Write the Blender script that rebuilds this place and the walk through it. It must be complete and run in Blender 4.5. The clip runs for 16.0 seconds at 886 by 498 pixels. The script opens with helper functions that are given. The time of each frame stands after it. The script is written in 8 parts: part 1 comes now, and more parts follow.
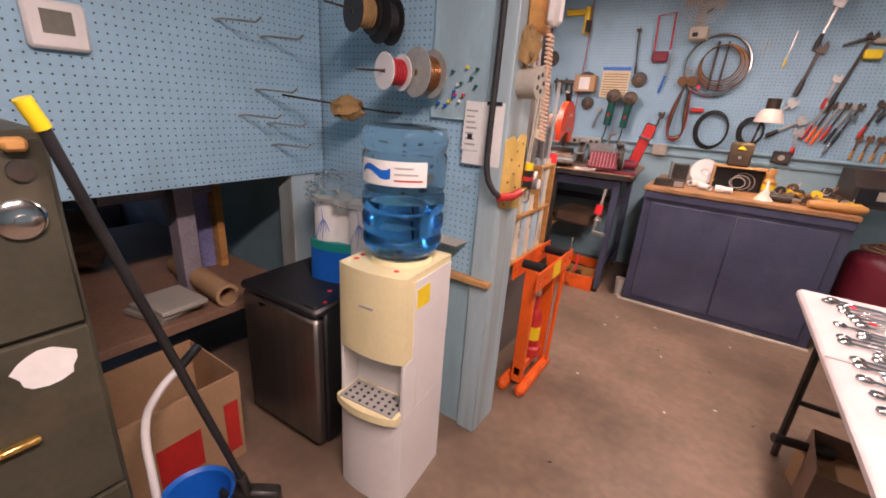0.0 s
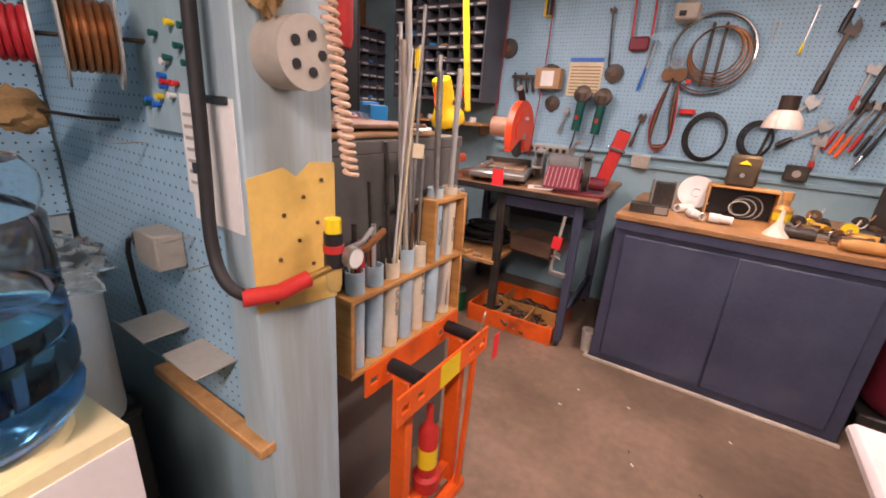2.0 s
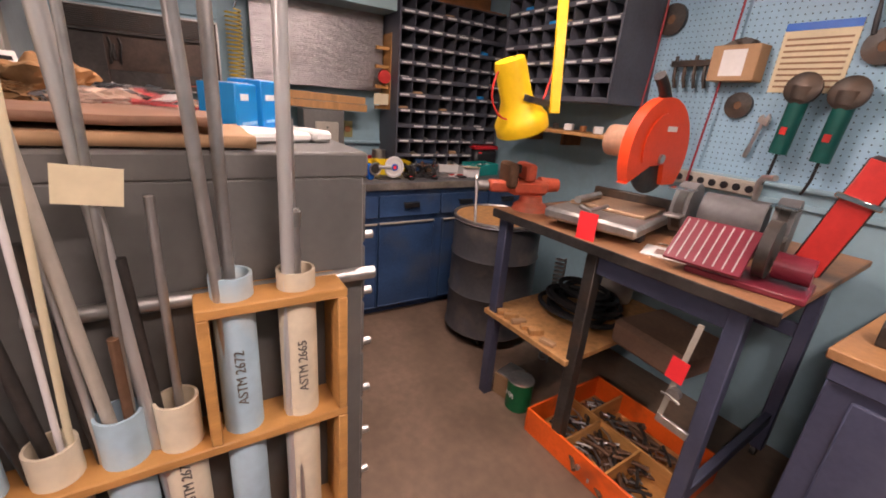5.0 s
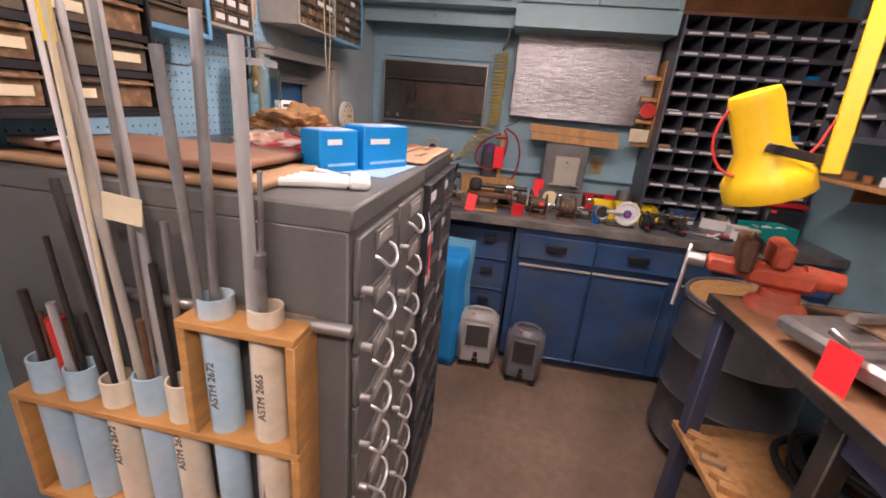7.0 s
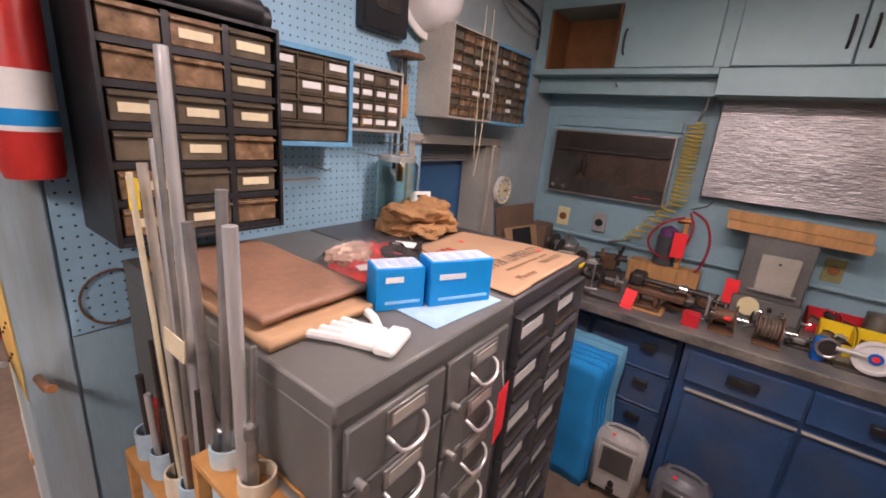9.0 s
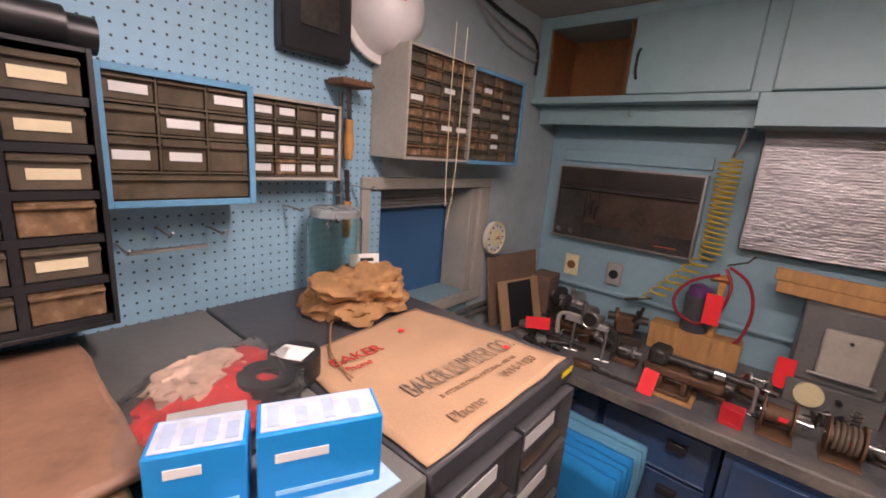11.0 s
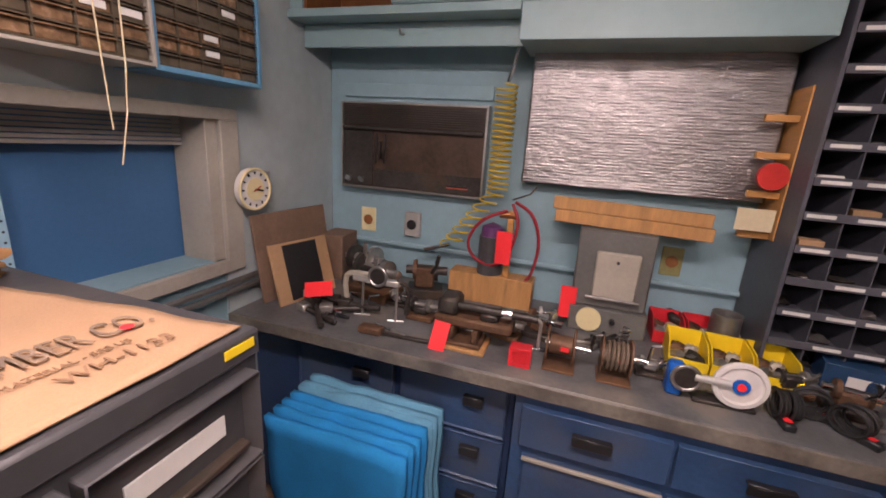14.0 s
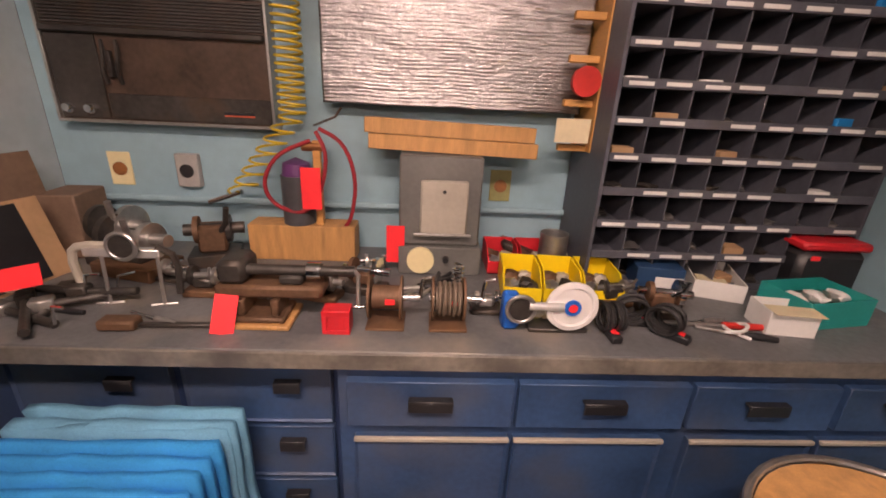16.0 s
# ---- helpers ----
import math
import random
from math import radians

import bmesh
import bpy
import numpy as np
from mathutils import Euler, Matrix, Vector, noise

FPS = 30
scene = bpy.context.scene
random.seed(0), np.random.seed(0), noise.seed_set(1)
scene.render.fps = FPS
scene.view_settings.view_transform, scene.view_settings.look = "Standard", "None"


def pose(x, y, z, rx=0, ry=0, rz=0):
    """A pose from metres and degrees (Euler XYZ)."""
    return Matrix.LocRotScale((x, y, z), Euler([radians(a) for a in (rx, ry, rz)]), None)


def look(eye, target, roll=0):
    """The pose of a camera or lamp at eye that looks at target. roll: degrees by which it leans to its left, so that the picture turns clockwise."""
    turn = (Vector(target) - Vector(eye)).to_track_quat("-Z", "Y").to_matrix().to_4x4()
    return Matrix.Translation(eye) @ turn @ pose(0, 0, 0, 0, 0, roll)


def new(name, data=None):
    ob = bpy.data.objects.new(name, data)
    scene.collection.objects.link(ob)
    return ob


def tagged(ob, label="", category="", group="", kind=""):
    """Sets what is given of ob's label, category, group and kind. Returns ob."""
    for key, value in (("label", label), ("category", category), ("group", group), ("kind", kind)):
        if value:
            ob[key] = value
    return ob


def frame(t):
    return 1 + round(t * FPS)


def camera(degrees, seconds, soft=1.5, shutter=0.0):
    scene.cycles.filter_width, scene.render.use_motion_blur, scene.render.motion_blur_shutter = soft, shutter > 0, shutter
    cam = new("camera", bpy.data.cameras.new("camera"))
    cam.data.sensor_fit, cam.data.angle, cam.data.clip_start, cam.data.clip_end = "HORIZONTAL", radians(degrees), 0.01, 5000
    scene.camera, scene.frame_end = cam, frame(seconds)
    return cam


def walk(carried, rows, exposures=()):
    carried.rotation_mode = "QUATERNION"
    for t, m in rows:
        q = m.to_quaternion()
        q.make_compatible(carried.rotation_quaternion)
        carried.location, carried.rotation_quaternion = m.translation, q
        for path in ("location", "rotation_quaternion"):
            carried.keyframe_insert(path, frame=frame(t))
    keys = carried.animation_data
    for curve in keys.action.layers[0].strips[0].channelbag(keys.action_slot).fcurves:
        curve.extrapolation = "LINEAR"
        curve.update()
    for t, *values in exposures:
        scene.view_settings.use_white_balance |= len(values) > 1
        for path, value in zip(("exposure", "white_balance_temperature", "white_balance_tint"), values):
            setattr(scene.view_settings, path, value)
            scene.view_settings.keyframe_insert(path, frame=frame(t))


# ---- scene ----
cam = camera(94.1, 16.0, soft=1.8)
METRES, EYE, TILT, LEAN, TURN = 4.4, 1.43, 0.0, 0.0, 32.7
ROWS = [
    (0.0, 0.0, 0.0, 0.0, 1.35, -19.43, -3.83),
    (0.5, 0.0306, 0.0529, -0.0013, 1.19, -19.36, -3.76),
    (1.0, 0.0565, 0.1051, 0.0036, 1.06, -19.33, -3.73),
    (1.5, 0.0887, 0.1529, 0.0039, 1.08, -19.3, -3.75),
    (2.0, 0.1201, 0.1935, 0.0063, 1.22, -19.23, -3.74),
    (2.5, 0.1403, 0.2343, 0.0032, 1.69, -19.17, -3.73),
    (3.0, 0.1605, 0.2832, 0.0021, 2.96, -19.12, -3.77),
    (5.5, 0.2416, 0.4663, 0.0014, 35.71, -19.59, -4.57),
    (6.0, 0.2625, 0.4919, 0.0047, 46.22, -19.58, -4.76),
    (6.5, 0.2698, 0.5157, 0.0121, 57.04, -19.55, -4.86),
    (7.0, 0.2723, 0.5385, 0.0192, 67.5, -19.43, -4.74),
    (7.5, 0.2674, 0.5629, 0.0294, 77.0, -19.26, -4.77),
    (8.0, 0.259, 0.5831, 0.0439, 85.05, -18.81, -4.68),
    (8.5, 0.2503, 0.5924, 0.0558, 91.22, -18.12, -4.62),
    (11.0, 0.1411, 0.6422, 0.0807, 97.94, -13.11, -4.35),
    (11.5, 0.1214, 0.6538, 0.0738, 96.36, -12.76, -4.28),
    (12.0, 0.1048, 0.6628, 0.0698, 93.59, -12.56, -4.2),
    (12.5, 0.0929, 0.6714, 0.0661, 89.74, -12.57, -4.08),
    (13.0, 0.0833, 0.6818, 0.0591, 85.17, -12.84, -3.96),
    (13.5, 0.0756, 0.7018, 0.0537, 80.62, -13.58, -3.78),
    (14.0, 0.0702, 0.716, 0.0441, 76.4, -14.81, -3.56),
    (14.5, 0.063, 0.7257, 0.031, 72.35, -16.44, -3.36),
    (15.0, 0.0515, 0.738, 0.0221, 67.76, -18.2, -3.08),
    (15.5, 0.0395, 0.7488, 0.02, 62.12, -19.83, -2.9),
    (16.0, 0.0251, 0.7709, 0.0202, 55.38, -20.6, -2.66),
]
walk(cam, [(t, pose(0, 0, EYE, TILT, LEAN, TURN) @ pose(METRES * x, METRES * y, METRES * z, 90 + pitch, roll, yaw)) for t, x, y, z, yaw, pitch, roll in ROWS],
     [(0.0, 0.03, 6500, 14), (3.0, 0.02, 6500, 12), (6.0, -0.05, 6400, 10), (7.5, 0.0, 6050, 10), (8.5, -0.12, 6050, 10), (11.0, -0.30, 6200, 10), (12.5, -0.26, 6150, 10), (14.0, 0.06, 6300, 11), (16.0, 0.38, 7200, 14)])

# ---- world and light ----
world = bpy.data.worlds.new("world")
scene.world = world
world.use_nodes = True
sky = world.node_tree.nodes.new("ShaderNodeTexSky")
sky.sky_type, sky.sun_disc, sky.sun_elevation, sky.sun_rotation = "NISHITA", False, radians(45), radians(120)
world.node_tree.links.new(sky.outputs[0], world.node_tree.nodes["Background"].inputs[0])
world.node_tree.nodes["Background"].inputs[1].default_value = 0.15


def area_lamp(x, y, z, sx, sy, watts, colour):
    data = bpy.data.lights.new("tube_light", "AREA")
    data.shape, data.size, data.size_y, data.energy, data.color = "RECTANGLE", sx, sy, watts, colour
    ob = new("tube_light", data)
    ob.matrix_basis = pose(x, y, z)
    return ob


TUBE = (1.0, 0.77, 0.72)
STRIPS = [(0.3, 0.0, 68), (0.3, 2.75, 29), (-1.5, 2.85, 28)]
for sx_, sy_, w_ in STRIPS:
    area_lamp(sx_, sy_, 2.385, 0.16, 1.15, w_, TUBE)
bulb = bpy.data.lights.new("desk_bulb", "SPOT")
bulb.energy, bulb.color, bulb.spot_size, bulb.spot_blend, bulb.shadow_soft_size = 9, (1.0, 0.66, 0.38), radians(130), 0.6, 0.03
new("desk_bulb", bulb).matrix_basis = look((0.2, 3.8, 1.47), (0.2, 3.8, 0.9))

# ---- materials ----
MATS = {}


def mat(name, col, rough=0.6, metal=0.0, var=0.25, scale=6.0, fine=60.0, bump=0.15, dirt=None, dirt_amount=0.0, random_tint=0.0,
        trans=0.0, ior=1.45, emit=0.0, stretch=(1, 1, 1), alpha=1.0, coat=0.0):
    """A surface with broad and fine variation, dirt patches and fine relief."""
    if name in MATS:
        return MATS[name]
    m = bpy.data.materials.new(name)
    m.use_nodes = True
    nt = m.node_tree
    n, l = nt.nodes, nt.links
    b = n["Principled BSDF"]
    b.inputs["Roughness"].default_value, b.inputs["Metallic"].default_value = rough, metal
    b.inputs["Transmission Weight"].default_value, b.inputs["IOR"].default_value = trans, ior
    b.inputs["Alpha"].default_value, b.inputs["Coat Weight"].default_value = alpha, coat
    tc = n.new("ShaderNodeTexCoord")
    mp = n.new("ShaderNodeMapping")
    mp.inputs["Scale"].default_value = stretch
    l.new(tc.outputs["Object"], mp.inputs["Vector"])

    def noise_node(s, detail):
        t = n.new("ShaderNodeTexNoise")
        t.inputs["Scale"].default_value, t.inputs["Detail"].default_value = s, detail
        l.new(mp.outputs[0], t.inputs["Vector"])
        return t
    broad, grain = noise_node(scale, 5), noise_node(fine, 3)
    add = n.new("ShaderNodeMath")
    add.operation = "MULTIPLY_ADD"
    add.inputs[1].default_value = 0.45
    l.new(grain.outputs[0], add.inputs[0])
    l.new(broad.outputs[0], add.inputs[2])
    rng = n.new("ShaderNodeMapRange")
    rng.inputs["From Min"].default_value, rng.inputs["From Max"].default_value = 0.45, 1.0
    rng.inputs["To Min"].default_value, rng.inputs["To Max"].default_value = 1 - var, 1 + var
    l.new(add.outputs[0], rng.inputs["Value"])
    mul = n.new("ShaderNodeVectorMath")
    mul.operation = "SCALE"
    mul.inputs[0].default_value = col
    l.new(rng.outputs[0], mul.inputs["Scale"])
    out = mul.outputs[0]
    if dirt:
        patch = noise_node(scale * 0.6 + 1, 8)
        ramp = n.new("ShaderNodeMapRange")
        ramp.inputs["From Min"].default_value, ramp.inputs["From Max"].default_value = 0.62 - 0.2 * dirt_amount, 0.75
        l.new(patch.outputs[0], ramp.inputs["Value"])
        mix = n.new("ShaderNodeMix")
        mix.data_type = "RGBA"
        l.new(ramp.outputs[0], mix.inputs[0])
        l.new(out, mix.inputs[6])
        mix.inputs[7].default_value = (*dirt, 1)
        out = mix.outputs[2]
    if random_tint:
        info = n.new("ShaderNodeObjectInfo")
        r2 = n.new("ShaderNodeMapRange")
        r2.inputs["To Min"].default_value, r2.inputs["To Max"].default_value = 1 - random_tint, 1 + random_tint
        l.new(info.outputs["Random"], r2.inputs["Value"])
        m2 = n.new("ShaderNodeVectorMath")
        m2.operation = "SCALE"
        l.new(out, m2.inputs[0])
        l.new(r2.outputs[0], m2.inputs["Scale"])
        out = m2.outputs[0]
    l.new(out, b.inputs["Base Color"])
    rr = n.new("ShaderNodeMapRange")
    rr.inputs["To Min"].default_value, rr.inputs["To Max"].default_value = max(0.02, rough - 0.12), min(1, rough + 0.12)
    l.new(broad.outputs[0], rr.inputs["Value"])
    l.new(rr.outputs[0], b.inputs["Roughness"])
    if bump:
        bp = n.new("ShaderNodeBump")
        bp.inputs["Strength"].default_value, bp.inputs["Distance"].default_value = bump, 0.003
        l.new(grain.outputs[0], bp.inputs["Height"])
        l.new(bp.outputs[0], b.inputs["Normal"])
    if emit:
        b.inputs["Emission Color"].default_value, b.inputs["Emission Strength"].default_value = (*col, 1), emit
    MATS[name] = m
    return m


def pegboard_mat(name, col):
    """Painted hardboard, drilled every inch."""
    m = mat(name, col, 0.55, var=0.12, scale=2.5, fine=40, dirt=tuple(c * 0.72 for c in col), dirt_amount=0.3)
    nt = m.node_tree
    n, l = nt.nodes, nt.links
    b = n["Principled BSDF"]
    tc = n.new("ShaderNodeTexCoord")
    s = n.new("ShaderNodeVectorMath")
    s.operation = "SCALE"
    s.inputs["Scale"].default_value = 1 / 0.0254
    l.new(tc.outputs["Object"], s.inputs[0])
    f = n.new("ShaderNodeVectorMath")
    f.operation = "FRACTION"
    l.new(s.outputs[0], f.inputs[0])
    d = n.new("ShaderNodeVectorMath")
    d.operation = "SUBTRACT"
    d.inputs[1].default_value = (0.5, 0.5, 0.5)
    l.new(f.outputs[0], d.inputs[0])
    fl = n.new("ShaderNodeVectorMath")
    fl.operation = "MULTIPLY"
    fl.inputs[1].default_value = (1, 0, 1)
    l.new(d.outputs[0], fl.inputs[0])
    ln = n.new("ShaderNodeVectorMath")
    ln.operation = "LENGTH"
    l.new(fl.outputs[0], ln.inputs[0])
    hole = n.new("ShaderNodeMapRange")
    hole.inputs["From Min"].default_value, hole.inputs["From Max"].default_value = 0.095, 0.14
    l.new(ln.outputs["Value"], hole.inputs["Value"])
    src = b.inputs["Base Color"].links[0].from_socket
    mix = n.new("ShaderNodeMix")
    mix.data_type = "RGBA"
    l.new(hole.outputs[0], mix.inputs[0])
    mix.inputs[6].default_value = (0.02, 0.028, 0.034, 1)
    l.new(src, mix.inputs[7])
    l.new(mix.outputs[2], b.inputs["Base Color"])
    return m


BLUE = (0.30, 0.49, 0.62)
paint_wall = mat("blue_wall_paint", (0.27, 0.42, 0.48), 0.5, var=0.12, scale=2, fine=25, dirt=(0.2, 0.29, 0.31), dirt_amount=0.4)
# paler than paint_wall: light missing in the west corner is put into the colour
paint_lightened = mat("lightened_grey_blue_wall", (0.44, 0.51, 0.53), 0.5, var=0.14, scale=2, fine=25, dirt=(0.31, 0.39, 0.42), dirt_amount=0.6)
paint_post = mat("worn_blue_wood_paint", (0.36, 0.47, 0.51), 0.55, var=0.15, scale=3, fine=40, dirt=(0.25, 0.25, 0.20), dirt_amount=0.75, stretch=(4, 4, 0.3))
yellow_prime = mat("yellow_primer", (0.72, 0.49, 0.13), 0.6, dirt=(0.5, 0.36, 0.16), dirt_amount=0.5, var=0.15)
pegboard = pegboard_mat("blue_pegboard", BLUE)
board_plain = mat("blue_painted_board", (0.31, 0.46, 0.52), 0.5, var=0.16, scale=3, dirt=(0.24, 0.34, 0.36), dirt_amount=0.6, stretch=(2, 2, 0.5))
cab_blue = mat("pale_blue_cabinet_paint", (0.29, 0.43, 0.45), 0.42, var=0.1, scale=2, fine=20, dirt=(0.23, 0.33, 0.34), dirt_amount=0.3)
concrete = mat("brown_concrete", (0.222, 0.154, 0.107), 0.5, var=0.38, scale=1.6, fine=22, dirt=(0.115, 0.08, 0.054), dirt_amount=0.95, bump=0.2)
ceiling_m = mat("ceiling_board", (0.5, 0.5, 0.47), 0.8, var=0.1)
navy = mat("navy_paint", (0.062, 0.070, 0.118), 0.38, var=0.25, scale=4, dirt=(0.09, 0.10, 0.15), dirt_amount=0.5)
blue_bench = mat("blue_bench_paint", (0.031, 0.070, 0.160), 0.42, var=0.35, scale=4, dirt=(0.075, 0.088, 0.115), dirt_amount=0.75)
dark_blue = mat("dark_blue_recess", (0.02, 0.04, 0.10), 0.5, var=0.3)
grey_top = mat("grey_painted_worktop", (0.13, 0.135, 0.14), 0.42, var=0.35, scale=5, dirt=(0.25, 0.22, 0.18), dirt_amount=0.45)
cab_grey = mat("grey_steel_cabinet_paint", (0.125, 0.124, 0.116), 0.42, var=0.15, scale=4, dirt=(0.16, 0.15, 0.135), dirt_amount=0.35)
cab_dark = mat("charcoal_cabinet_paint", (0.055, 0.055, 0.06), 0.4, var=0.2, dirt=(0.10, 0.09, 0.085), dirt_amount=0.4)
olive = mat("olive_steel_paint", (0.055, 0.052, 0.035), 0.5, var=0.3, dirt=(0.10, 0.08, 0.05), dirt_amount=0.4)
bin_grey = mat("slate_bin_paint", (0.085, 0.09, 0.11), 0.45, var=0.25, dirt=(0.09, 0.09, 0.09), dirt_amount=0.4)
wood = mat("orange_pine", (0.52, 0.27, 0.085), 0.5, var=0.25, scale=4, fine=40, stretch=(1, 1, 8), dirt=(0.36, 0.17, 0.05), dirt_amount=0.4)
wood_h = mat("pine_board", (0.48, 0.26, 0.10), 0.55, var=0.25, scale=4, fine=40, stretch=(8, 8, 1), dirt=(0.33, 0.18, 0.07), dirt_amount=0.4)
benchwood = mat("stained_plywood", (0.36, 0.19, 0.08), 0.45, var=0.35, scale=5, dirt=(0.24, 0.12, 0.06), dirt_amount=0.6)
brown_wood = mat("brown_varnished_wood", (0.22, 0.09, 0.03), 0.45, var=0.35, stretch=(1, 6, 1))
steel = mat("brushed_steel", (0.48, 0.47, 0.45), 0.34, 0.85, var=0.25, scale=8, dirt=(0.3, 0.26, 0.22), dirt_amount=0.3)
chrome = mat("chrome", (0.72, 0.72, 0.72), 0.14, 1.0, var=0.1)
alu = mat("aluminium_rod", (0.66, 0.66, 0.64), 0.36, 0.6, var=0.15, stretch=(1, 1, 0.2))
iron = mat("dark_oily_iron", (0.06, 0.055, 0.05), 0.45, 0.5, var=0.5, dirt=(0.12, 0.075, 0.045), dirt_amount=0.5)
rust = mat("rusty_iron", (0.15, 0.085, 0.05), 0.65, 0.4, var=0.5, dirt=(0.2, 0.1, 0.04), dirt_amount=0.6)
galv = mat("galvanised_pipe", (0.42, 0.42, 0.40), 0.42, 0.9, var=0.3)
black = mat("black_plastic", (0.018, 0.018, 0.02), 0.4, var=0.3)
rubber = mat("black_rubber", (0.02, 0.02, 0.021), 0.6, var=0.3)
white_p = mat("white_plastic", (0.74, 0.72, 0.70), 0.35, var=0.06)
cream = mat("cream_plastic", (0.78, 0.69, 0.40), 0.4, var=0.08)
paper = mat("white_paper", (0.75, 0.75, 0.72), 0.8, var=0.08)
manila = mat("manila_paper", (0.68, 0.60, 0.40), 0.8, var=0.12)
card = mat("cardboard", (0.40, 0.25, 0.135), 0.8, var=0.15, scale=5)
card_dark = mat("old_and_shaded_cardboard", (0.20, 0.13, 0.09), 0.8, var=0.25)
red_tag = mat("fluorescent_red_card", (0.95, 0.035, 0.045), 0.6, var=0.08, bump=0)
red_p = mat("red_paint", (0.50, 0.03, 0.025), 0.4, var=0.2)
red_box = mat("red_plastic", (0.55, 0.02, 0.03), 0.4, var=0.15)
maroon = mat("maroon_enamel", (0.17, 0.02, 0.035), 0.35, var=0.2)
orange = mat("orange_enamel", (0.85, 0.13, 0.015), 0.4, var=0.15, dirt=(0.45, 0.08, 0.02), dirt_amount=0.3)
saw_red = mat("orange_red_guard_paint", (0.80, 0.075, 0.02), 0.35, var=0.1)
vise_red = mat("faded_red_vise_paint", (0.52, 0.10, 0.05), 0.5, var=0.3, dirt=(0.22, 0.12, 0.08), dirt_amount=0.5)
yellow = mat("yellow_enamel", (0.86, 0.56, 0.012), 0.38, var=0.1)
yellow_p = mat("yellow_plastic", (0.88, 0.65, 0.02), 0.35, var=0.08)
teal = mat("teal_plastic", (0.01, 0.28, 0.25), 0.4, var=0.12)
green_p = mat("green_tool_plastic", (0.005, 0.085, 0.07), 0.4, var=0.2)
green_can = mat("green_tin_print", (0.01, 0.14, 0.05), 0.35, var=0.2)
sky_blue = mat("sky_blue_box_print", (0.01, 0.25, 0.62), 0.45, var=0.08)
bright_blue = mat("bright_blue_plastic", (0.01, 0.13, 0.55), 0.4, var=0.1)
steel_blue = mat("blue_bin_frame", (0.13, 0.32, 0.50), 0.4, var=0.15)
screen_blue = mat("blue_board_behind_glass", (0.06, 0.16, 0.33), 0.45, var=0.12, scale=2)
grey_p = mat("grey_plastic", (0.36, 0.35, 0.33), 0.45, var=0.12)
beige_p = mat("beige_metal", (0.40, 0.37, 0.31), 0.5, var=0.15)
putty = mat("putty_frame_paint", (0.38, 0.36, 0.31), 0.5, var=0.15)
foil = mat("silver_foil", (0.31, 0.30, 0.30), 0.34, 1.0, var=0.2, scale=14, fine=120, bump=0.55, stretch=(1, 1, 2.5))
leather = mat("brown_leather", (0.27, 0.15, 0.095), 0.55, var=0.3, scale=8)
suede = mat("tan_suede", (0.33, 0.18, 0.075), 0.88, var=0.3, scale=12)
canvas = mat("tan_canvas", (0.40, 0.255, 0.15), 0.9, var=0.12, fine=250, bump=0.3, dirt=(0.45, 0.28, 0.15), dirt_amount=0.35)
ink_grey = mat("faded_black_ink", (0.13, 0.115, 0.10), 0.9, var=0.3)
ink_apron = mat("worn_grey_ink", (0.19, 0.14, 0.105), 0.9, var=0.5, scale=30, dirt=(0.36, 0.235, 0.14), dirt_amount=0.8)
ink_red = mat("red_ink", (0.45, 0.04, 0.03), 0.9, var=0.3)
ink_brown = mat("faded_brown_ink", (0.28, 0.17, 0.10), 0.9, var=0.3)
copper = mat("copper_wire", (0.38, 0.17, 0.07), 0.35, 0.8, var=0.3, fine=200)
twine = mat("jute_twine", (0.30, 0.19, 0.08), 0.9, var=0.4, fine=200, bump=0.6)
pvc = mat("cream_pvc_pipe", (0.72, 0.64, 0.48), 0.45, var=0.15, dirt=(0.45, 0.36, 0.25), dirt_amount=0.35)
pvc_blue = mat("pale_blue_pvc_pipe", (0.42, 0.58, 0.67), 0.45, var=0.15, dirt=(0.70, 0.62, 0.48), dirt_amount=0.45)
filter_blue = mat("blue_fibre_mat", (0.02, 0.26, 0.62), 0.9, var=0.2, fine=180, bump=0.5)
filter_pale = mat("pale_blue_fibre_mat", (0.13, 0.34, 0.50), 0.9, var=0.2, fine=180, bump=0.5)
pink_cord = mat("coiled_phone_cord", (0.72, 0.52, 0.38), 0.5, var=0.1)
hose_red = mat("dark_red_hose", (0.28, 0.02, 0.03), 0.45, var=0.2)
yellow_hose = mat("yellow_air_hose", (0.55, 0.40, 0.03), 0.35, var=0.1)
smoke = mat("smoky_drawer_plastic", (0.105, 0.085, 0.06), 0.22, var=0.35, scale=14)
smoke_amber = mat("smoky_drawer_with_parts", (0.20, 0.125, 0.07), 0.25, var=0.6, scale=40)
glass = mat("clear_glass", (0.82, 0.92, 0.90), 0.05, trans=1.0, ior=1.3, var=0.0, bump=0)
bottle_m = mat("blue_bottle_plastic", (0.66, 0.85, 0.97), 0.06, trans=1.0, ior=1.15, var=0.0, bump=0)
water_m = mat("water", (0.20, 0.58, 0.97), 0.02, trans=1.0, ior=1.33, var=0.0, bump=0)
clear_wrap = mat("clear_plastic_wrap", (0.96, 0.97, 0.97), 0.10, trans=0.97, ior=1.06, var=0.03, bump=0.4)
bulb_m = mat("lit_bulb", (1.0, 0.8, 0.55), 0.5, emit=9, var=0, bump=0)
tube_m = mat("lit_tube", (1.0, 0.77, 0.72), 0.5, emit=46, var=0, bump=0)
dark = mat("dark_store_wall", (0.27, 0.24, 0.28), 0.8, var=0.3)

# ---- mesh helpers ----


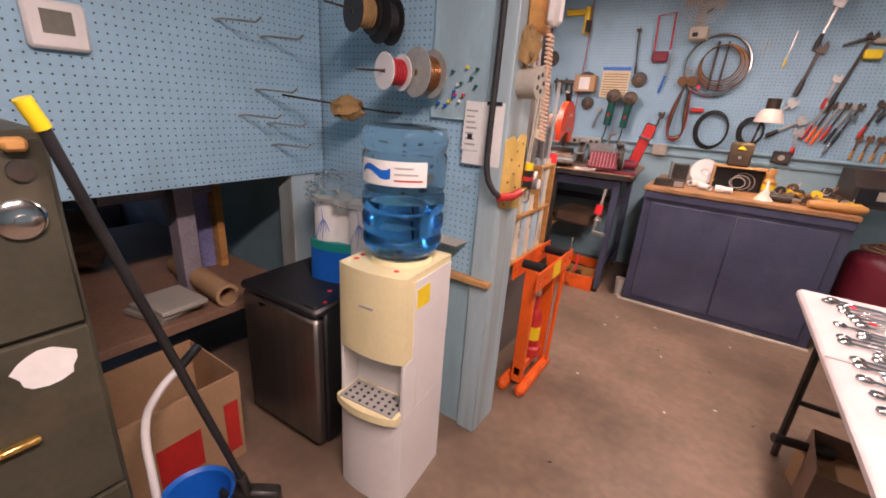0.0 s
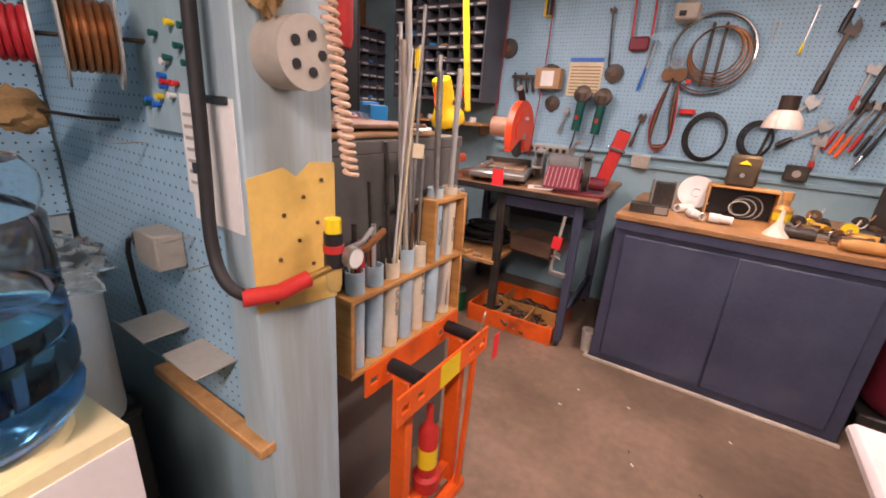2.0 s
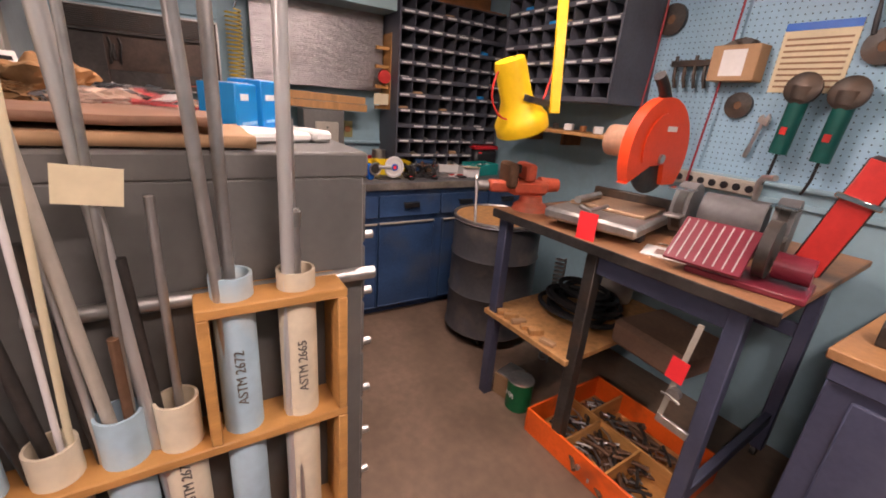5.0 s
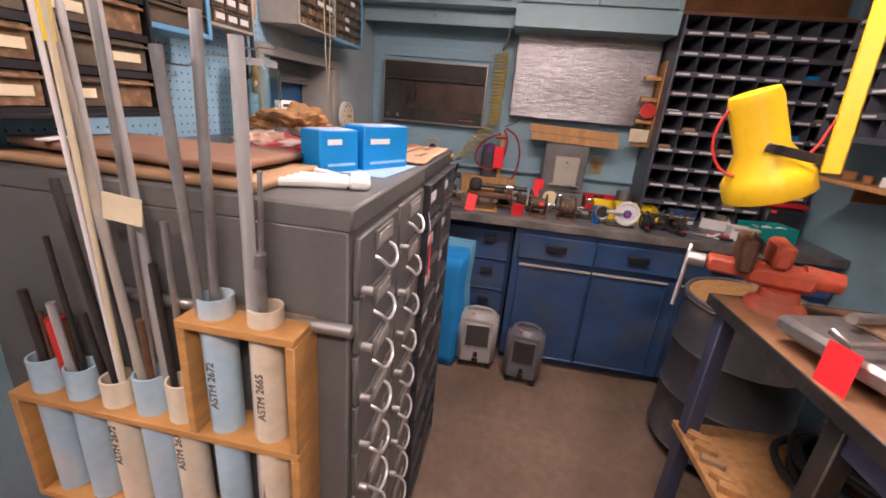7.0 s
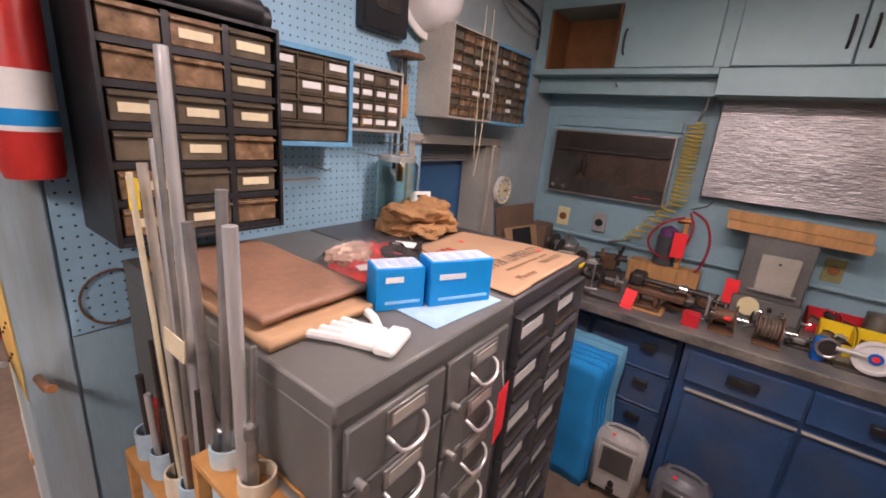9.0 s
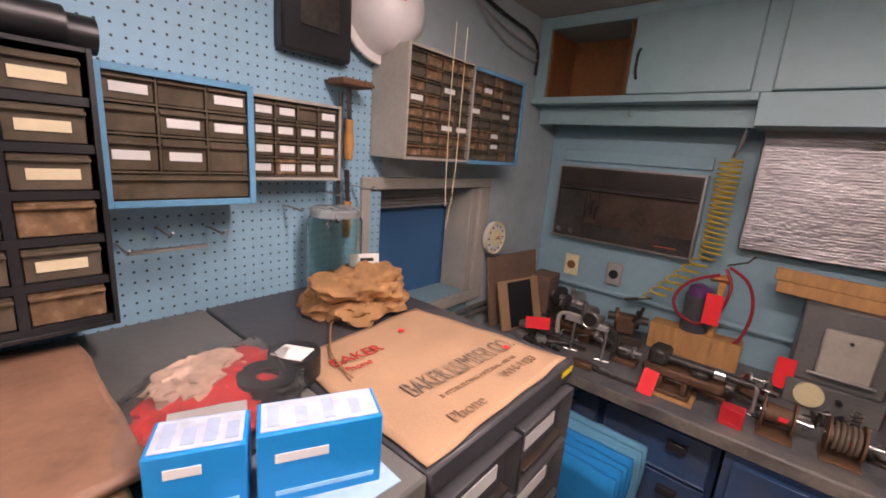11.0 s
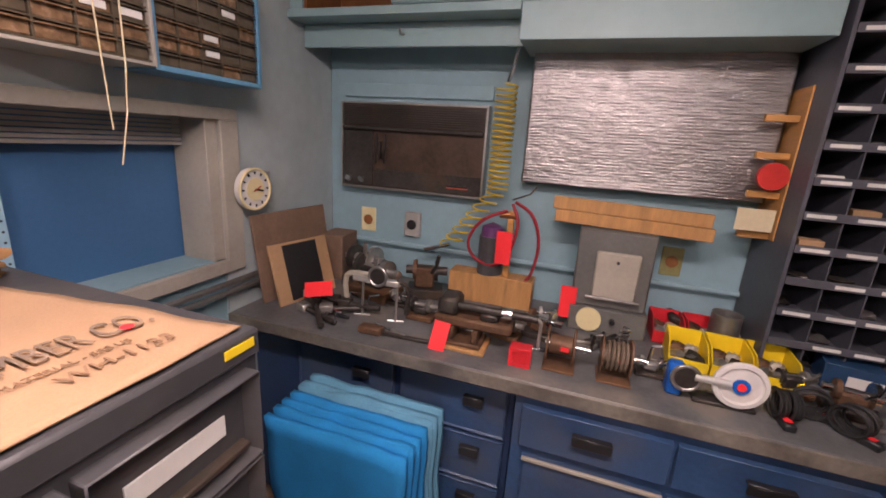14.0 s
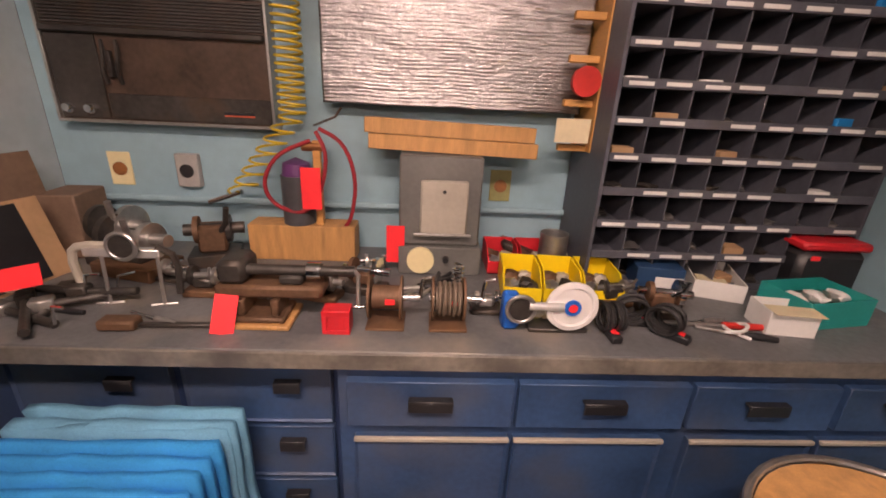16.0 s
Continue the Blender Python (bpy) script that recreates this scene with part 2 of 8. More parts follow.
def box(x0, x1, y0, y1, z0, z1, bev=0.002, into=None, m=None):
    bm = into or bmesh.new()
    c = Matrix.Translation(((x0 + x1) / 2, (y0 + y1) / 2, (z0 + z1) / 2)) @ Matrix.Diagonal((abs(x1 - x0), abs(y1 - y0), abs(z1 - z0), 1))
    r = bmesh.ops.create_cube(bm, size=1, matrix=(m @ c) if m else c)
    if bev:
        es = list({e for v in r["verts"] for e in v.link_edges})
        bmesh.ops.bevel(bm, geom=es, offset=min(bev, 0.3 * min(abs(x1 - x0), abs(y1 - y0), abs(z1 - z0))), segments=1, affect="EDGES")
    return bm


def recessed(x0, x1, y0, y1, z0, z1, rim, deep):
    """A block whose face at y0 is set back inside a rim."""
    bm = box(x0, x1, y0, y1, z0, z1, 0)
    face = min(bm.faces, key=lambda f: f.calc_center_median().y)
    bmesh.ops.inset_individual(bm, faces=[face], thickness=rim, depth=0)
    for v in face.verts:
        v.co.y += deep
    bmesh.ops.bevel(bm, geom=[e for e in bm.edges if e.calc_face_angle(0) > 1.0], offset=min(0.002, rim * 0.2), segments=1, affect="EDGES")
    return bm


def cyl(r, h, at=(0, 0, 0), axis="z", r2=None, seg=20, into=None, m=None):
    """A cylinder or cone that starts at a point and runs along an axis."""
    bm = into or bmesh.new()
    turn = {"z": pose(0, 0, 0), "x": pose(0, 0, 0, 0, 90, 0), "y": pose(0, 0, 0, -90, 0, 0)}[axis]
    w = Matrix.Translation(at) @ turn @ Matrix.Translation((0, 0, h / 2))
    bmesh.ops.create_cone(bm, cap_ends=True, segments=seg, radius1=r, radius2=r if r2 is None else r2, depth=h, matrix=(m @ w) if m else w)
    return bm


def lathe(profile, seg=28, into=None, m=None):
    """A surface turned round z from (radius, height) steps."""
    bm = into or bmesh.new()
    m = m or Matrix()
    rings = []
    for r, z in profile:
        if r < 1e-5:
            rings.append([bm.verts.new(m @ Vector((0, 0, z)))] * seg)
        else:
            rings.append([bm.verts.new(m @ Vector((r * math.cos(2 * math.pi * i / seg), r * math.sin(2 * math.pi * i / seg), z))) for i in range(seg)])
    for a, b in zip(rings, rings[1:]):
        for i in range(seg):
            q = [a[i], a[(i + 1) % seg], b[(i + 1) % seg], b[i]]
            q = list(dict.fromkeys(q))
            if len(q) > 2:
                bm.faces.new(q)
    return bm


def tube(pts, r, seg=8, closed=False, into=None, smooth=0):
    """A round bar swept along points."""
    bm = into or bmesh.new()
    p = [Vector(q) for q in pts]
    for _ in range(smooth):
        out = []
        k = len(p)
        for i in range(k if closed else k - 1):
            a, b = p[i], p[(i + 1) % k]
            out += [a.lerp(b, 0.25), a.lerp(b, 0.75)]
        p = out if closed else [p[0]] + out[1:-1] + [p[-1]]
    n = len(p)
    rings = []
    up = Vector((0.13, 0.31, 0.94))
    for i in range(n):
        d = (p[(i + 1) % n] - p[i - 1]) if closed else (p[min(i + 1, n - 1)] - p[max(i - 1, 0)])
        d.normalize()
        s = d.cross(up)
        if s.length < 0.05:
            s = d.cross(Vector((1, 0, 0)))
        s.normalize()
        up = s.cross(d)
        rings.append([bm.verts.new(p[i] + r * (math.cos(2 * math.pi * k / seg) * s + math.sin(2 * math.pi * k / seg) * up)) for k in range(seg)])
    for i in range(n if closed else n - 1):
        a, b = rings[i], rings[(i + 1) % n]
        for k in range(seg):
            bm.faces.new((a[k], a[(k + 1) % seg], b[(k + 1) % seg], b[k]))
    if not closed:
        bm.faces.new(rings[0][::-1])
        bm.faces.new(rings[-1])
    return bm


def ring(r, at, axis, bar, n=28, squash=1.0, seg=8, into=None):
    pts = []
    for i in range(n):
        a = 2 * math.pi * i / n
        u, v = r * math.cos(a), r * squash * math.sin(a)
        pts.append(Vector(at) + Vector({"z": (u, v, 0), "y": (u, 0, v), "x": (0, u, v)}[axis]))
    return tube(pts, bar, seg, True, into)


def plate(outline, y0, y1, into=None, m=None):
    """A flat shape in x and z, given a thickness along y."""
    bm = into or bmesh.new()
    m = m or Matrix()
    a = [bm.verts.new(m @ Vector((x, y0, z))) for x, z in outline]
    b = [bm.verts.new(m @ Vector((x, y1, z))) for x, z in outline]
    n = len(a)
    bm.faces.new(a)
    bm.faces.new(b[::-1])
    for i in range(n):
        bm.faces.new((a[i], b[i], b[(i + 1) % n], a[(i + 1) % n]))
    return bm


def to_mesh(name, bm, material, soft=True):
    bmesh.ops.recalc_face_normals(bm, faces=bm.faces)
    me = bpy.data.meshes.new(name)
    bm.to_mesh(me)
    bm.free()
    me.materials.append(material)
    if soft:
        me.shade_smooth()
        me.set_sharp_from_angle(angle=radians(38))
    return me


def part(name, bm, material, parent, label="", soft=True):
    ob = new(name, to_mesh(name, bm, material, soft))
    ob.parent = parent
    return tagged(ob, label)


def thing(name, m, label, category, group="", kind=""):
    ob = new(name)
    ob.matrix_basis = m
    ob.empty_display_size = 0.05
    return tagged(ob, label, category, group, kind)


def solid(name, bm, material, m, label, category, group="", kind=""):
    """A thing of one mesh."""
    ob = new(name, to_mesh(name, bm, material))
    ob.matrix_basis = m
    return tagged(ob, label, category, group, kind)


def share(name, me, parent, m):
    """A piece on shared mesh data."""
    ob = new(name, me)
    ob.parent = parent
    ob.matrix_basis = m
    return ob


def structure(name, bm, material, label="", m=None):
    ob = new(name, to_mesh(name, bm, material))
    if m:
        ob.matrix_basis = m
    return tagged(ob, label, "", "", "structure")


def blob(r, seed, squash=(1, 1, 1), amp=0.25, freq=3.0, sub=3, ridge=False):
    """A crumpled or lumpy mass."""
    bm = bmesh.new()
    bmesh.ops.create_icosphere(bm, subdivisions=sub, radius=1)
    for v in bm.verts:
        d = v.co.normalized()
        k = noise.fractal(d * freq + Vector((seed, seed * 1.7, 0)), 1.0, 2.0, 3)
        if ridge:
            k = 0.35 - abs(k) * 1.6
        d *= r * (1 + amp * k)
        v.co = Vector((d.x * squash[0], d.y * squash[1], d.z * squash[2]))
    return bm


def words(text, size, material, parent, m, name="lettering", depth=0.0006):
    c = bpy.data.curves.new(name, "FONT")
    c.body, c.size, c.extrude, c.align_x, c.align_y = text, size, depth, "CENTER", "CENTER"
    tmp = bpy.data.objects.new(name, c)
    scene.collection.objects.link(tmp)
    me = bpy.data.meshes.new_from_object(tmp.evaluated_get(bpy.context.evaluated_depsgraph_get()))
    bpy.data.objects.remove(tmp)
    me.materials.clear()
    me.materials.append(material)
    ob = new(name, me)
    ob.parent = parent
    ob.matrix_basis = m
    return ob


# ---- structure ----
WX, SY, NY, CEIL = -3.3, 1.58, 4.40, 2.47
EX, BY = 3.0, -2.6
bmf = box(-4.6, EX + 0.2, BY - 0.2, NY + 0.2, -0.15, 0.0, 0)
structure("floor", bmf, concrete, "worn brown concrete floor with stains")
structure("ceiling", box(-4.6, EX + 0.2, BY - 0.2, NY + 0.2, CEIL, CEIL + 0.12, 0), ceiling_m)
structure("wall_west", box(WX - 0.15, WX, SY + 0.002, NY, 0, CEIL, 0), paint_wall, "pale blue painted workshop wall")
structure("wall_north", box(WX - 0.15, EX, NY, NY + 0.15, 0, CEIL, 0), paint_wall, "pale blue painted workshop wall behind the benches")
structure("wall_east", box(EX, EX + 0.15, BY, NY, 0, CEIL, 0), paint_wall)
structure("wall_south", box(-4.5, EX, BY - 0.15, BY, 0, CEIL, 0), paint_wall)
# the thin partition, with the framed opening cut through it
bm = bmesh.new()
W0, W1, WZ0, WZ1 = -2.60, -1.93, 1.14, 1.655
PX1 = -0.66
box(WX, W0, 1.42, SY - 0.012, 0, CEIL, 0, bm)
box(W1, -0.75, 1.42, SY - 0.012, 0, CEIL, 0, bm)
box(W0, W1, 1.42, SY - 0.012, 0, WZ0, 0, bm)
box(W0, W1, 1.42, SY - 0.012, WZ1, CEIL, 0, bm)
structure("wall_partition", bm, paint_wall)
structure("wall_face", plate([(WX, 0), (W0, 0), (W0, CEIL), (WX, CEIL)], SY - 0.012, SY), paint_lightened, "pale grey-blue wall beside the framed opening, lightened for missing light")
bm = box(W0, W1, SY - 0.012, SY, WZ1, CEIL, 0)
structure("wall_face_upper", bm, paint_lightened)
post = structure("post", box(-0.75, PX1, 1.39, SY, 0, CEIL, 0.004), paint_post, "worn blue painted wooden post with a yellow band")
part("yellow_band", plate([(0, 1.07), (0.19, 1.04), (0.19, 1.335), (0.13, 1.34), (0.10, 1.315), (0.07, 1.335), (0, 1.32)], -0.002, 0.0, m=pose(PX1, 1.39, 0, 0, 0, 90)), yellow_prime, post)
for k in range(9):
    part("nail_head", cyl(0.004, 0.004, (0, 0, 0), "x", seg=8), rust, post).matrix_basis = pose(PX1 + 0.001, 1.43 + 0.12 * ((k * 0.37) % 1), 1.08 + 0.028 * k)
# pegboard sheets
structure("pegboard_partition_south", box(-0.63, 0.28, -0.008, 0, 0.75, CEIL, 0), pegboard, "pale blue pegboard with hooks", pose(-1.02, 1.42, 0))
structure("panel_lower", box(-1.648, -0.752, 1.405, 1.42, 0, 0.745, 0.002), board_plain)
structure("panel_north", box(-1.99, -0.755, SY - 0.012, SY - 0.001, 0, 1.165, 0), board_plain, "pale blue painted panel with worn streaks")
structure("pegboard_partition_north", box(0, 1.24, -0.008, 0, 1.17, CEIL, 0), pegboard, "pale blue pegboard", pose(-0.755, SY - 0.004, 0, 0, 0, 180))
structure("pegboard_north", box(0, 4.7, -0.008, 0, 1.215, CEIL, 0), pegboard, "pale blue pegboard full of hand tools", pose(-1.72, NY - 0.002, 0))
# the wall left of the start, open below for a store
structure("pegboard_west", box(0, 2.2, -0.01, 0, 1.07, CEIL, 0), pegboard, "pale blue pegboard above a low opening", pose(-1.652, -0.8, 0, 0, 0, 90))
structure("wall_store", box(-1.76, -1.664, -2.6, 1.418, 1.07, CEIL, 0), paint_wall)
structure("wall_store_low", box(-1.76, -1.66, -2.6, -0.8, 0, 1.07, 0), paint_wall)
structure("opening_post", box(-1.76, -1.654, 1.22, 1.40, 0, 1.068, 0.003), paint_post)
# unseen gap in the back wall, added so sky light brightens the store
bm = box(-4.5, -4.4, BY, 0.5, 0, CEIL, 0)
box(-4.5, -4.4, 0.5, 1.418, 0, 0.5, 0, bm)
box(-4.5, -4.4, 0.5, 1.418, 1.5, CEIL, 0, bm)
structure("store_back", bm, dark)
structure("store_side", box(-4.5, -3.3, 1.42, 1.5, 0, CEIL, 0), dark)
structure("store_shelf", box(-3.2, -1.66, -0.6, 1.21, 0.48, 0.52, 0.003), mat("dull_brown_plywood", (0.24, 0.14, 0.092), 0.7, var=0.35, scale=3), "plywood shelf inside the store")
structure("store_stud", box(-2.02, -1.93, 0.82, 0.9, 0.52, CEIL, 0.003), dark)
structure("store_frame", box(-2.2, -2.1, 1.08, 1.12, 0.52, CEIL, 0.003), wood)
structure("store_pane", box(-2.16, -2.15, 0.905, 1.078, 0.522, 0.928, 0), mat("hazy_blue_acrylic", (0.22, 0.22, 0.42), 0.25, var=0.5, scale=5), "hazy blue acrylic sheet in the store")
structure("store_rail", box(-2.2, -2.1, 0.6, 1.079, 0.93, 1.06, 0.003), dark)
# skirting pipe and battens
structure("trim_conduit", tube([(-1.7, NY - 0.02, 1.205), (2.9, NY - 0.02, 1.205)], 0.012), paint_wall)
structure("trim_pipe", tube([(WX + 0.03, 1.6, 1.11), (WX + 0.03, 3.45, 1.11)], 0.013), paint_wall)
structure("trim_batten", box(-1.7, 2.9, NY - 0.02, NY, 1.12, 1.145, 0.002), paint_wall)
structure("trim_ledge", box(-1.12, -0.655, 1.365, 1.402, 0.74, 0.765, 0.003), wood_h)

# ---- strip lights, above the view ----
for sx_, sy_, w_ in STRIPS:
    t = thing("strip_light", pose(sx_, sy_, CEIL), "white fluorescent strip light on the ceiling", "ceiling light", "strip lights")
    part("housing", box(-0.1, 0.1, -0.62, 0.62, -0.05, 0, 0.004), white_p, t)
    for dx in (-0.045, 0.045):
        part("fluorescent_tube", cyl(0.013, 1.18, (dx, -0.59, -0.066), "y", seg=12), tube_m, t)

# ---- west bench ----
WB = pose(-2.60, 1.60, 0, 0, 0, 90)
TOPZ = 0.935


def cup_pull(parent, x, z, w=0.112, y=-0.02):
    bm = box(x - w / 2, x + w / 2, y - 0.022, y, z + 0.012, z + 0.02, 0.002)
    box(x - w / 2, x + w / 2, y - 0.022, y - 0.017, z - 0.014, z + 0.014, 0.002, bm)
    return part("handle", bm, black, parent)


def front(name, parent, x0, x1, z0, z1, material, y=-0.02, rim=0.028):
    """A drawer or door front with a raised rim."""
    return part(name, recessed(x0, x1, y - 0.004, y + 0.02, z0, z1, rim, 0.007), material, parent)


bench = thing("bench_cabinet", WB, "dark blue painted bench cabinet with drawers and doors", "cabinet")
part("body", box(1.11, 2.78, 0.0, 0.66, 0.05, TOPZ - 0.045, 0.002), blue_bench, bench)
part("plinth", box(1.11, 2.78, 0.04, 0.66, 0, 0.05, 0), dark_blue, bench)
for a, b in ((1.135, 1.555), (1.567, 2.014), (2.006 + 0.02, 2.42), (2.44, 2.77)):
    d = front("drawer", bench, a, b, 0.712, 0.85, blue_bench)
    cup_pull(d, (a + b) / 2, 0.785)
for a, b in ((1.15, 1.555), (1.567, 1.975), (2.048, 2.40), (2.42, 2.77)):
    front("door", bench, a, b, 0.07, 0.672, blue_bench, rim=0.012)
    part("door_edge", box(a, b, -0.03, -0.018, 0.664, 0.676, 0.002), beige_p, bench)
low = thing("drawer_cabinet", pose(-2.68, 1.60, 0, 0, 0, 90), "dark navy painted drawer unit under the worktop", "cabinet")
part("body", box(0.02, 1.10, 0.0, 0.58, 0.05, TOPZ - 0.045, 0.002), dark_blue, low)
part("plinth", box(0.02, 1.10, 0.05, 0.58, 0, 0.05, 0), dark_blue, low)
for a, b in ((0.25, 0.66), (0.69, 1.08)):
    for k in range(4):
        z1 = 0.83 - 0.2 * k
        d = front("drawer", low, a, b, z1 - 0.185, z1, blue_bench, rim=0.01)
        cup_pull(d, (a + b) / 2 + 0.08, z1 - 0.06, 0.07)
wt = thing("worktop", WB, "grey painted worktop with worn dirty edge", "worktop")
part("top_board", box(0.0, 2.79, -0.022, 0.695, TOPZ - 0.045, TOPZ, 0.004), grey_top, wt)
part("front_edge", box(0.0, 2.79, -0.031, -0.0225, TOPZ - 0.047, TOPZ - 0.001, 0.004), mat("worn_edge_strip", (0.17, 0.155, 0.13), 0.5, var=0.5, scale=9, dirt=(0.07, 0.065, 0.06), dirt_amount=0.8), wt, "chipped grimy front edge")
# ---- overhead cabinets on the west wall ----
OC = pose(-3.0, 1.585, 0, 0, 0, 90)
over = thing("overhead_cabinet", OC, "pale blue painted overhead cabinet with one open door", "cabinet")
for nm, b in (("end_panel", (0.0, 0.06, 0, 0.295, 2.096, CEIL - 0.003)), ("back_panel", (0.06, 1.85, 0.281, 0.295, 2.096, CEIL - 0.003)), ("base_board", (0.0, 0.949, -0.02, 0.295, 2.065, 2.095)),
              ("base_box", (0.95, 1.85, -0.002, 0.28, 1.975, 2.095)), ("top_rail", (0.06, 1.85, 0, 0.28, 2.411, CEIL - 0.003)), ("divider", (0.455, 0.465, 0.02, 0.28, 2.096, 2.41)),
              ("stile", (0.91, 0.985, -0.002, 0.28, 2.096, 2.41)), ("stile", (1.82, 1.85, 0, 0.28, 2.096, 2.41)), ("valance", (0.0, 0.949, 0.09, 0.105, 1.975, 2.064))):
    part(nm, box(*b, 0.002), cab_blue, over)
for b in ((0.062, 0.453, 0.262, 0.278, 2.1, 2.408), (0.062, 0.075, 0.01, 0.261, 2.1, 2.408), (0.44, 0.453, 0.01, 0.261, 2.1, 2.408)):
    part("lining", box(*b, 0), brown_wood, over, "bare brown plywood lining")
for a, b, hx in ((0.465, 0.92, 0.50), (0.985, 1.40, 1.37), (1.405, 1.82, 1.44)):
    d = part("door", box(a, b, -0.022, -0.002, 2.098, 2.42, 0.004), cab_blue, over)
    part("handle", tube([(hx, -0.022, 2.16), (hx, -0.045, 2.18), (hx, -0.05, 2.22), (hx, -0.045, 2.26), (hx, -0.022, 2.28)], 0.006, smooth=1), black, d)
for x in (0.47, 1.38):
    part("hook", tube([(x, 0.088, 2.02), (x, 0.06, 2.02), (x, 0.05, 2.035)], 0.005), steel, over)
shelf = thing("wooden_shelf", pose(-3.05, 3.45, 0, 0, 0, 90), "brown wooden shelf above the bolt bins", "shelf")
part("board", box(0, 0.93, 0, 0.24, 2.09, 2.11, 0.002), brown_wood, shelf)
part("back", box(0, 0.93, 0.22, 0.24, 2.11, CEIL - 0.003, 0.002), brown_wood, shelf)

# ---- bolt bins ----


def bolt_bin(name, m, w, d, h, cols, rows, label, fill=0.35, seed=1, back=True):
    rnd = random.Random(seed)
    t = thing(name, m, label, "storage bins", "bolt bins")
    bm = box(0, 0.012, 0, d, 0, h, 0.001)
    box(w - 0.012, w, 0, d, 0, h, 0.001, bm)
    box(0.012, w - 0.012, d - 0.008, d, 0, h, 0, bm)
    cw, rh = (w - 0.012) / cols, h / rows
    part("case", bm, bin_grey, t)
    board = to_mesh("shelf_plate", box(0.012, w - 0.012, 0.002, d - 0.008, 0, 0.005, 0), bin_grey)
    divider = to_mesh("divider", box(-0.002, 0.002, 0.006, d - 0.008, 0.005, rh - 0.0005, 0), bin_grey)
    for k in range(rows + 1):
        share("shelf_plate", board, t, pose(0, 0, min(k * rh, h - 0.005)))
    for c in range(1, cols):
        for k in range(rows):
            share("divider", divider, t, pose(0.006 + c * cw, 0, k * rh))
    lip = to_mesh("lip", box(0.012, w - 0.012, -0.003, 0.002, 0, 0.026, 0.001), bin_grey)
    tag = to_mesh("label_card", box(-cw * 0.33, cw * 0.33, -0.0055, -0.0035, 0.007, 0.018, 0), paper)
    bits = [to_mesh("loose_bolt", blob(0.03, s, (1, 1, 0.45), 0.9, 4.0, 2), steel if s % 2 else iron) for s in range(4)]
    packs = [to_mesh("small_box", box(-0.032, 0.032, 0, 0.06, 0, 0.026 + 0.008 * s, 0.002), (paper, card, sky_blue)[s % 3]) for s in range(3)]
    for k in range(rows):
        share("lip", lip, t, pose(0, 0, k * rh))
        for c in range(cols):
            cx = 0.006 + (c + 0.5) * cw
            if rnd.random() < 0.8 and k > 0:
                share("label_card", tag, t, pose(cx + rnd.uniform(-0.008, 0.008), 0, k * rh + rnd.uniform(-0.002, 0.002)))
            u = rnd.random()
            if u < fill:
                share("loose_bolt", rnd.choice(bits), t, pose(cx, rnd.uniform(0.05, 0.12), k * rh + 0.018, 0, 0, rnd.uniform(0, 360)))
            elif u < fill + 0.13:
                share("small_box", rnd.choice(packs), t, pose(cx, 0.02, k * rh + 0.006, 0, 0, rnd.uniform(-15, 15)))
    return t


bolt_bin("bolt_bin", pose(-2.98, 3.45, 0.937, 0, 0, 90), 0.90, 0.30, 1.145, 8, 11, "dark slate steel bolt bin with labelled pigeonholes", 0.62, 4)
bolt_bin("bolt_bin", pose(-2.62, 4.06, 1.50, 0, 0, 0), 0.90, 0.33, 0.78, 8, 8, "dark slate steel bolt bin hung on the wall", 0.5, 9)
sh = thing("wall_shelf", pose(-2.6, 4.1, 0), "narrow brown wooden wall shelf with small parts", "shelf")
part("board", box(0, 0.9, 0, 0.29, 1.315, 1.335, 0.002), wood_h, sh)
for x in (0.1, 0.45, 0.8):
    part("bracket", box(x, x + 0.02, 0.12, 0.29, 1.24, 1.315, 0.002), brown_wood, sh)
rnd = random.Random(3)
for k in range(7):
    solid("small_part", cyl(0.02, 0.035, seg=12) if k % 2 else box(-0.025, 0.025, -0.02, 0.02, 0, 0.04, 0.003), rnd.choice([iron, brown_wood, yellow_p, paper]),
          pose(-2.5 + 0.11 * k, 4.18, 1.336, 0, 0, rnd.uniform(0, 90)), "small hardware part on the wooden wall shelf", "hardware", "parts on the wall shelf")

# ---- grey file cabinets ----


bail = mat("nickel_plate", (0.66, 0.65, 0.63), 0.35, 0.55, var=0.12)


def bail_handle(parent, x, z, w=0.088):
    bm = tube([(x - w / 2, -0.004, z + 0.012), (x - w / 2, -0.026, z + 0.004), (x - w * 0.30, -0.036, z - 0.020), (x + w * 0.30, -0.036, z - 0.020), (x + w / 2, -0.026, z + 0.004), (x + w / 2, -0.004, z + 0.012)], 0.0038, 8, smooth=2)
    for s in (-1, 1):
        box(x + s * w / 2 - 0.008, x + s * w / 2 + 0.008, -0.008, 0.0, z, z + 0.025, 0.002, bm)
    return part("handle", bm, bail, parent, "bright metal bail handle")


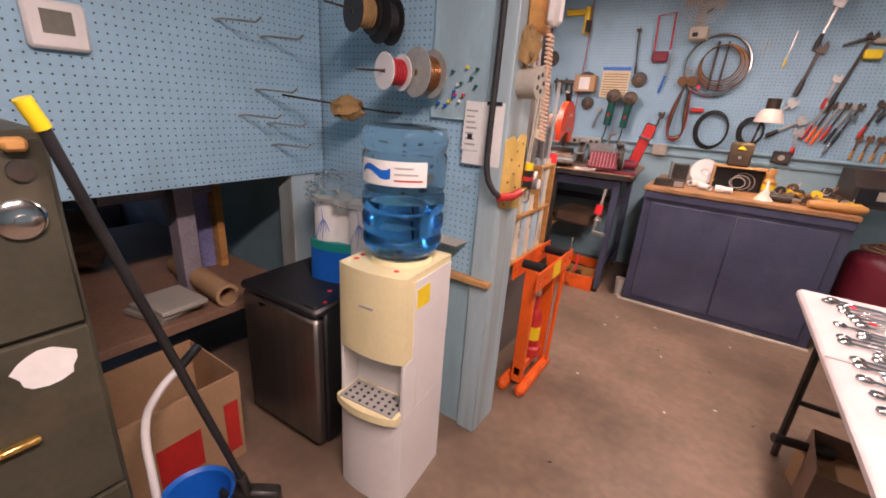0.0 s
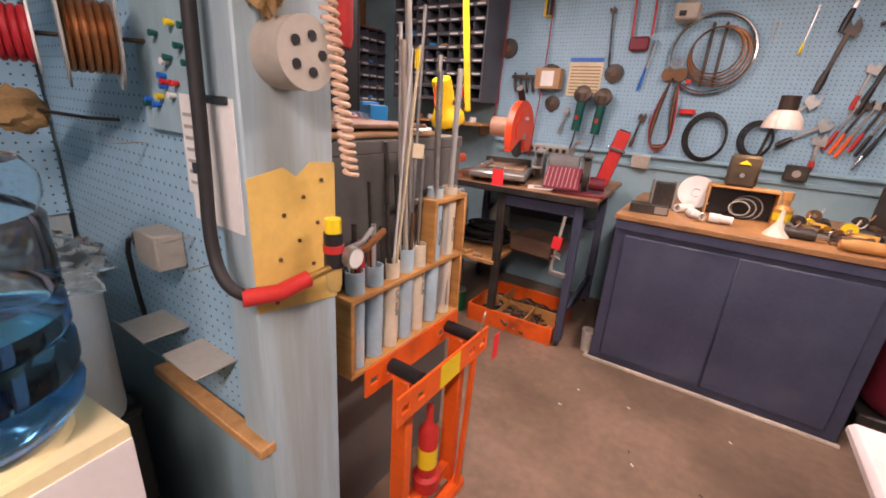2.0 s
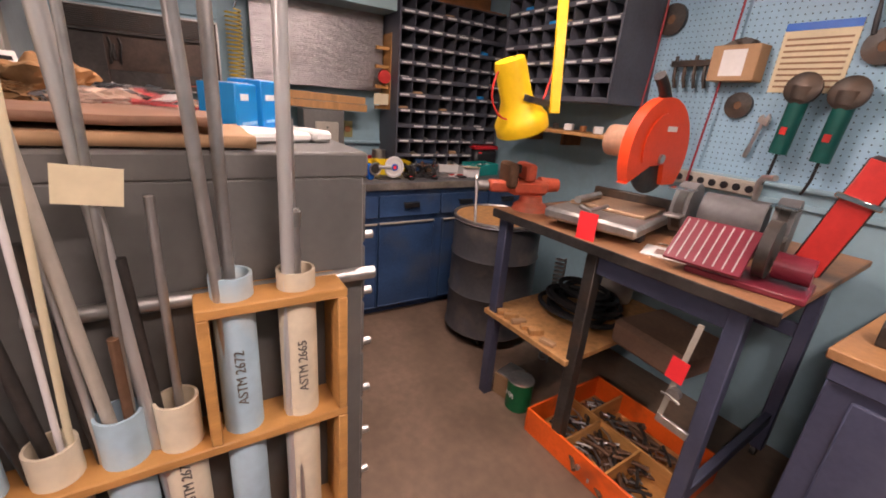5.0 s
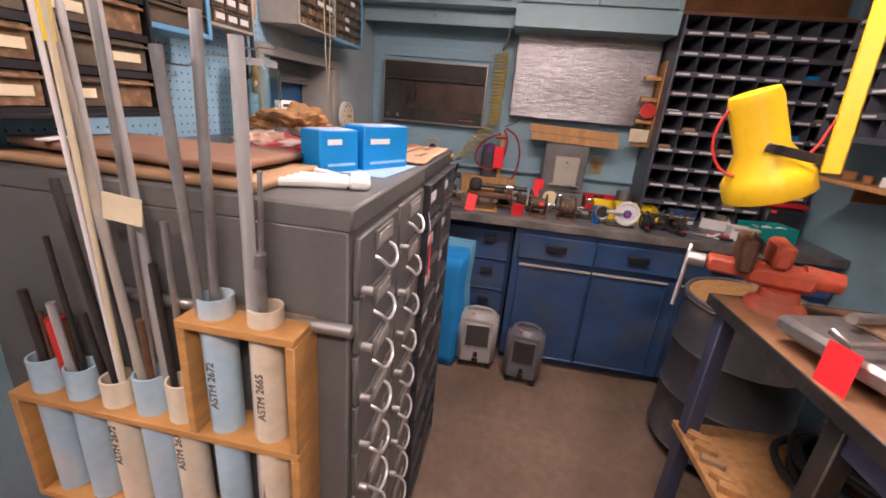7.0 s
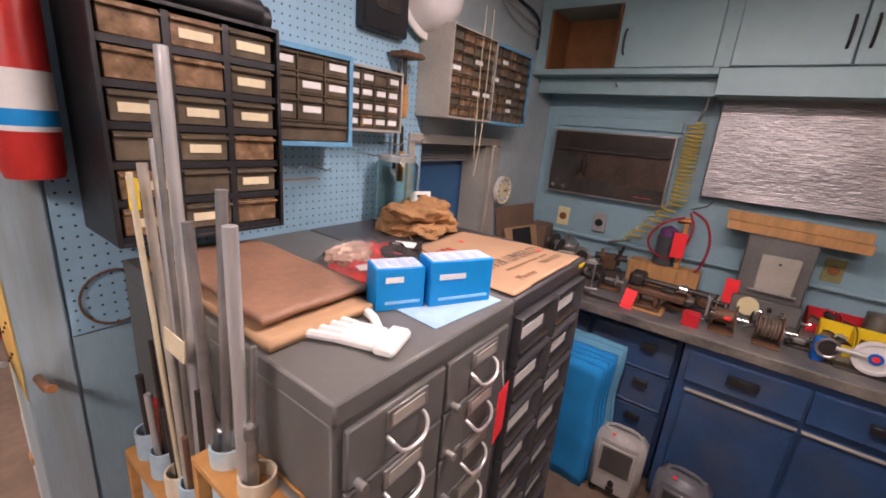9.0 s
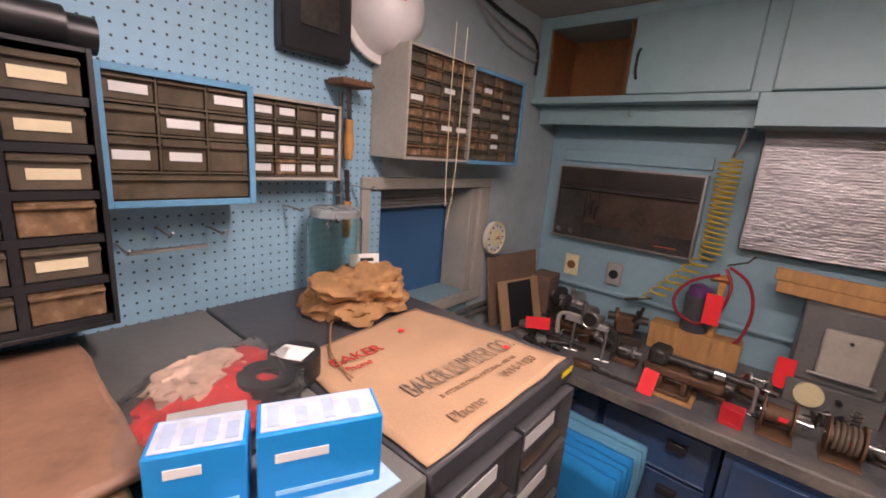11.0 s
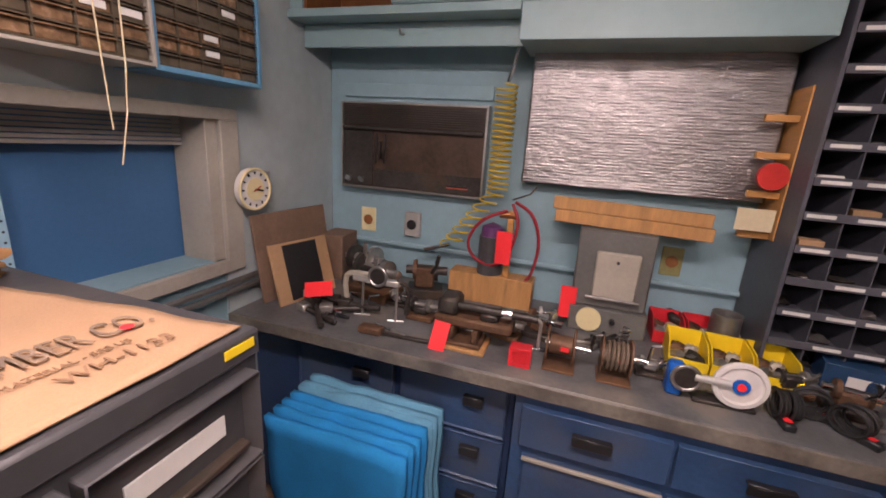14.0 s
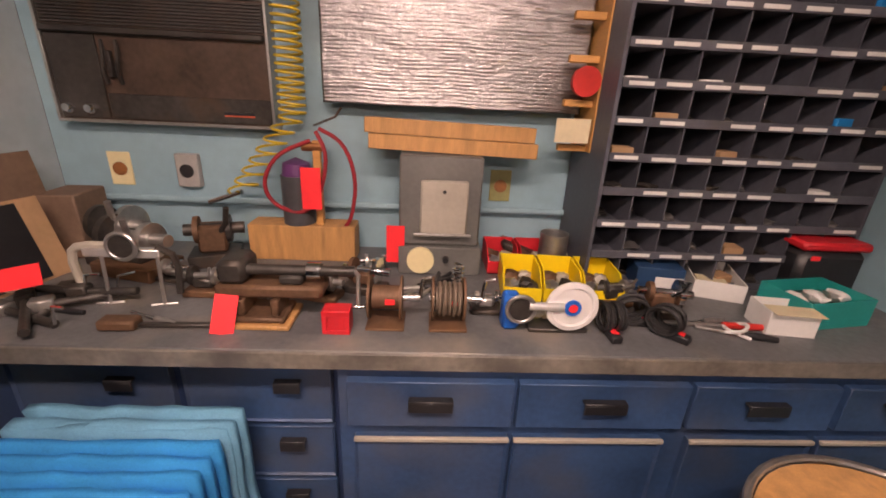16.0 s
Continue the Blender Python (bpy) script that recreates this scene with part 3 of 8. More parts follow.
def file_cabinet(m, w, label, style):
    t = thing("file_cabinet", m, label, "file cabinet", "file cabinets")
    d, h = 0.78, 1.35
    body = cab_grey if style == 0 else cab_dark
    bm = box(0, w, 0.0, d, 0.0, h - 0.04, 0.003)
    part("body", bm, body, t)
    part("top", box(-0.001, w + 0.001, -0.008, d, h - 0.042, h, 0.005), body, t, "worn grey steel top")
    rows = 11 if style == 0 else 9
    dh = (h - 0.09) / rows
    for r in range(rows):
        z1 = h - 0.055 - r * dh
        for c in range(2):
            a, b = 0.02 + c * (w - 0.03) / 2, (w - 0.03) / 2 + 0.01 + c * (w - 0.03) / 2
            if style == 0:
                dr = part("drawer", box(a, b, -0.012, 0, z1 - dh + 0.006, z1, 0.003), cab_grey, t)
                cx = (a + b) / 2 + 0.01
                bm2 = box(cx - 0.05, cx + 0.05, -0.017, -0.012, z1 - 0.045, z1 - 0.008, 0.001)
                part("label_holder", bm2, steel, dr)
                part("label_card", box(cx - 0.04, cx + 0.04, -0.0185, -0.017, z1 - 0.038, z1 - 0.016, 0), putty, dr)
                bail_handle(dr, cx, z1 - 0.068)
                part("catch", cyl(0.008, 0.02, (a + 0.02, -0.032, z1 - 0.1), "y", seg=10), steel, dr)
            else:
                dr = part("drawer", recessed(a, b, -0.024, 0.004, z1 - dh + 0.006, z1, 0.022, 0.02), cab_dark, t)
                part("label_card", box(a + 0.04, b - 0.05, -0.008, -0.0045, z1 - 0.075, z1 - 0.045, 0.0005), paper, dr)
                part("finger_lip", box(a + 0.022, b - 0.022, -0.022, -0.004, z1 - dh + 0.03, z1 - dh + 0.04, 0.002), iron, dr)
    return t


fc1 = file_cabinet(pose(-0.86, 2.40, 0, 0, 0, 180), 0.52, "grey steel file cabinet with two columns of small drawers", 0)
fc2 = file_cabinet(pose(-1.384, 2.40, 0, 0, 0, 180), 0.49, "charcoal drawer cabinet with white labels", 1)
solid("yellow_sticker", box(0, 0.05, 0, 0.0015, 0, 0.013, 0), yellow_p, pose(-1.86, 2.409, 1.328, 0, 0, 0), "strip of yellow tape on the cabinet edge", "tape")
tg = thing("red_tag", pose(-1.28, 2.455, 1.06, 0, 0, 8), "fluorescent red price tag hanging from a drawer handle", "tag", "red tags")
part("card", box(-0.03, 0.03, 0, 0.001, 0, 0.13, 0), red_tag, tg)
part("string", tube([(0, 0, 0.128), (0.006, -0.004, 0.16), (0.0, -0.01, 0.19)], 0.001, 5), paper, tg)

# ---- pipe rack on the side of the file cabinet ----
RK = pose(-0.78, 1.74, 0, 0, 0, 90)
rack = thing("pipe_rack", RK, "orange pine rack holding cream plastic pipes", "rack")
D, T = 0.08, 0.016
for nm, b in (("bottom_board", (0, 0.605, 0, D, 0.655, 0.655 + T)), ("middle_board", (0, 0.605, 0, D, 0.905, 0.905 + T)), ("top_board", (0.395, 0.605, 0, D, 1.135, 1.135 + T)),
              ("end_board", (0, T, 0, D, 0.655 + T, 0.905)), ("end_board", (0.605 - T, 0.605, 0, D, 0.655 + T, 0.905)), ("end_board", (0.605 - T, 0.605, 0, D, 0.905 + T, 1.135)),
              ("upright", (0.395, 0.395 + T, 0, D, 0.905 + T, 1.135))):
    part(nm, box(*b, 0.002), wood, rack)
PIPES = [(0.055, 0.99, pvc_blue), (0.137, 0.985, pvc_blue), (0.215, 0.975, pvc), (0.29, 1.0, pvc_blue), (0.358, 1.0, pvc), (0.445, 1.185, pvc_blue), (0.535, 1.18, pvc)]
for i, (x, top, m_) in enumerate(PIPES):
    bm = lathe([(0.022, 0.672), (0.029, 0.672), (0.029, top), (0.025, top), (0.024, 0.70), (0.0, 0.70)], 20, m=Matrix.Translation((x, 0.04, 0)))
    p = part("pipe", bm, m_, rack)
    if i in (2, 4, 5, 6):
        w_ = words("ASTM 2672" if i != 6 else "ASTM 2665", 0.02, ink_grey, rack, pose(x, 0.0096, top - 0.16 if i > 4 else top - 0.14, 90, -90, 0))
rods = random.Random(8)
ROD = [(0, 0.012, 1.13, iron), (0, 0.02, 1.08, rust), (0, -0.008, 1.06, brown_wood), (1, 0.0, 1.12, alu), (1, 0.012, 1.24, iron), (1, -0.012, 1.07, brown_wood), (2, 0.0, 1.10, iron),
       (3, -0.01, 1.25, iron), (3, 0.012, 1.12, rust), (4, 0.0, 1.30, steel), (4, -0.01, 1.22, iron), (2, 0.014, 1.35, iron)]
for i, (k, dx, top, m_) in enumerate(ROD):
    x = PIPES[k][0] + dx
    lean = rods.uniform(-0.14, 0.02) if k in (2, 3, 4) else rods.uniform(-0.06, 0.02)
    fat = 0.0105 if m_ in (alu, steel) and top > 1.55 and k > 2 else rods.uniform(0.004, 0.008)
    fat = 0.0035 if m_ is white_p else fat
    solid("metal_rod", tube([(0, 0, 0), (lean * (top - 0.71), rods.uniform(-0.01, 0.015), top - 0.71)], fat, 12), m_,
          RK @ pose(x, 0.04 + rods.uniform(-0.008, 0.008), 0.71), "long metal rod standing in the pipe rack" if m_ not in (brown_wood, white_p) else "thin stick standing in the pipe rack", "rod", "rods in the rack")
# the long ones: where each stands at one metre, its lean for each metre up, its top and radius
LONG = [(-0.808, 2.258, 0.005, 0.018, 1.575, 0.0098, alu), (-0.805, 2.270, -0.046, 0.02, 1.40, 0.004, steel), (-0.812, 2.274, -0.01, 0.0, 1.275, 0.0085, steel),
        (-0.813, 2.181, -0.037, 0.013, 1.607, 0.0083, steel), (-0.805, 2.174, 0.004, -0.042, 1.557, 0.0083, steel), (-0.824, 2.063, -0.02, -0.055, 1.80, 0.010, alu),
        (-0.815, 1.966, 0.045, 0.03, 1.60, 0.004, white_p), (-0.812, 1.978, 0.05, 0.055, 1.61, 0.0045, manila), (-0.812, 2.020, 0.0, -0.075, 1.62, 0.008, beige_p),
        (-0.822, 2.000, -0.01, -0.03, 1.66, 0.0055, alu), (-0.815, 2.046, 0.01, 0.02, 1.72, 0.005, galv)]
for x, y, ax, ay, top, fat, m_ in LONG:
    thin = m_ in (white_p, manila)
    solid("metal_rod", tube([(0, 0, 0), (ax * (top - 0.71), ay * (top - 0.71), top - 0.71)], fat, 12), m_, pose(x - 0.29 * ax, y - 0.29 * ay, 0.71),
          "thin stick standing in the pipe rack" if thin else "long metal rod standing in the pipe rack", "rod", "rods in the rack")
solid("collar", cyl(0.011, 0.022, seg=14), galv, pose(-0.8145, 2.274, 1.25), "steel collar clamped on a short rod", "collar")
solid("yellow_tape", cyl(0.0075, 0.05, seg=10), yellow_p, pose(-0.786, 2.005, 1.55, 0, 0, 0), "yellow tape wrapped near the tip of a stick", "tape")
tg = solid("paper_tag", box(-0.032, 0.032, -0.001, 0.001, -0.022, 0.022, 0), manila, pose(-0.803, 2.052, 1.318, 0, 8, 95), "cream paper tag on a rod", "tag")
solid("conduit", tube([(0, 0, 0), (0.0, -0.46, 0.0)], 0.0115, 14), galv, pose(-0.8465, 2.415, 1.142), "galvanised pipe lying on the rack against the cabinet", "pipe")
solid("red_tube", cyl(0.017, 0.12, seg=14), red_p, RK @ pose(0.09, 0.055, 0.95, 0, -4, 0), "red paper tube standing in the rack", "tube")

# ---- orange press in front of the cabinet ----
PR = pose(-0.625, 1.69, 0)
press = thing("hydraulic_press", PR, "orange steel bench press frame with a red bottle jack", "press")
HOLES = 7


def holed_bar(x, y0, y1, z, hgt, dy):
    bm = bmesh.new()
    n = HOLES
    box(x - 0.004, x + 0.004, y0, y1, z, z + 0.03, 0, bm)
    box(x - 0.004, x + 0.004, y0, y1, z + 0.055, z + hgt, 0, bm)
    step = (y1 - y0) / (2 * n)
    for k in range(2 * n + 1):
        if k % 2 == 0 or n // 2 < k < n + n // 2:
            a = y0 + max(0, k - 0.5) * step
            box(x - 0.004, x + 0.004, a, min(y1, a + step * (0.5 if k in (0, 2 * n) else 1)), z + 0.03, z + 0.055, 0, bm)
    return bm


part("rear_plate", holed_bar(-0.07, 0.02, 0.50, 0.66, 0.09, 0), orange, press)
part("front_plate", holed_bar(0.06, 0.0, 0.50, 0.64, 0.09, 0), orange, press)
for y in (0.10, 0.40):
    part("leg", box(-0.04, 0.02, y, y + 0.035, 0.06, 0.70, 0.004), orange, press)
    part("spacer", cyl(0.022, 0.11, (-0.06, y + 0.02, 0.72), "x", seg=14), black, press)
for x in (-0.10, 0.0):
    part("foot", box(x, x + 0.055, 0.06, 0.47, 0, 0.06, 0.02), orange, press)
part("cross_bar", box(-0.03, 0.01, 0.10, 0.43, 0.10, 0.15, 0.004), orange, press)
part("brace", tube([(0.04, 0.42, 0.05), (0.05, 0.44, 0.66)], 0.011), orange, press)
jack = part("bottle_jack", lathe([(0, 0.15), (0.05, 0.15), (0.05, 0.2), (0.035, 0.21), (0.035, 0.40), (0.02, 0.42), (0.012, 0.44), (0.012, 0.50), (0, 0.5)], 18, m=Matrix.Translation((-0.01, 0.27, 0))), red_p, press, "red bottle jack")
part("caution_label", box(0.0645, 0.066, 0.20, 0.31, 0.645, 0.725, 0), yellow_p, press, "yellow caution label")
part("jack_label", cyl(0.036, 0.08, (-0.01, 0.27, 0.25), seg=18), yellow_p, press)
part("pin", tube([(0.06, 0.45, 0.73), (0.065, 0.45, 0.79), (0.062, 0.465, 0.80), (0.058, 0.47, 0.77)], 0.003), steel, press)
solid("red_tag", box(0, 0.001, 0, 0.04, 0, 0.1, 0), red_tag, pose(-0.535, 2.19, 0.60, 0, 0, 0), "fluorescent red price tag on the press", "tag", "red tags")

# ---- north-wall steel bench with wooden top ----
nb = thing("steel_bench_cabinet", pose(-0.43, 3.46, 0), "navy blue steel cabinet bench with two doors", "cabinet")
part("body", box(0.0, 1.21, 0.012, 0.92, 0.0, 0.915, 0.004), navy, nb)
part("rim", box(0.0, 1.21, -0.006, 0.012, 0.86, 0.915, 0.004), navy, nb)
part("door", box(0.06, 0.6, -0.004, 0.012, 0.06, 0.83, 0.006), navy, nb)
part("door", box(0.606, 1.15, -0.004, 0.012, 0.06, 0.83, 0.006), navy, nb)
solid("wooden_benchtop", box(-0.015, 1.22, -0.015, 0.93, 0.916, 0.946, 0.004), benchwood, pose(-0.43, 3.46, 0), "scuffed orange plywood bench top", "worktop")

structure("trim_sealant", tube([(-0.46, 3.9, 0.004), (-0.45, 3.455, 0.004), (-0.40, 3.452, 0.004), (0.3, 3.455, 0.004), (0.79, 3.455, 0.004)], 0.014, 8), mat("pale_sealant", (0.5, 0.43, 0.35), 0.8, var=0.4))
# ---- steel table with the chop saw ----
TB = pose(-1.65, 3.338, 0, 0, 0, 3.0)
tab = thing("steel_table", TB, "dark steel work table with a plywood top and blue legs", "table")
part("tabletop", box(0, 1.11, 0, 0.92, 0.975, 1.0, 0.003), mat("oily_plywood", (0.30, 0.155, 0.075), 0.45, var=0.4, dirt=(0.06, 0.05, 0.045), dirt_amount=0.9), tab)
part("edge_strip", box(-0.004, 1.114, -0.006, 0.0, 0.962, 1.001, 0.002), iron, tab)
part("edge_strip", box(-0.006, 0, 0.0, 0.92, 0.962, 1.0, 0.002), iron, tab)
for x, y in ((0.02, 0.02), (0.99, 0.03), (0.02, 0.85), (0.99, 0.85), (0.50, 0.03)):
    part("leg", box(x, x + 0.05, y, y + 0.05, 0.05 if x > 0.9 else 0.0, 0.955, 0.004), navy if x != 0.50 else iron, tab)
part("rail", box(0.05, 1.0, 0.86, 0.89, 0.62, 0.68, 0.003), navy, tab)
part("rail", box(0.5, 1.0, 0.04, 0.07, 0.88, 0.95, 0.003), navy, tab)
part("side_brace", box(1.0, 1.03, 0.08, 0.85, 0.2, 0.25, 0.003), navy, tab)
for y in (0.055, 0.875):
    c = part("caster", cyl(0.03, 0.022, (1.0, y, 0.03), "x", seg=16), iron, tab)
part("lower_shelf", box(0.0, 0.52, 0.01, 0.85, 0.46, 0.485, 0.002), wood_h, tab)

# ---- water cooler ----
WC = pose(-0.955, 0.86, 0, 0, 0, 6)
cooler = thing("water_cooler", WC, "white and cream water cooler dispenser", "water cooler")
w, dp = 0.265, 0.30


def rounded_front(x0, x1, y0, y1, z0, z1, bulge, into=None):
    bm = into or bmesh.new()
    pts = [(x0, y1)] + [(x0 + (x1 - x0) * i / 10, y0 - bulge * math.sin(math.pi * i / 10) ** 0.7) for i in range(11)] + [(x1, y1)]
    a = [bm.verts.new((x, y, z0)) for x, y in pts]
    b = [bm.verts.new((x, y, z1)) for x, y in pts]
    bm.faces.new(a[::-1])
    bm.faces.new(b)
    for i in range(len(pts)):
        j = (i + 1) % len(pts)
        bm.faces.new((a[i], a[j], b[j], b[i]))
    bmesh.ops.bevel(bm, geom=[e for e in bm.edges if e.calc_face_angle(0) > 1.0], offset=0.006, segments=2, affect="EDGES")
    return bm


part("base", rounded_front(0, w, 0.01, dp, 0, 0.40, 0.025), white_p, cooler)
part("alcove", box(0.0, w, 0.09, dp, 0.40, 0.62, 0.002), white_p, cooler)
part("side_panel", box(0.0, 0.012, 0.01, 0.092, 0.40, 0.62, 0.002), white_p, cooler)
part("side_panel", box(w - 0.012, w, 0.01, 0.092, 0.40, 0.62, 0.002), white_p, cooler)
part("side_panel", box(w - 0.002, w + 0.001, 0.06, dp, 0.62, 0.90, 0), white_p, cooler)
part("head", rounded_front(0, w - 0.002, 0.01, dp, 0.62, 0.925, 0.025), cream, cooler, "cream plastic top housing")
tr = part("drip_tray", rounded_front(0.005, w - 0.005, -0.02, 0.09, 0.395, 0.425, 0.03), cream, cooler, "cream drip tray")
bm = box(0.02, w - 0.02, -0.025, 0.08, 0.425, 0.429, 0)
part("grille", bm, grey_p, tr)
drip = to_mesh("drip_hole", cyl(0.006, 0.002, seg=8), black)
for i in range(7):
    for j in range(4):
        share("drip_hole", drip, tr, pose(0.04 + 0.031 * i, -0.012 + 0.024 * j, 0.4295))
for x in (0.06, 0.19):
    part("tap", cyl(0.012, 0.05, (x, 0.04, 0.585), "z", seg=12), white_p, cooler)
part("collar", lathe([(0.0, 0.925), (0.105, 0.925), (0.1, 0.94), (0.06, 0.945), (0.0, 0.945)], 28, m=Matrix.Translation((0.14, 0.165, 0))), cream, cooler)
part("yellow_sticker", box(w + 0.001, w + 0.002, 0.07, 0.15, 0.80, 0.87, 0), yellow_p, cooler)
part("badge", box(0.10, 0.155, -0.0165, -0.0135, 0.80, 0.807, 0), grey_p, cooler)
for x, y, r_ in ((0.03, 0.06, 10), (0.2, 0.045, 30), (0.025, 0.10, 60)):
    part("red_dot", cyl(0.009, 0.001, (x, y, 0.9255), seg=12), red_tag, cooler)
# the bottle
BT = WC @ pose(0.14, 0.165, 0.93)
bottle = thing("water_bottle", BT, "large blue transparent water bottle, half full, on the cooler", "water bottle")
prof = [(0.03, 0.012), (0.07, 0.014), (0.112, 0.03), (0.128, 0.055), (0.133, 0.08), (0.126, 0.10), (0.134, 0.12), (0.134, 0.155), (0.126, 0.168), (0.134, 0.182), (0.134, 0.22), (0.127, 0.235), (0.134, 0.25), (0.134, 0.345),
        (0.127, 0.355), (0.137, 0.375), (0.137, 0.40), (0.122, 0.425), (0.08, 0.432), (0.0, 0.425)]
part("shell", lathe([(0, 0.012)] + prof, 40), bottle_m, bottle)
part("water", lathe([(0, 0.018)] + [(r - 0.004, z + 0.003) for r, z in prof if z < 0.20] + [(0.129, 0.205), (0.0, 0.205)], 40), water_m, bottle)
lab = bmesh.new()
arc = [(0.1352 * math.cos(a), 0.1352 * math.sin(a)) for a in np.linspace(radians(-125), radians(-28), 14)]
lo = [lab.verts.new((x, y, 0.262)) for x, y in arc]
hi = [lab.verts.new((x, y, 0.335)) for x, y in arc]
for i in range(13):
    lab.faces.new((lo[i], lo[i + 1], hi[i + 1], hi[i]))
lb = part("label", lab, paper, bottle, "white and blue printed label")
wav = bmesh.new()
arc = [(0.1358 * math.cos(a), 0.1358 * math.sin(a), 0.292 + 0.012 * math.sin(5 * i / 8)) for i, a in enumerate(np.linspace(radians(-122), radians(-75), 10))]
lo = [wav.verts.new((x, y, z)) for x, y, z in arc]
hi = [wav.verts.new((x, y, z + 0.012 + 0.002 * i)) for i, (x, y, z) in enumerate(arc)]
for i in range(9):
    wav.faces.new((lo[i], lo[i + 1], hi[i + 1], hi[i]))
part("print", wav, bright_blue, lb)
for k in range(3):
    bar_ = bmesh.new()
    arc = [(0.1358 * math.cos(a), 0.1358 * math.sin(a)) for a in np.linspace(radians(-70), radians(-34 - 6 * k), 6)]
    lo = [bar_.verts.new((x, y, 0.277 + 0.018 * k)) for x, y in arc]
    hi = [bar_.verts.new((x, y, 0.282 + 0.018 * k)) for x, y in arc]
    for i in range(5):
        bar_.faces.new((lo[i], lo[i + 1], hi[i + 1], hi[i]))
    part("text_bar", bar_, red_p if k == 0 else grey_p, lb)

# ---- small fridge ----
FRH = 0.675
fr = thing("mini_fridge", pose(-1.56, 0.87, 0, 0, 0, 2), "small fridge with a brushed steel door and black top", "fridge")
part("body", box(0, 0.45, 0.05, 0.44, 0.02, FRH - 0.01, 0.008), black, fr)
part("door", box(0, 0.45, 0.0, 0.045, 0.04, FRH - 0.045, 0.012), mat("dark_brushed_steel", (0.20, 0.18, 0.165), 0.33, 0.85, var=0.3, scale=3, fine=30, stretch=(1, 1, 0.1)), fr, "dark brushed steel door")
part("top", box(-0.004, 0.454, -0.004, 0.444, FRH - 0.04, FRH, 0.014), black, fr, "black plastic top")
part("badge", box(0.12, 0.16, -0.003, 0.0, 0.60, 0.612, 0), chrome, fr)
part("hinge_cap", box(0.38, 0.44, 0.01, 0.05, FRH, FRH + 0.008, 0.003), black, fr)
for x_, y_ in ((0.36, 0.16), (0.42, 0.08)):
    part("red_dot", cyl(0.009, 0.001, (x_, y_, FRH), seg=12), red_tag, fr)

# ---- west wall: heater, foil, wood ----
ht = thing("wall_heater", pose(-3.235, 1.675, 0, 0, 0, 90), "old brown metal wall heater with a silver frame", "heater")
bm = box(0, 0.72, 0, 0.064, 1.375, 1.385, 0.001)
box(0, 0.72, 0, 0.064, 1.765, 1.775, 0.001, bm)
box(0, 0.01, 0, 0.064, 1.385, 1.765, 0.001, bm)
box(0.71, 0.72, 0, 0.064, 1.385, 1.765, 0.001, bm)
part("frame", bm, galv, ht)
part("face", box(0.01, 0.71, 0.012, 0.03, 1.385, 1.765, 0), mat("brown_enamel", (0.085, 0.058, 0.044), 0.38, 0.3, var=0.45, scale=5, dirt=(0.14, 0.095, 0.065), dirt_amount=0.5), ht)
for i in range(9):
    part("louvre", box(0.015, 0.705, 0.003, 0.012, 1.675 + 0.0095 * i, 1.681 + 0.0095 * i, 0), iron, ht)
part("bar", box(0.015, 0.705, -0.012, 0.012, 1.648, 1.668, 0.004), iron, ht)
part("control_panel", box(0.015, 0.17, 0.004, 0.012, 1.39, 1.645, 0.002), iron, ht)
part("lower_panel", box(0.175, 0.705, 0.006, 0.012, 1.39, 1.47, 0.002), iron, ht)
for x in (0.045, 0.115):
    part("knob", lathe([(0, 0), (0.02, 0), (0.018, 0.012), (0.012, 0.022), (0, 0.022)], 16, m=pose(x, 0.004, 1.42, 90, 0, 0)), chrome, ht)
part("switch", box(0.20, 0.215, -0.006, 0.012, 1.52, 1.60, 0.002), iron, ht)
part("badge", box(0.55, 0.65, 0.003, 0.006, 1.412, 1.417, 0), vise_red, ht)
part("badge", box(0.55, 0.65, 0.003, 0.006, 1.418, 1.427, 0), black, ht)
for x_ in (0.19, 0.235):
    part("latch", tube([(x_, 0.0, 1.50), (x_, -0.014, 1.54), (x_ + 0.012, -0.014, 1.59), (x_, 0.004, 1.63)], 0.006, 8, smooth=1), iron, ht)
structure("trim_heater_top", box(-3.296, -3.28, 1.67, 2.4, 1.80, 1.86, 0.002), paint_wall)
# crinkled bubble foil over the window
FW, FH = 0.87, 0.50
bm = bmesh.new()
nx, nz = 130, 260
grid = []
for j in range(nz + 1):
    row = []
    for i in range(nx + 1):
        x, z = FW * i / nx, FH * j / nz
        rib = abs(math.sin(math.pi * z / 0.0115 + 0.6 * noise.noise(Vector((x * 4, z * 3, 8)))))
        y = -0.0019 * rib ** 0.7 * (0.55 + 0.9 * noise.noise(Vector((x * 16, z * 40, 3)))) + 0.005 * noise.noise(Vector((x * 4, z * 6, 2))) + 0.0013 * noise.noise(Vector((x * 75, z * 80, 5)))
        row.append(bm.verts.new((x, y, z + 0.004 * noise.noise(Vector((x * 6, 1, j // nz))))))
    grid.append(row)
for j in range(nz):
    for i in range(nx):
        bm.faces.new((grid[j][i], grid[j][i + 1], grid[j + 1][i + 1], grid[j + 1][i]))
solid("foil_blanket", bm, foil, pose(-3.215, 2.565, 1.475, 0, 0, 90), "crinkled silver foil insulation covering a window", "foil insulation").modifiers.new("thickness", "SOLIDIFY").thickness = 0.006
structure("window_1", box(-3.299, -3.235, 2.59, 3.42, 1.49, 1.965, 0.004), putty, "window boarded with silver foil")
for k, (z, dy) in enumerate(((1.395, 0.0), (1.345, 0.012))):
    b = solid("wooden_board", box(0, 0.55, 0, 0.02, 0, 0.048, 0.002), wood_h, pose(-3.10, 2.715 + dy, z, 0, 1.5, 90), "plain brown pine board resting on the small oven", "board", "boards")
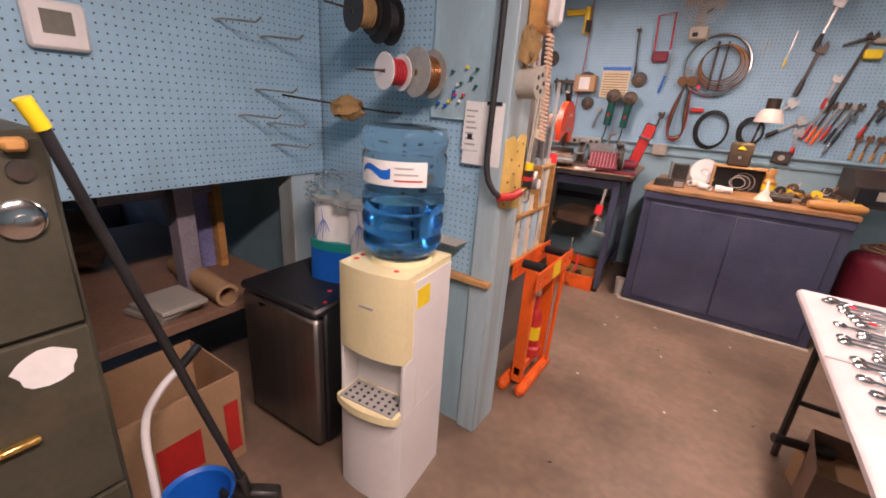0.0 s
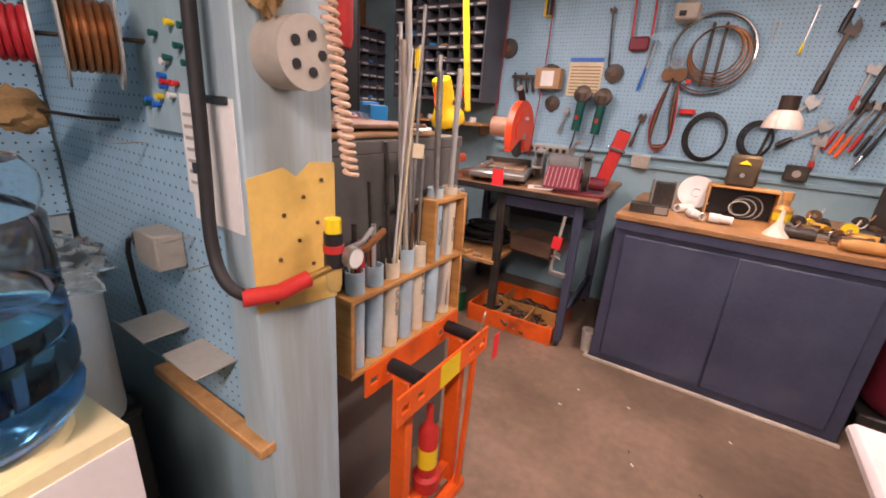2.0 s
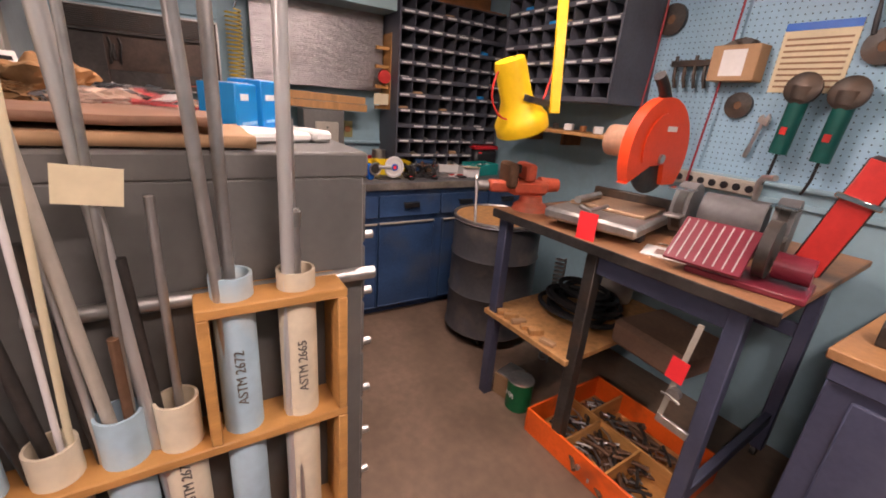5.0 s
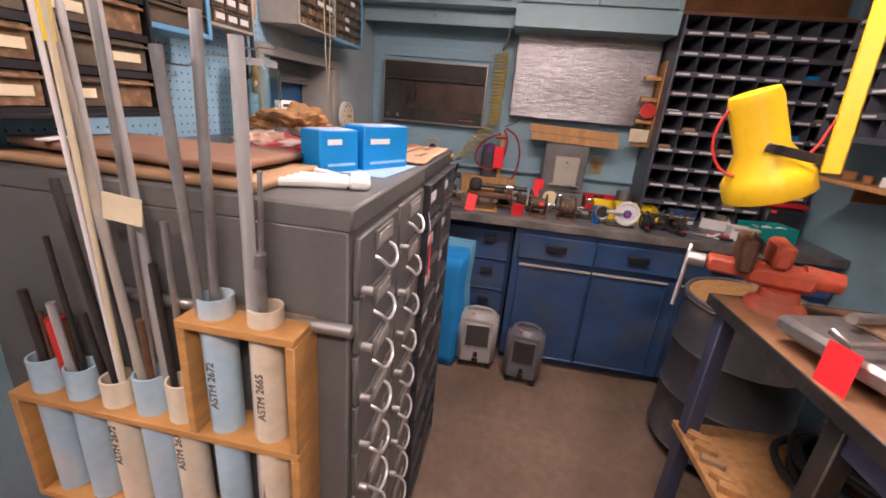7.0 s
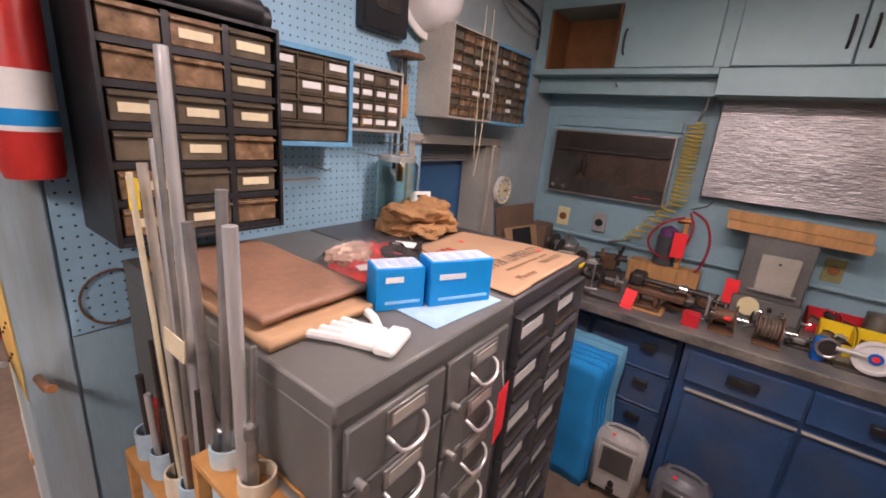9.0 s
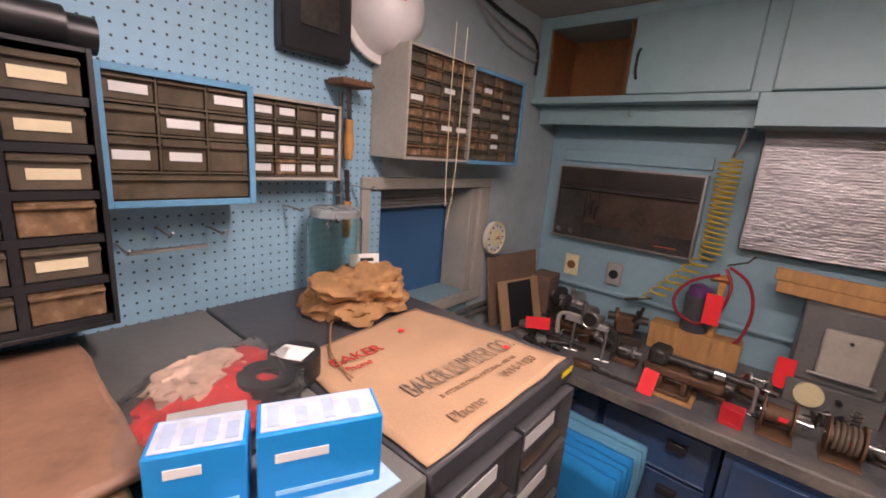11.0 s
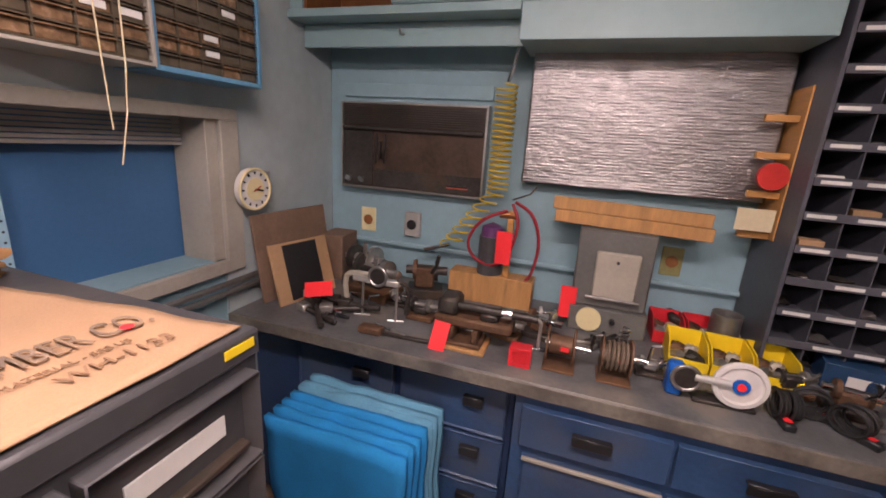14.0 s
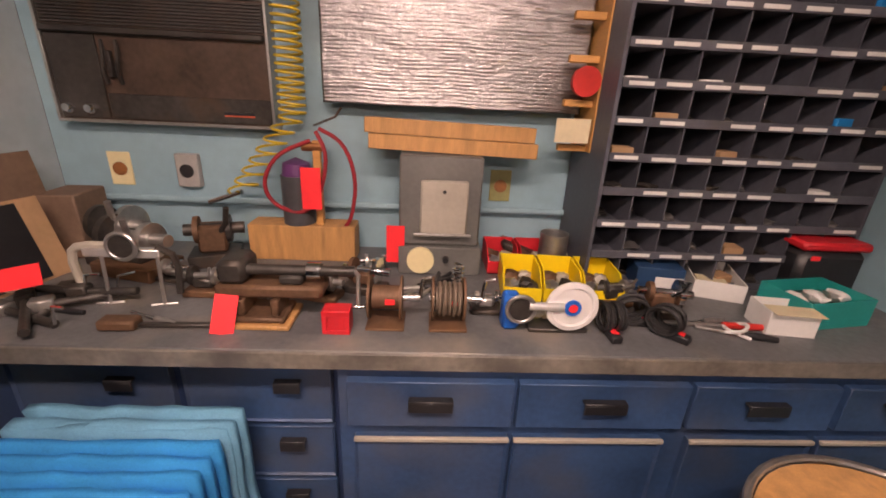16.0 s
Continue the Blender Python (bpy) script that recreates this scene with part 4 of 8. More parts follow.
bx = thing("electric_kiln", pose(-3.04, 2.83, TOPZ, 0, 0, 90), "grey metal box with a hinged door and a dial", "appliance")
kiln_grey = mat("dull_grey_metal", (0.17, 0.17, 0.16), 0.45, 0.3, var=0.2)
part("body", box(0, 0.27, 0.02, 0.20, 0.10, 0.40, 0.006), kiln_grey, bx)
part("base", box(0.0, 0.28, 0.0, 0.20, 0.0, 0.10, 0.004), kiln_grey, bx)
dr = part("door", box(0.07, 0.225, 0.0, 0.02, 0.145, 0.325, 0.012), beige_p, bx)
part("hinge_bar", tube([(0.05, -0.005, 0.145), (0.24, -0.005, 0.145)], 0.006), steel, bx)
part("peephole", cyl(0.006, 0.004, (0.147, -0.004, 0.29), "y", seg=10), black, dr)
part("dial", cyl(0.046, 0.014, (0.075, -0.014, 0.055), "y", seg=28), cream, bx)
part("knob", cyl(0.01, 0.02, (0.16, -0.02, 0.06), "y", seg=12), black, bx)
solid("red_tag", box(0, 0.06, 0, 0.001, 0, 0.13, 0), red_tag, pose(-3.045, 2.79, TOPZ + 0.04, 0, 0, 90), "fluorescent red price tag on the grey box", "tag", "red tags")
# wooden gun-rack style holder on the wall
hold = thing("wooden_holder", pose(-3.10, 3.37, 0, 0, 0, 90), "small orange wooden peg holder on the wall", "holder")
part("upright", box(0.075, 0.095, 0.0, 0.19, 1.36, 1.86, 0.002), wood, hold)
for z in (1.36, 1.50, 1.63, 1.75):
    part("peg", box(-0.02, 0.075, 0.03, 0.05, z, z + 0.022, 0.002), wood, hold)
solid("red_disc", cyl(0.045, 0.02, (0, 0, 0), "x", seg=24), red_p, pose(-3.11, 3.40, 1.575), "red and yellow round tin on the wooden holder", "tin")
solid("paper_card", box(0, 0.11, 0, 0.002, 0, 0.075, 0), manila, pose(-3.095, 3.325, 1.39, 0, 0, 90), "cream printed card on the wooden holder", "card")
for y, z, m_ in ((1.80, 1.21, cream), (2.05, 1.215, grey_p), (3.2, 1.2, mat("olive_brass", (0.25, 0.24, 0.10), 0.5))):
    o = thing("wall_outlet", pose(-3.299, y, z, 0, 0, 90), "electrical outlet box on the blue wall", "outlet", "outlets")
    part("plate", box(-0.04, 0.04, -0.03 if m_ is grey_p else -0.006, 0, -0.06, 0.06, 0.004), m_, o)
    part("socket", cyl(0.024, 0.008, (0, -0.036 if m_ is grey_p else -0.012, 0), "y", seg=18), black if m_ is grey_p else brown_wood, o)
# coiled air hose
pts = []
for i in range(26 * 12):
    a = 2 * math.pi * i / 12
    f = i / (26 * 12)
    z = 1.85 - 0.42 * min(1, f / 0.72)
    y = 2.475
    if f > 0.72:
        g = (f - 0.72) / 0.28
        z, y = 1.43 - 0.26 * g, 2.475 - 0.20 * g
    pts.append((-3.17 + 0.042 * math.cos(a), y + 0.042 * math.sin(a), z))
hs = thing("air_hose", pose(0, 0, 0), "yellow coiled air hose hanging from a hook", "hose")
part("coil", tube(pts, 0.0042, 6), yellow_hose, hs)
part("fitting", tube([(-3.15, 2.52, 2.06), (-3.15, 2.50, 1.92), (-3.16, 2.48, 1.86)], 0.008), chrome, hs)
part("end", tube([(-3.17, 2.28, 1.17), (-3.2, 2.15, 1.12)], 0.009), chrome, hs)
torch = thing("torch_set", pose(-3.13, 2.50, TOPZ, 0, 0, 90), "torch with red hoses on a wooden stand", "torch")
part("block", box(-0.20, 0.17, 0.0, 0.10, 0, 0.13, 0.003), wood_h, torch)
part("canister", cyl(0.055, 0.17, (-0.03, 0.05, 0.13), seg=24), mat("dark_grey_tin", (0.07, 0.07, 0.075), 0.4), torch)
part("cap", lathe([(0.05, 0.30), (0.045, 0.34), (0.0, 0.36)], 20, m=Matrix.Translation((-0.03, 0.05, 0))), mat("purple_plastic", (0.12, 0.04, 0.14), 0.4), torch)
part("post", box(0.035, 0.06, 0.02, 0.045, 0.13, 0.42, 0.002), wood, torch)
part("valve", cyl(0.016, 0.07, (0.0, 0.03, 0.40), "x", seg=12), copper, torch)
part("hose", tube([(0.03, 0.02, 0.42), (-0.07, -0.02, 0.38), (-0.13, -0.01, 0.28), (-0.10, 0, 0.20), (0.0, 0, 0.17), (0.06, 0.0, 0.24), (0.09, 0, 0.38), (0.05, 0.02, 0.45)], 0.007, smooth=2), hose_red, torch)
part("hose", tube([(0.06, 0.02, 0.46), (0.14, 0.02, 0.42), (0.18, 0.02, 0.30), (0.16, 0.02, 0.16), (0.13, 0.02, 0.12)], 0.007, smooth=2), hose_red, torch)
part("igniter", tube([(0.05, 0, 0.47), (0.12, 0, 0.50), (0.14, 0, 0.53)], 0.004), iron, torch)
part("price_tag", box(0.005, 0.07, -0.03, -0.029, 0.20, 0.34, 0), red_tag, torch, "fluorescent red card")
# ---- things on the west bench ----
ZT = TOPZ


def tag_card(x, y, z, w, h, rx, ry, rz):
    return solid("red_tag", box(-w / 2, w / 2, -0.0008, 0.0008, 0, h, 0), red_tag, pose(x, y, z, rx, ry, rz), "fluorescent red price tag", "tag", "red tags")


vs = thing("drill_press_vise", pose(-2.66, 2.50, ZT, 0, 0, 90), "old brown cast iron machine vise on a wooden block", "vise")
bm = box(-0.09, 0.08, 0.0, 0.13, 0, 0.014, 0.003)
part("block", bm, wood_h, vs)
bm = box(-0.075, 0.065, 0.01, 0.12, 0.014, 0.03, 0.006)
box(-0.055, -0.035, 0.02, 0.11, 0.03, 0.075, 0.004, bm)
box(0.03, 0.05, 0.02, 0.11, 0.03, 0.075, 0.004, bm)
part("base", bm, rust, vs)
part("bed", box(-0.11, 0.16, 0.03, 0.12, 0.075, 0.11, 0.008), rust, vs)
part("jaw", box(-0.10, -0.03, 0.03, 0.13, 0.11, 0.175, 0.012), iron, vs)
part("slide", box(0.05, 0.11, 0.04, 0.12, 0.11, 0.135, 0.006), iron, vs)
part("screw", cyl(0.014, 0.27, (-0.03, 0.06, 0.145), "x", seg=16), iron, vs)
part("nut", cyl(0.022, 0.035, (0.12, 0.06, 0.145), "x", seg=16), chrome, vs)
part("crank", tube([(0.24, 0.06, 0.145), (0.25, 0.05, 0.14), (0.25, 0.04, 0.06)], 0.006), steel, vs)
tag_card(-2.64, 2.42, ZT, 0.055, 0.10, -20, 10, 100)
cl = thing("c_clamp_set", pose(-2.80, 2.12, ZT, 0, 0, 90), "two steel clamps joined by a bar", "clamps")
bm = tube([(-0.14, 0.0, 0.04), (-0.15, 0.0, 0.14), (-0.12, 0, 0.165), (-0.02, 0, 0.165)], 0.011, smooth=1)
part("clamp", bm, beige_p, cl)
part("bar", box(-0.11, 0.09, -0.012, 0.012, 0.135, 0.16, 0.003), alu, cl)
for x in (-0.06, 0.085):
    part("screw", tube([(x, -0.02, 0.0), (x, -0.012, 0.14)], 0.005), steel, cl)
    part("tommy_bar", tube([(x - 0.03, -0.03, 0.005), (x + 0.03, -0.01, 0.003)], 0.004), steel, cl)
part("clamp", tube([(0.12, 0, 0.03), (0.13, 0, 0.14), (0.08, 0, 0.165)], 0.009, smooth=1), iron, cl)
part("wheel", ring(0.036, (0.01, -0.03, 0.175), "y", 0.006), steel, cl)
part("hub", cyl(0.03, 0.008, (0.01, -0.034, 0.175), "y", seg=20), iron, cl)
rnd = random.Random(12)


def mechanism(x, y, z, w, d, h, seed, label, mats_, group="machine parts"):
    """A small machine part: a base plate, shafts, discs and a lever."""
    r = random.Random(seed)
    t = thing("machine_part", pose(x, y, z, 0, 0, 90 + r.uniform(-20, 20)), label, "machine part", group)
    part("base", box(-w / 2, w / 2, -d / 2, d / 2, 0, h * 0.22, 0.004), mats_[0], t)
    part("frame", box(-w * 0.3, w * 0.25, -d * 0.28, d * 0.3, h * 0.22, h * r.uniform(0.45, 0.7), 0.008), mats_[1 % len(mats_)], t)
    part("shaft", cyl(h * 0.1, w * 1.15, (-w * 0.55, 0, h * 0.6), "x", seg=14), mats_[2 % len(mats_)], t)
    for k in range(2):
        part("wheel", cyl(h * r.uniform(0.22, 0.36), w * 0.1, (-w * 0.35 + k * w * 0.6, 0, h * 0.6), "x", seg=20), mats_[(k + 1) % len(mats_)], t)
    part("lever", tube([(w * 0.1, -d * 0.1, h * 0.5), (w * 0.3, -d * 0.5, h * 0.8), (w * 0.35, -d * 0.6, h * 1.05)], h * 0.045), mats_[2 % len(mats_)], t)
    return t


def hand_tool(name, x, y, z, rz, length, m1, m2, label, cat, group="", w=0.02):
    t = thing(name, pose(x, y, z, 0, 0, rz), label, cat, group)
    part("shaft", tube([(0, 0, w * 0.4), (length * 0.55, 0, w * 0.4)], w * 0.3, 10), m1, t)
    part("grip", lathe([(0, 0), (w * 0.45, 0.002), (w * 0.55, length * 0.2), (w * 0.4, length * 0.45), (0, length * 0.46)], 12, m=pose(length * 0.54, 0, w * 0.55, 0, 90, 0)), m2, t)
    return t


mechanism(-3.0, 2.0, ZT, 0.22, 0.14, 0.2, 1, "dark iron lathe attachment on the bench", (rust, iron, steel))
mechanism(-3.1, 2.2, ZT, 0.16, 0.12, 0.2, 2, "dark iron machine head on the bench", (iron, rust, iron))
mechanism(-3.08, 1.9, ZT, 0.18, 0.12, 0.22, 3, "oily iron bracket assembly on the bench", (iron, iron, steel))
for k, (x, y, rz, L) in enumerate(((-2.72, 1.83, 70, 0.2), (-2.76, 1.86, 40, 0.22), (-2.80, 1.80, 85, 0.2), (-2.84, 1.90, 20, 0.18), (-2.72, 1.93, 120, 0.16), (-2.78, 1.98, 95, 0.15))):
    t = thing("boring_tool", pose(x, y, ZT + 0.012 + 0.012 * (k % 3), 0, 0, rz), "dark steel hand tool in a heap on the bench", "tool", "heap of tools")
    part("shaft", tube([(0, 0, 0), (L, 0, 0)], 0.011, 10), iron, t)
    part("head", box(-0.02, 0.03, -0.02, 0.02, -0.012, 0.02, 0.004), iron if k % 2 else steel, t)
    if k % 2 == 0:
        part("crank", tube([(L, 0, 0), (L + 0.01, 0, 0.05), (L + 0.05, 0, 0.055)], 0.004), chrome, t)
tag_card(-2.68, 1.93, ZT + 0.09, 0.12, 0.055, -20, -12, 95)
ch = thing("scraper", pose(-2.66, 2.12, ZT, 0, 0, 92), "dark flat steel scraper lying on the bench edge", "tool")
part("blade", box(0.09, 0.27, -0.008, 0.008, 0.004, 0.014, 0.002), iron, ch)
part("handle", box(0.0, 0.09, -0.022, 0.022, 0.0, 0.028, 0.006), rust, ch)
rb = thing("red_box", pose(-2.65, 2.70, ZT, 0, 0, 90), "small open red plastic box", "box")
bm = box(-0.035, 0.035, -0.0, 0.005, 0, 0.012, 0.001)
box(-0.035, 0.035, 0, 0.005, 0.05, 0.065, 0.001, bm)
box(-0.035, -0.022, 0, 0.005, 0.012, 0.05, 0.001, bm)
box(0.022, 0.035, 0, 0.005, 0.012, 0.05, 0.001, bm)
box(-0.035, 0.035, 0.005, 0.05, 0, 0.065, 0.002, bm)
part("body", bm, red_box, rb)
for k, (y, m1, m2) in enumerate(((2.82, rust, rust), (2.985, rust, mat("dull_steel_rope", (0.20, 0.155, 0.115), 0.55, 0.4, var=0.4, fine=200)))):
    t = thing("cable_reel", pose(-2.72, y, ZT, 0, 0, 90), "small rusty hand winch reel with a crank", "reel", "reels")
    part("base", box(-0.05, 0.05, -0.05, 0.05, 0, 0.008, 0.002), m1, t)
    part("drum", cyl(0.032, 0.07, (-0.035, 0, 0.075), "x", seg=20), m2, t)
    for x in (-0.045, 0.037):
        part("flange", cyl(0.058, 0.006, (x, 0, 0.075), "x", seg=24), m1, t)
    if k:
        for i in range(5):
            part("winding", ring(0.04 + 0.003 * (i % 2), (-0.024 + 0.013 * i, 0, 0.075), "x", 0.006, 20), m2, t)
    part("axle", cyl(0.01, 0.14, (-0.05, 0, 0.075), "x", seg=12), chrome, t)
    part("crank", tube([(0.09, 0, 0.075), (0.095, 0, 0.13), (0.12, 0, 0.135)], 0.005), chrome, t)
    part("red_dot", box(0.0, 0.025, -0.036, -0.034, 0.07, 0.085, 0), red_tag, t)
sp = thing("coil_spring", pose(-2.88, 3.02, ZT), "bright steel coil spring standing on the bench", "spring")
part("coil", tube([(0.016 * math.cos(0.7 * i), 0.016 * math.sin(0.7 * i), 0.004 + 0.0017 * i) for i in range(60)], 0.0035, 6), chrome, sp)
for k in range(5):
    hand_tool("screwdriver", -2.90 + 0.03 * k, 2.80 + 0.05 * k, ZT, 100 + 25 * k, 0.22, steel, black, "black handled screwdriver lying on the bench", "screwdriver", "loose screwdrivers")


def open_bin(x, y, w, d, h, m_, label, rz=90):
    t = thing("parts_bin", pose(x, y, ZT, 0, 0, rz), label, "parts bin", "parts bins")
    part("floor_panel", box(0, w, 0, d, 0, 0.004, 0), m_, t)
    part("front", plate([(0, 0), (w, 0), (w, h * 0.55), (0, h * 0.55)], 0.0, 0.004), m_, t)
    part("back", box(0, w, d - 0.004, d, 0.004, h, 0.001), m_, t)
    for x0 in (0, w - 0.004):
        bm = bmesh.new()
        v = [bm.verts.new((xx, yy, zz)) for xx in (x0, x0 + 0.004) for yy, zz in ((0.004, 0.004), (d - 0.004, 0.004), (d - 0.004, h), (0.06, h), (0.004, h * 0.55))]
        bm.faces.new(v[:5])
        bm.faces.new(v[5:][::-1])
        for i in range(5):
            bm.faces.new((v[i], v[5 + i], v[5 + (i + 1) % 5], v[(i + 1) % 5]))
        part("side", bm, m_, t)
    for k in range(4):
        part("metal_part", blob(0.028, k + w * 100, (1, 1, 0.7), 0.8, 4, 2), (steel, iron, rust, beige_p)[k], t).matrix_basis = pose(w * (0.3 + 0.4 * (k % 2)), d * (0.3 + 0.35 * (k // 2)), 0.03)
    return t


for k in range(3):
    open_bin(-2.86 + 0.005 * k, 3.16 + 0.125 * k, 0.118, 0.19, 0.085, yellow_p, "yellow plastic parts bin full of hardware", 90 - 5)
for k in range(3):
    open_bin(-3.06, 3.14 + 0.12 * k, 0.112, 0.16, 0.085, red_box, "red plastic parts bin with small parts")
wh = thing("tool_grinder", pose(-2.70, 3.22, ZT, 0, 0, 90), "blue hand tool with a white round disc", "grinder")
part("base", box(-0.02, 0.14, -0.02, 0.04, 0, 0.012, 0.003), iron, wh)
part("body", box(-0.09, -0.045, -0.01, 0.04, 0.0, 0.10, 0.008), bright_blue, wh)
part("hand_wheel", ring(0.036, (-0.05, -0.03, 0.075), "y", 0.006), steel, wh)
part("hub", cyl(0.03, 0.012, (-0.05, -0.035, 0.075), "y", seg=20), iron, wh)
part("arm", cyl(0.011, 0.09, (-0.03, -0.03, 0.085), "x", seg=12), alu, wh)
part("disc", lathe([(0, 0), (0.068, 0), (0.07, 0.006), (0.068, 0.012), (0.056, 0.014), (0.052, 0.008), (0.03, 0.01), (0, 0.012)], 36, m=pose(0.085, -0.015, 0.082, 90, 0, 0)), white_p, wh, "white ceramic disc")
part("disc_centre", cyl(0.022, 0.005, (0.085, -0.032, 0.082), "y", seg=20), bright_blue, wh)
part("red_dot", cyl(0.012, 0.002, (0.085, -0.0345, 0.082), "y", seg=12), red_tag, wh)
for k, (x, y) in enumerate(((-2.70, 3.42), (-2.69, 3.57), (-2.74, 3.50))):
    t = thing("extension_lead", pose(x, y, ZT, 0, 0, 40 * k), "black power cord coiled on the bench", "cord", "cords")
    bm = bmesh.new()
    for i in range(6):
        ring(0.042 - 0.003 * (i % 3), (0.004 * (i % 2), 0.01 * i - 0.02, 0.046), "y", 0.0045, 20, 0.9, 6, bm)
    part("coil", bm, rubber, t)
    part("plug", box(0.02, 0.07, -0.015, 0.015, 0, 0.022, 0.004), black, t)
    part("red_dot", box(0.03, 0.055, -0.01, 0.01, 0.0225, 0.0235, 0), red_tag, t)
bb = thing("carton", pose(-2.96, 3.62, ZT, 0, 0, 80), "small dark blue carton with a white label", "box")
part("body", box(0, 0.15, 0, 0.11, 0, 0.085, 0.002), mat("dark_blue_print", (0.02, 0.06, 0.14), 0.5), bb)
part("label", box(0.06, 0.145, -0.0015, 0, 0.008, 0.055, 0), paper, bb)


def tray(x, y, w, d, h, m_, rz, label, name="box"):
    t = thing(name, pose(x, y, ZT, 0, 0, rz), label, "box")
    part("floor_panel", box(0, w, 0, d, 0, 0.003, 0), m_, t)
    for b in ((0, w, 0, 0.003), (0, w, d - 0.003, d), (0, 0.003, 0.003, d - 0.003), (w - 0.003, w, 0.003, d - 0.003)):
        part("side", box(*b, 0.003, h, 0.001), m_, t)
    return t


t = tray(-2.93, 3.80, 0.15, 0.22, 0.06, paper, 70, "open white cardboard box with papers")
part("paper_scrap", box(0.03, 0.12, 0.05, 0.13, 0.03, 0.033, 0), manila, t)
t = tray(-2.70, 3.87, 0.13, 0.10, 0.07, paper, 82, "small white carton on the grey worktop")
part("flap", box(0.0, 0.13, -0.02, 0.04, 0.071, 0.073, 0), manila, t)
t = tray(-2.72, 4.0, 0.24, 0.16, 0.085, teal, 100, "teal plastic basket full of small packets", "basket")
for k in range(5):
    part("packet", blob(0.035, 20 + k, (1, 1, 0.5), 0.5, 3, 2), clear_wrap if k % 2 else paper, t).matrix_basis = pose(0.04 + 0.04 * k, 0.08, 0.06)
t = thing("tool_case", pose(-2.92, 4.12, ZT, 0, 0, 88), "black and red plastic tool case", "case")
part("body", box(0, 0.22, 0, 0.16, 0, 0.17, 0.02), black, t)
part("lid", box(-0.003, 0.223, 0.0, 0.165, 0.171, 0.2, 0.014), red_box, t)
part("red_dot", box(0.03, 0.06, -0.001, 0, 0.14, 0.155, 0), red_tag, t)
hand_tool("soldering_iron", -2.72, 3.68, ZT, 70, 0.2, steel, black, "black soldering iron with a white cord", "iron")
solid("white_lead", tube([(0, 0, 0.005), (0.03, 0.04, 0.02), (0, 0.08, 0.03), (-0.04, 0.05, 0.01), (-0.01, 0.01, 0.012), (0.04, 0.06, 0.006)], 0.005, smooth=2), white_p, pose(-2.70, 3.74, ZT), "loose white cord on the bench", "cord")
hand_tool("red_screwdriver", -2.74, 3.60, ZT, 85, 0.3, steel, red_p, "long red handled screwdriver on the bench", "screwdriver")
solid("tin_can", lathe([(0, 0), (0.05, 0), (0.05, 0.14), (0.047, 0.14), (0.047, 0.01), (0, 0.01)], 24), galv, pose(-3.12, 3.38, ZT), "plain grey metal can on the bench", "can")
solid("pan", box(-0.07, 0.07, -0.05, 0.05, 0, 0.03, 0.012), iron, pose(-3.22, 3.27, ZT + 0.09, 0, 20, 90), "small black metal pan on the bench", "pan").location.z = ZT + 0.03
# boards leaning in the corner
t = thing("slate_board", pose(-2.70, 1.74, ZT, -16, 0, 180 - 12), "tan wooden board with a black slate panel leaning on the wall", "board")
part("frame", box(0, 0.30, 0, 0.012, 0, 0.25, 0.002), card, t)
part("slate", box(0.06, 0.235, -0.004, 0.0, 0.01, 0.24, 0.001), black, t)
solid("brown_board", box(0, 0.42, 0, 0.012, 0, 0.36, 0.002), card_dark, pose(-2.70, 1.66, ZT, -9, 0, 180 - 6), "brown fibreboard sheet leaning on the wall", "board")
solid("brown_box", box(0, 0.16, 0, 0.12, 0, 0.22, 0.004), card_dark, pose(-3.24, 1.64, ZT, 0, 0, 5), "crumpled brown cardboard box", "box")
for z in (1.02, 1.055):
    structure("trim_wall_pipe", tube([(-3.29, 1.60 + 0.012, z), (-1.9, 1.612, z)], 0.011), galv)
# ---- south side: framed recess with blue board ----
structure("recess_back", box(W0 - 0.02, W1 + 0.02, 1.40, 1.418, WZ0 - 0.02, WZ1 + 0.02, 0), screen_blue)
wn = structure("window_2", box(W0 - 0.075, W1 + 0.03, SY + 0.001, SY + 0.02, WZ1 - 0.012, WZ1 + 0.03, 0.003), putty, "framed opening backed with a blue board")
part("frame", box(W0 - 0.075, W0 + 0.004, SY + 0.001, SY + 0.02, WZ0 - 0.05, WZ1 - 0.012, 0.003), putty, wn)
part("frame", box(W1 - 0.006, W1 + 0.03, SY + 0.001, SY + 0.02, WZ0 - 0.05, WZ1 - 0.012, 0.003), putty, wn)
part("sill", box(W0 + 0.004, W1 - 0.006, SY + 0.001, SY + 0.024, WZ0 - 0.05, WZ0, 0.003), putty, wn)
part("liner", box(W0 + 0.001, W0 + 0.05, 1.43, SY, WZ0 + 0.001, WZ1 - 0.001, 0.002), putty, wn)
for k in range(7):
    part("blind_slat", box(W0 + 0.05, W1 - 0.002, 1.45, 1.47, WZ1 - 0.02 - 0.014 * k, WZ1 - 0.01 - 0.014 * k, 0), grey_p, wn)
th = thing("wall_thermometer", pose(-2.705, SY + 0.03, 1.398, 0, 0, 180) @ Matrix.Scale(1.28, 4), "round white wall thermometer with a red needle", "thermometer")
part("case", cyl(0.062, 0.018, (0, -0.02, 0), "y", seg=32), white_p, th)
part("rim", ring(0.06, (0, -0.021, 0), "y", 0.004, 32), cream, th)
part("face", cyl(0.034, 0.002, (0, -0.0225, 0), "y", seg=24), cream, th)
tick = to_mesh("tick", box(-0.0025, 0.0025, -0.0225, -0.0205, 0.044, 0.052, 0), black)
for k in range(12):
    share("tick", tick, th, pose(0, 0, 0, 0, 30 * k, 0))
part("needle", box(-0.003, 0.03, -0.025, -0.0232, -0.002, 0.002, 0, m=pose(0, 0, 0, 0, 12, 0)), iron, th)
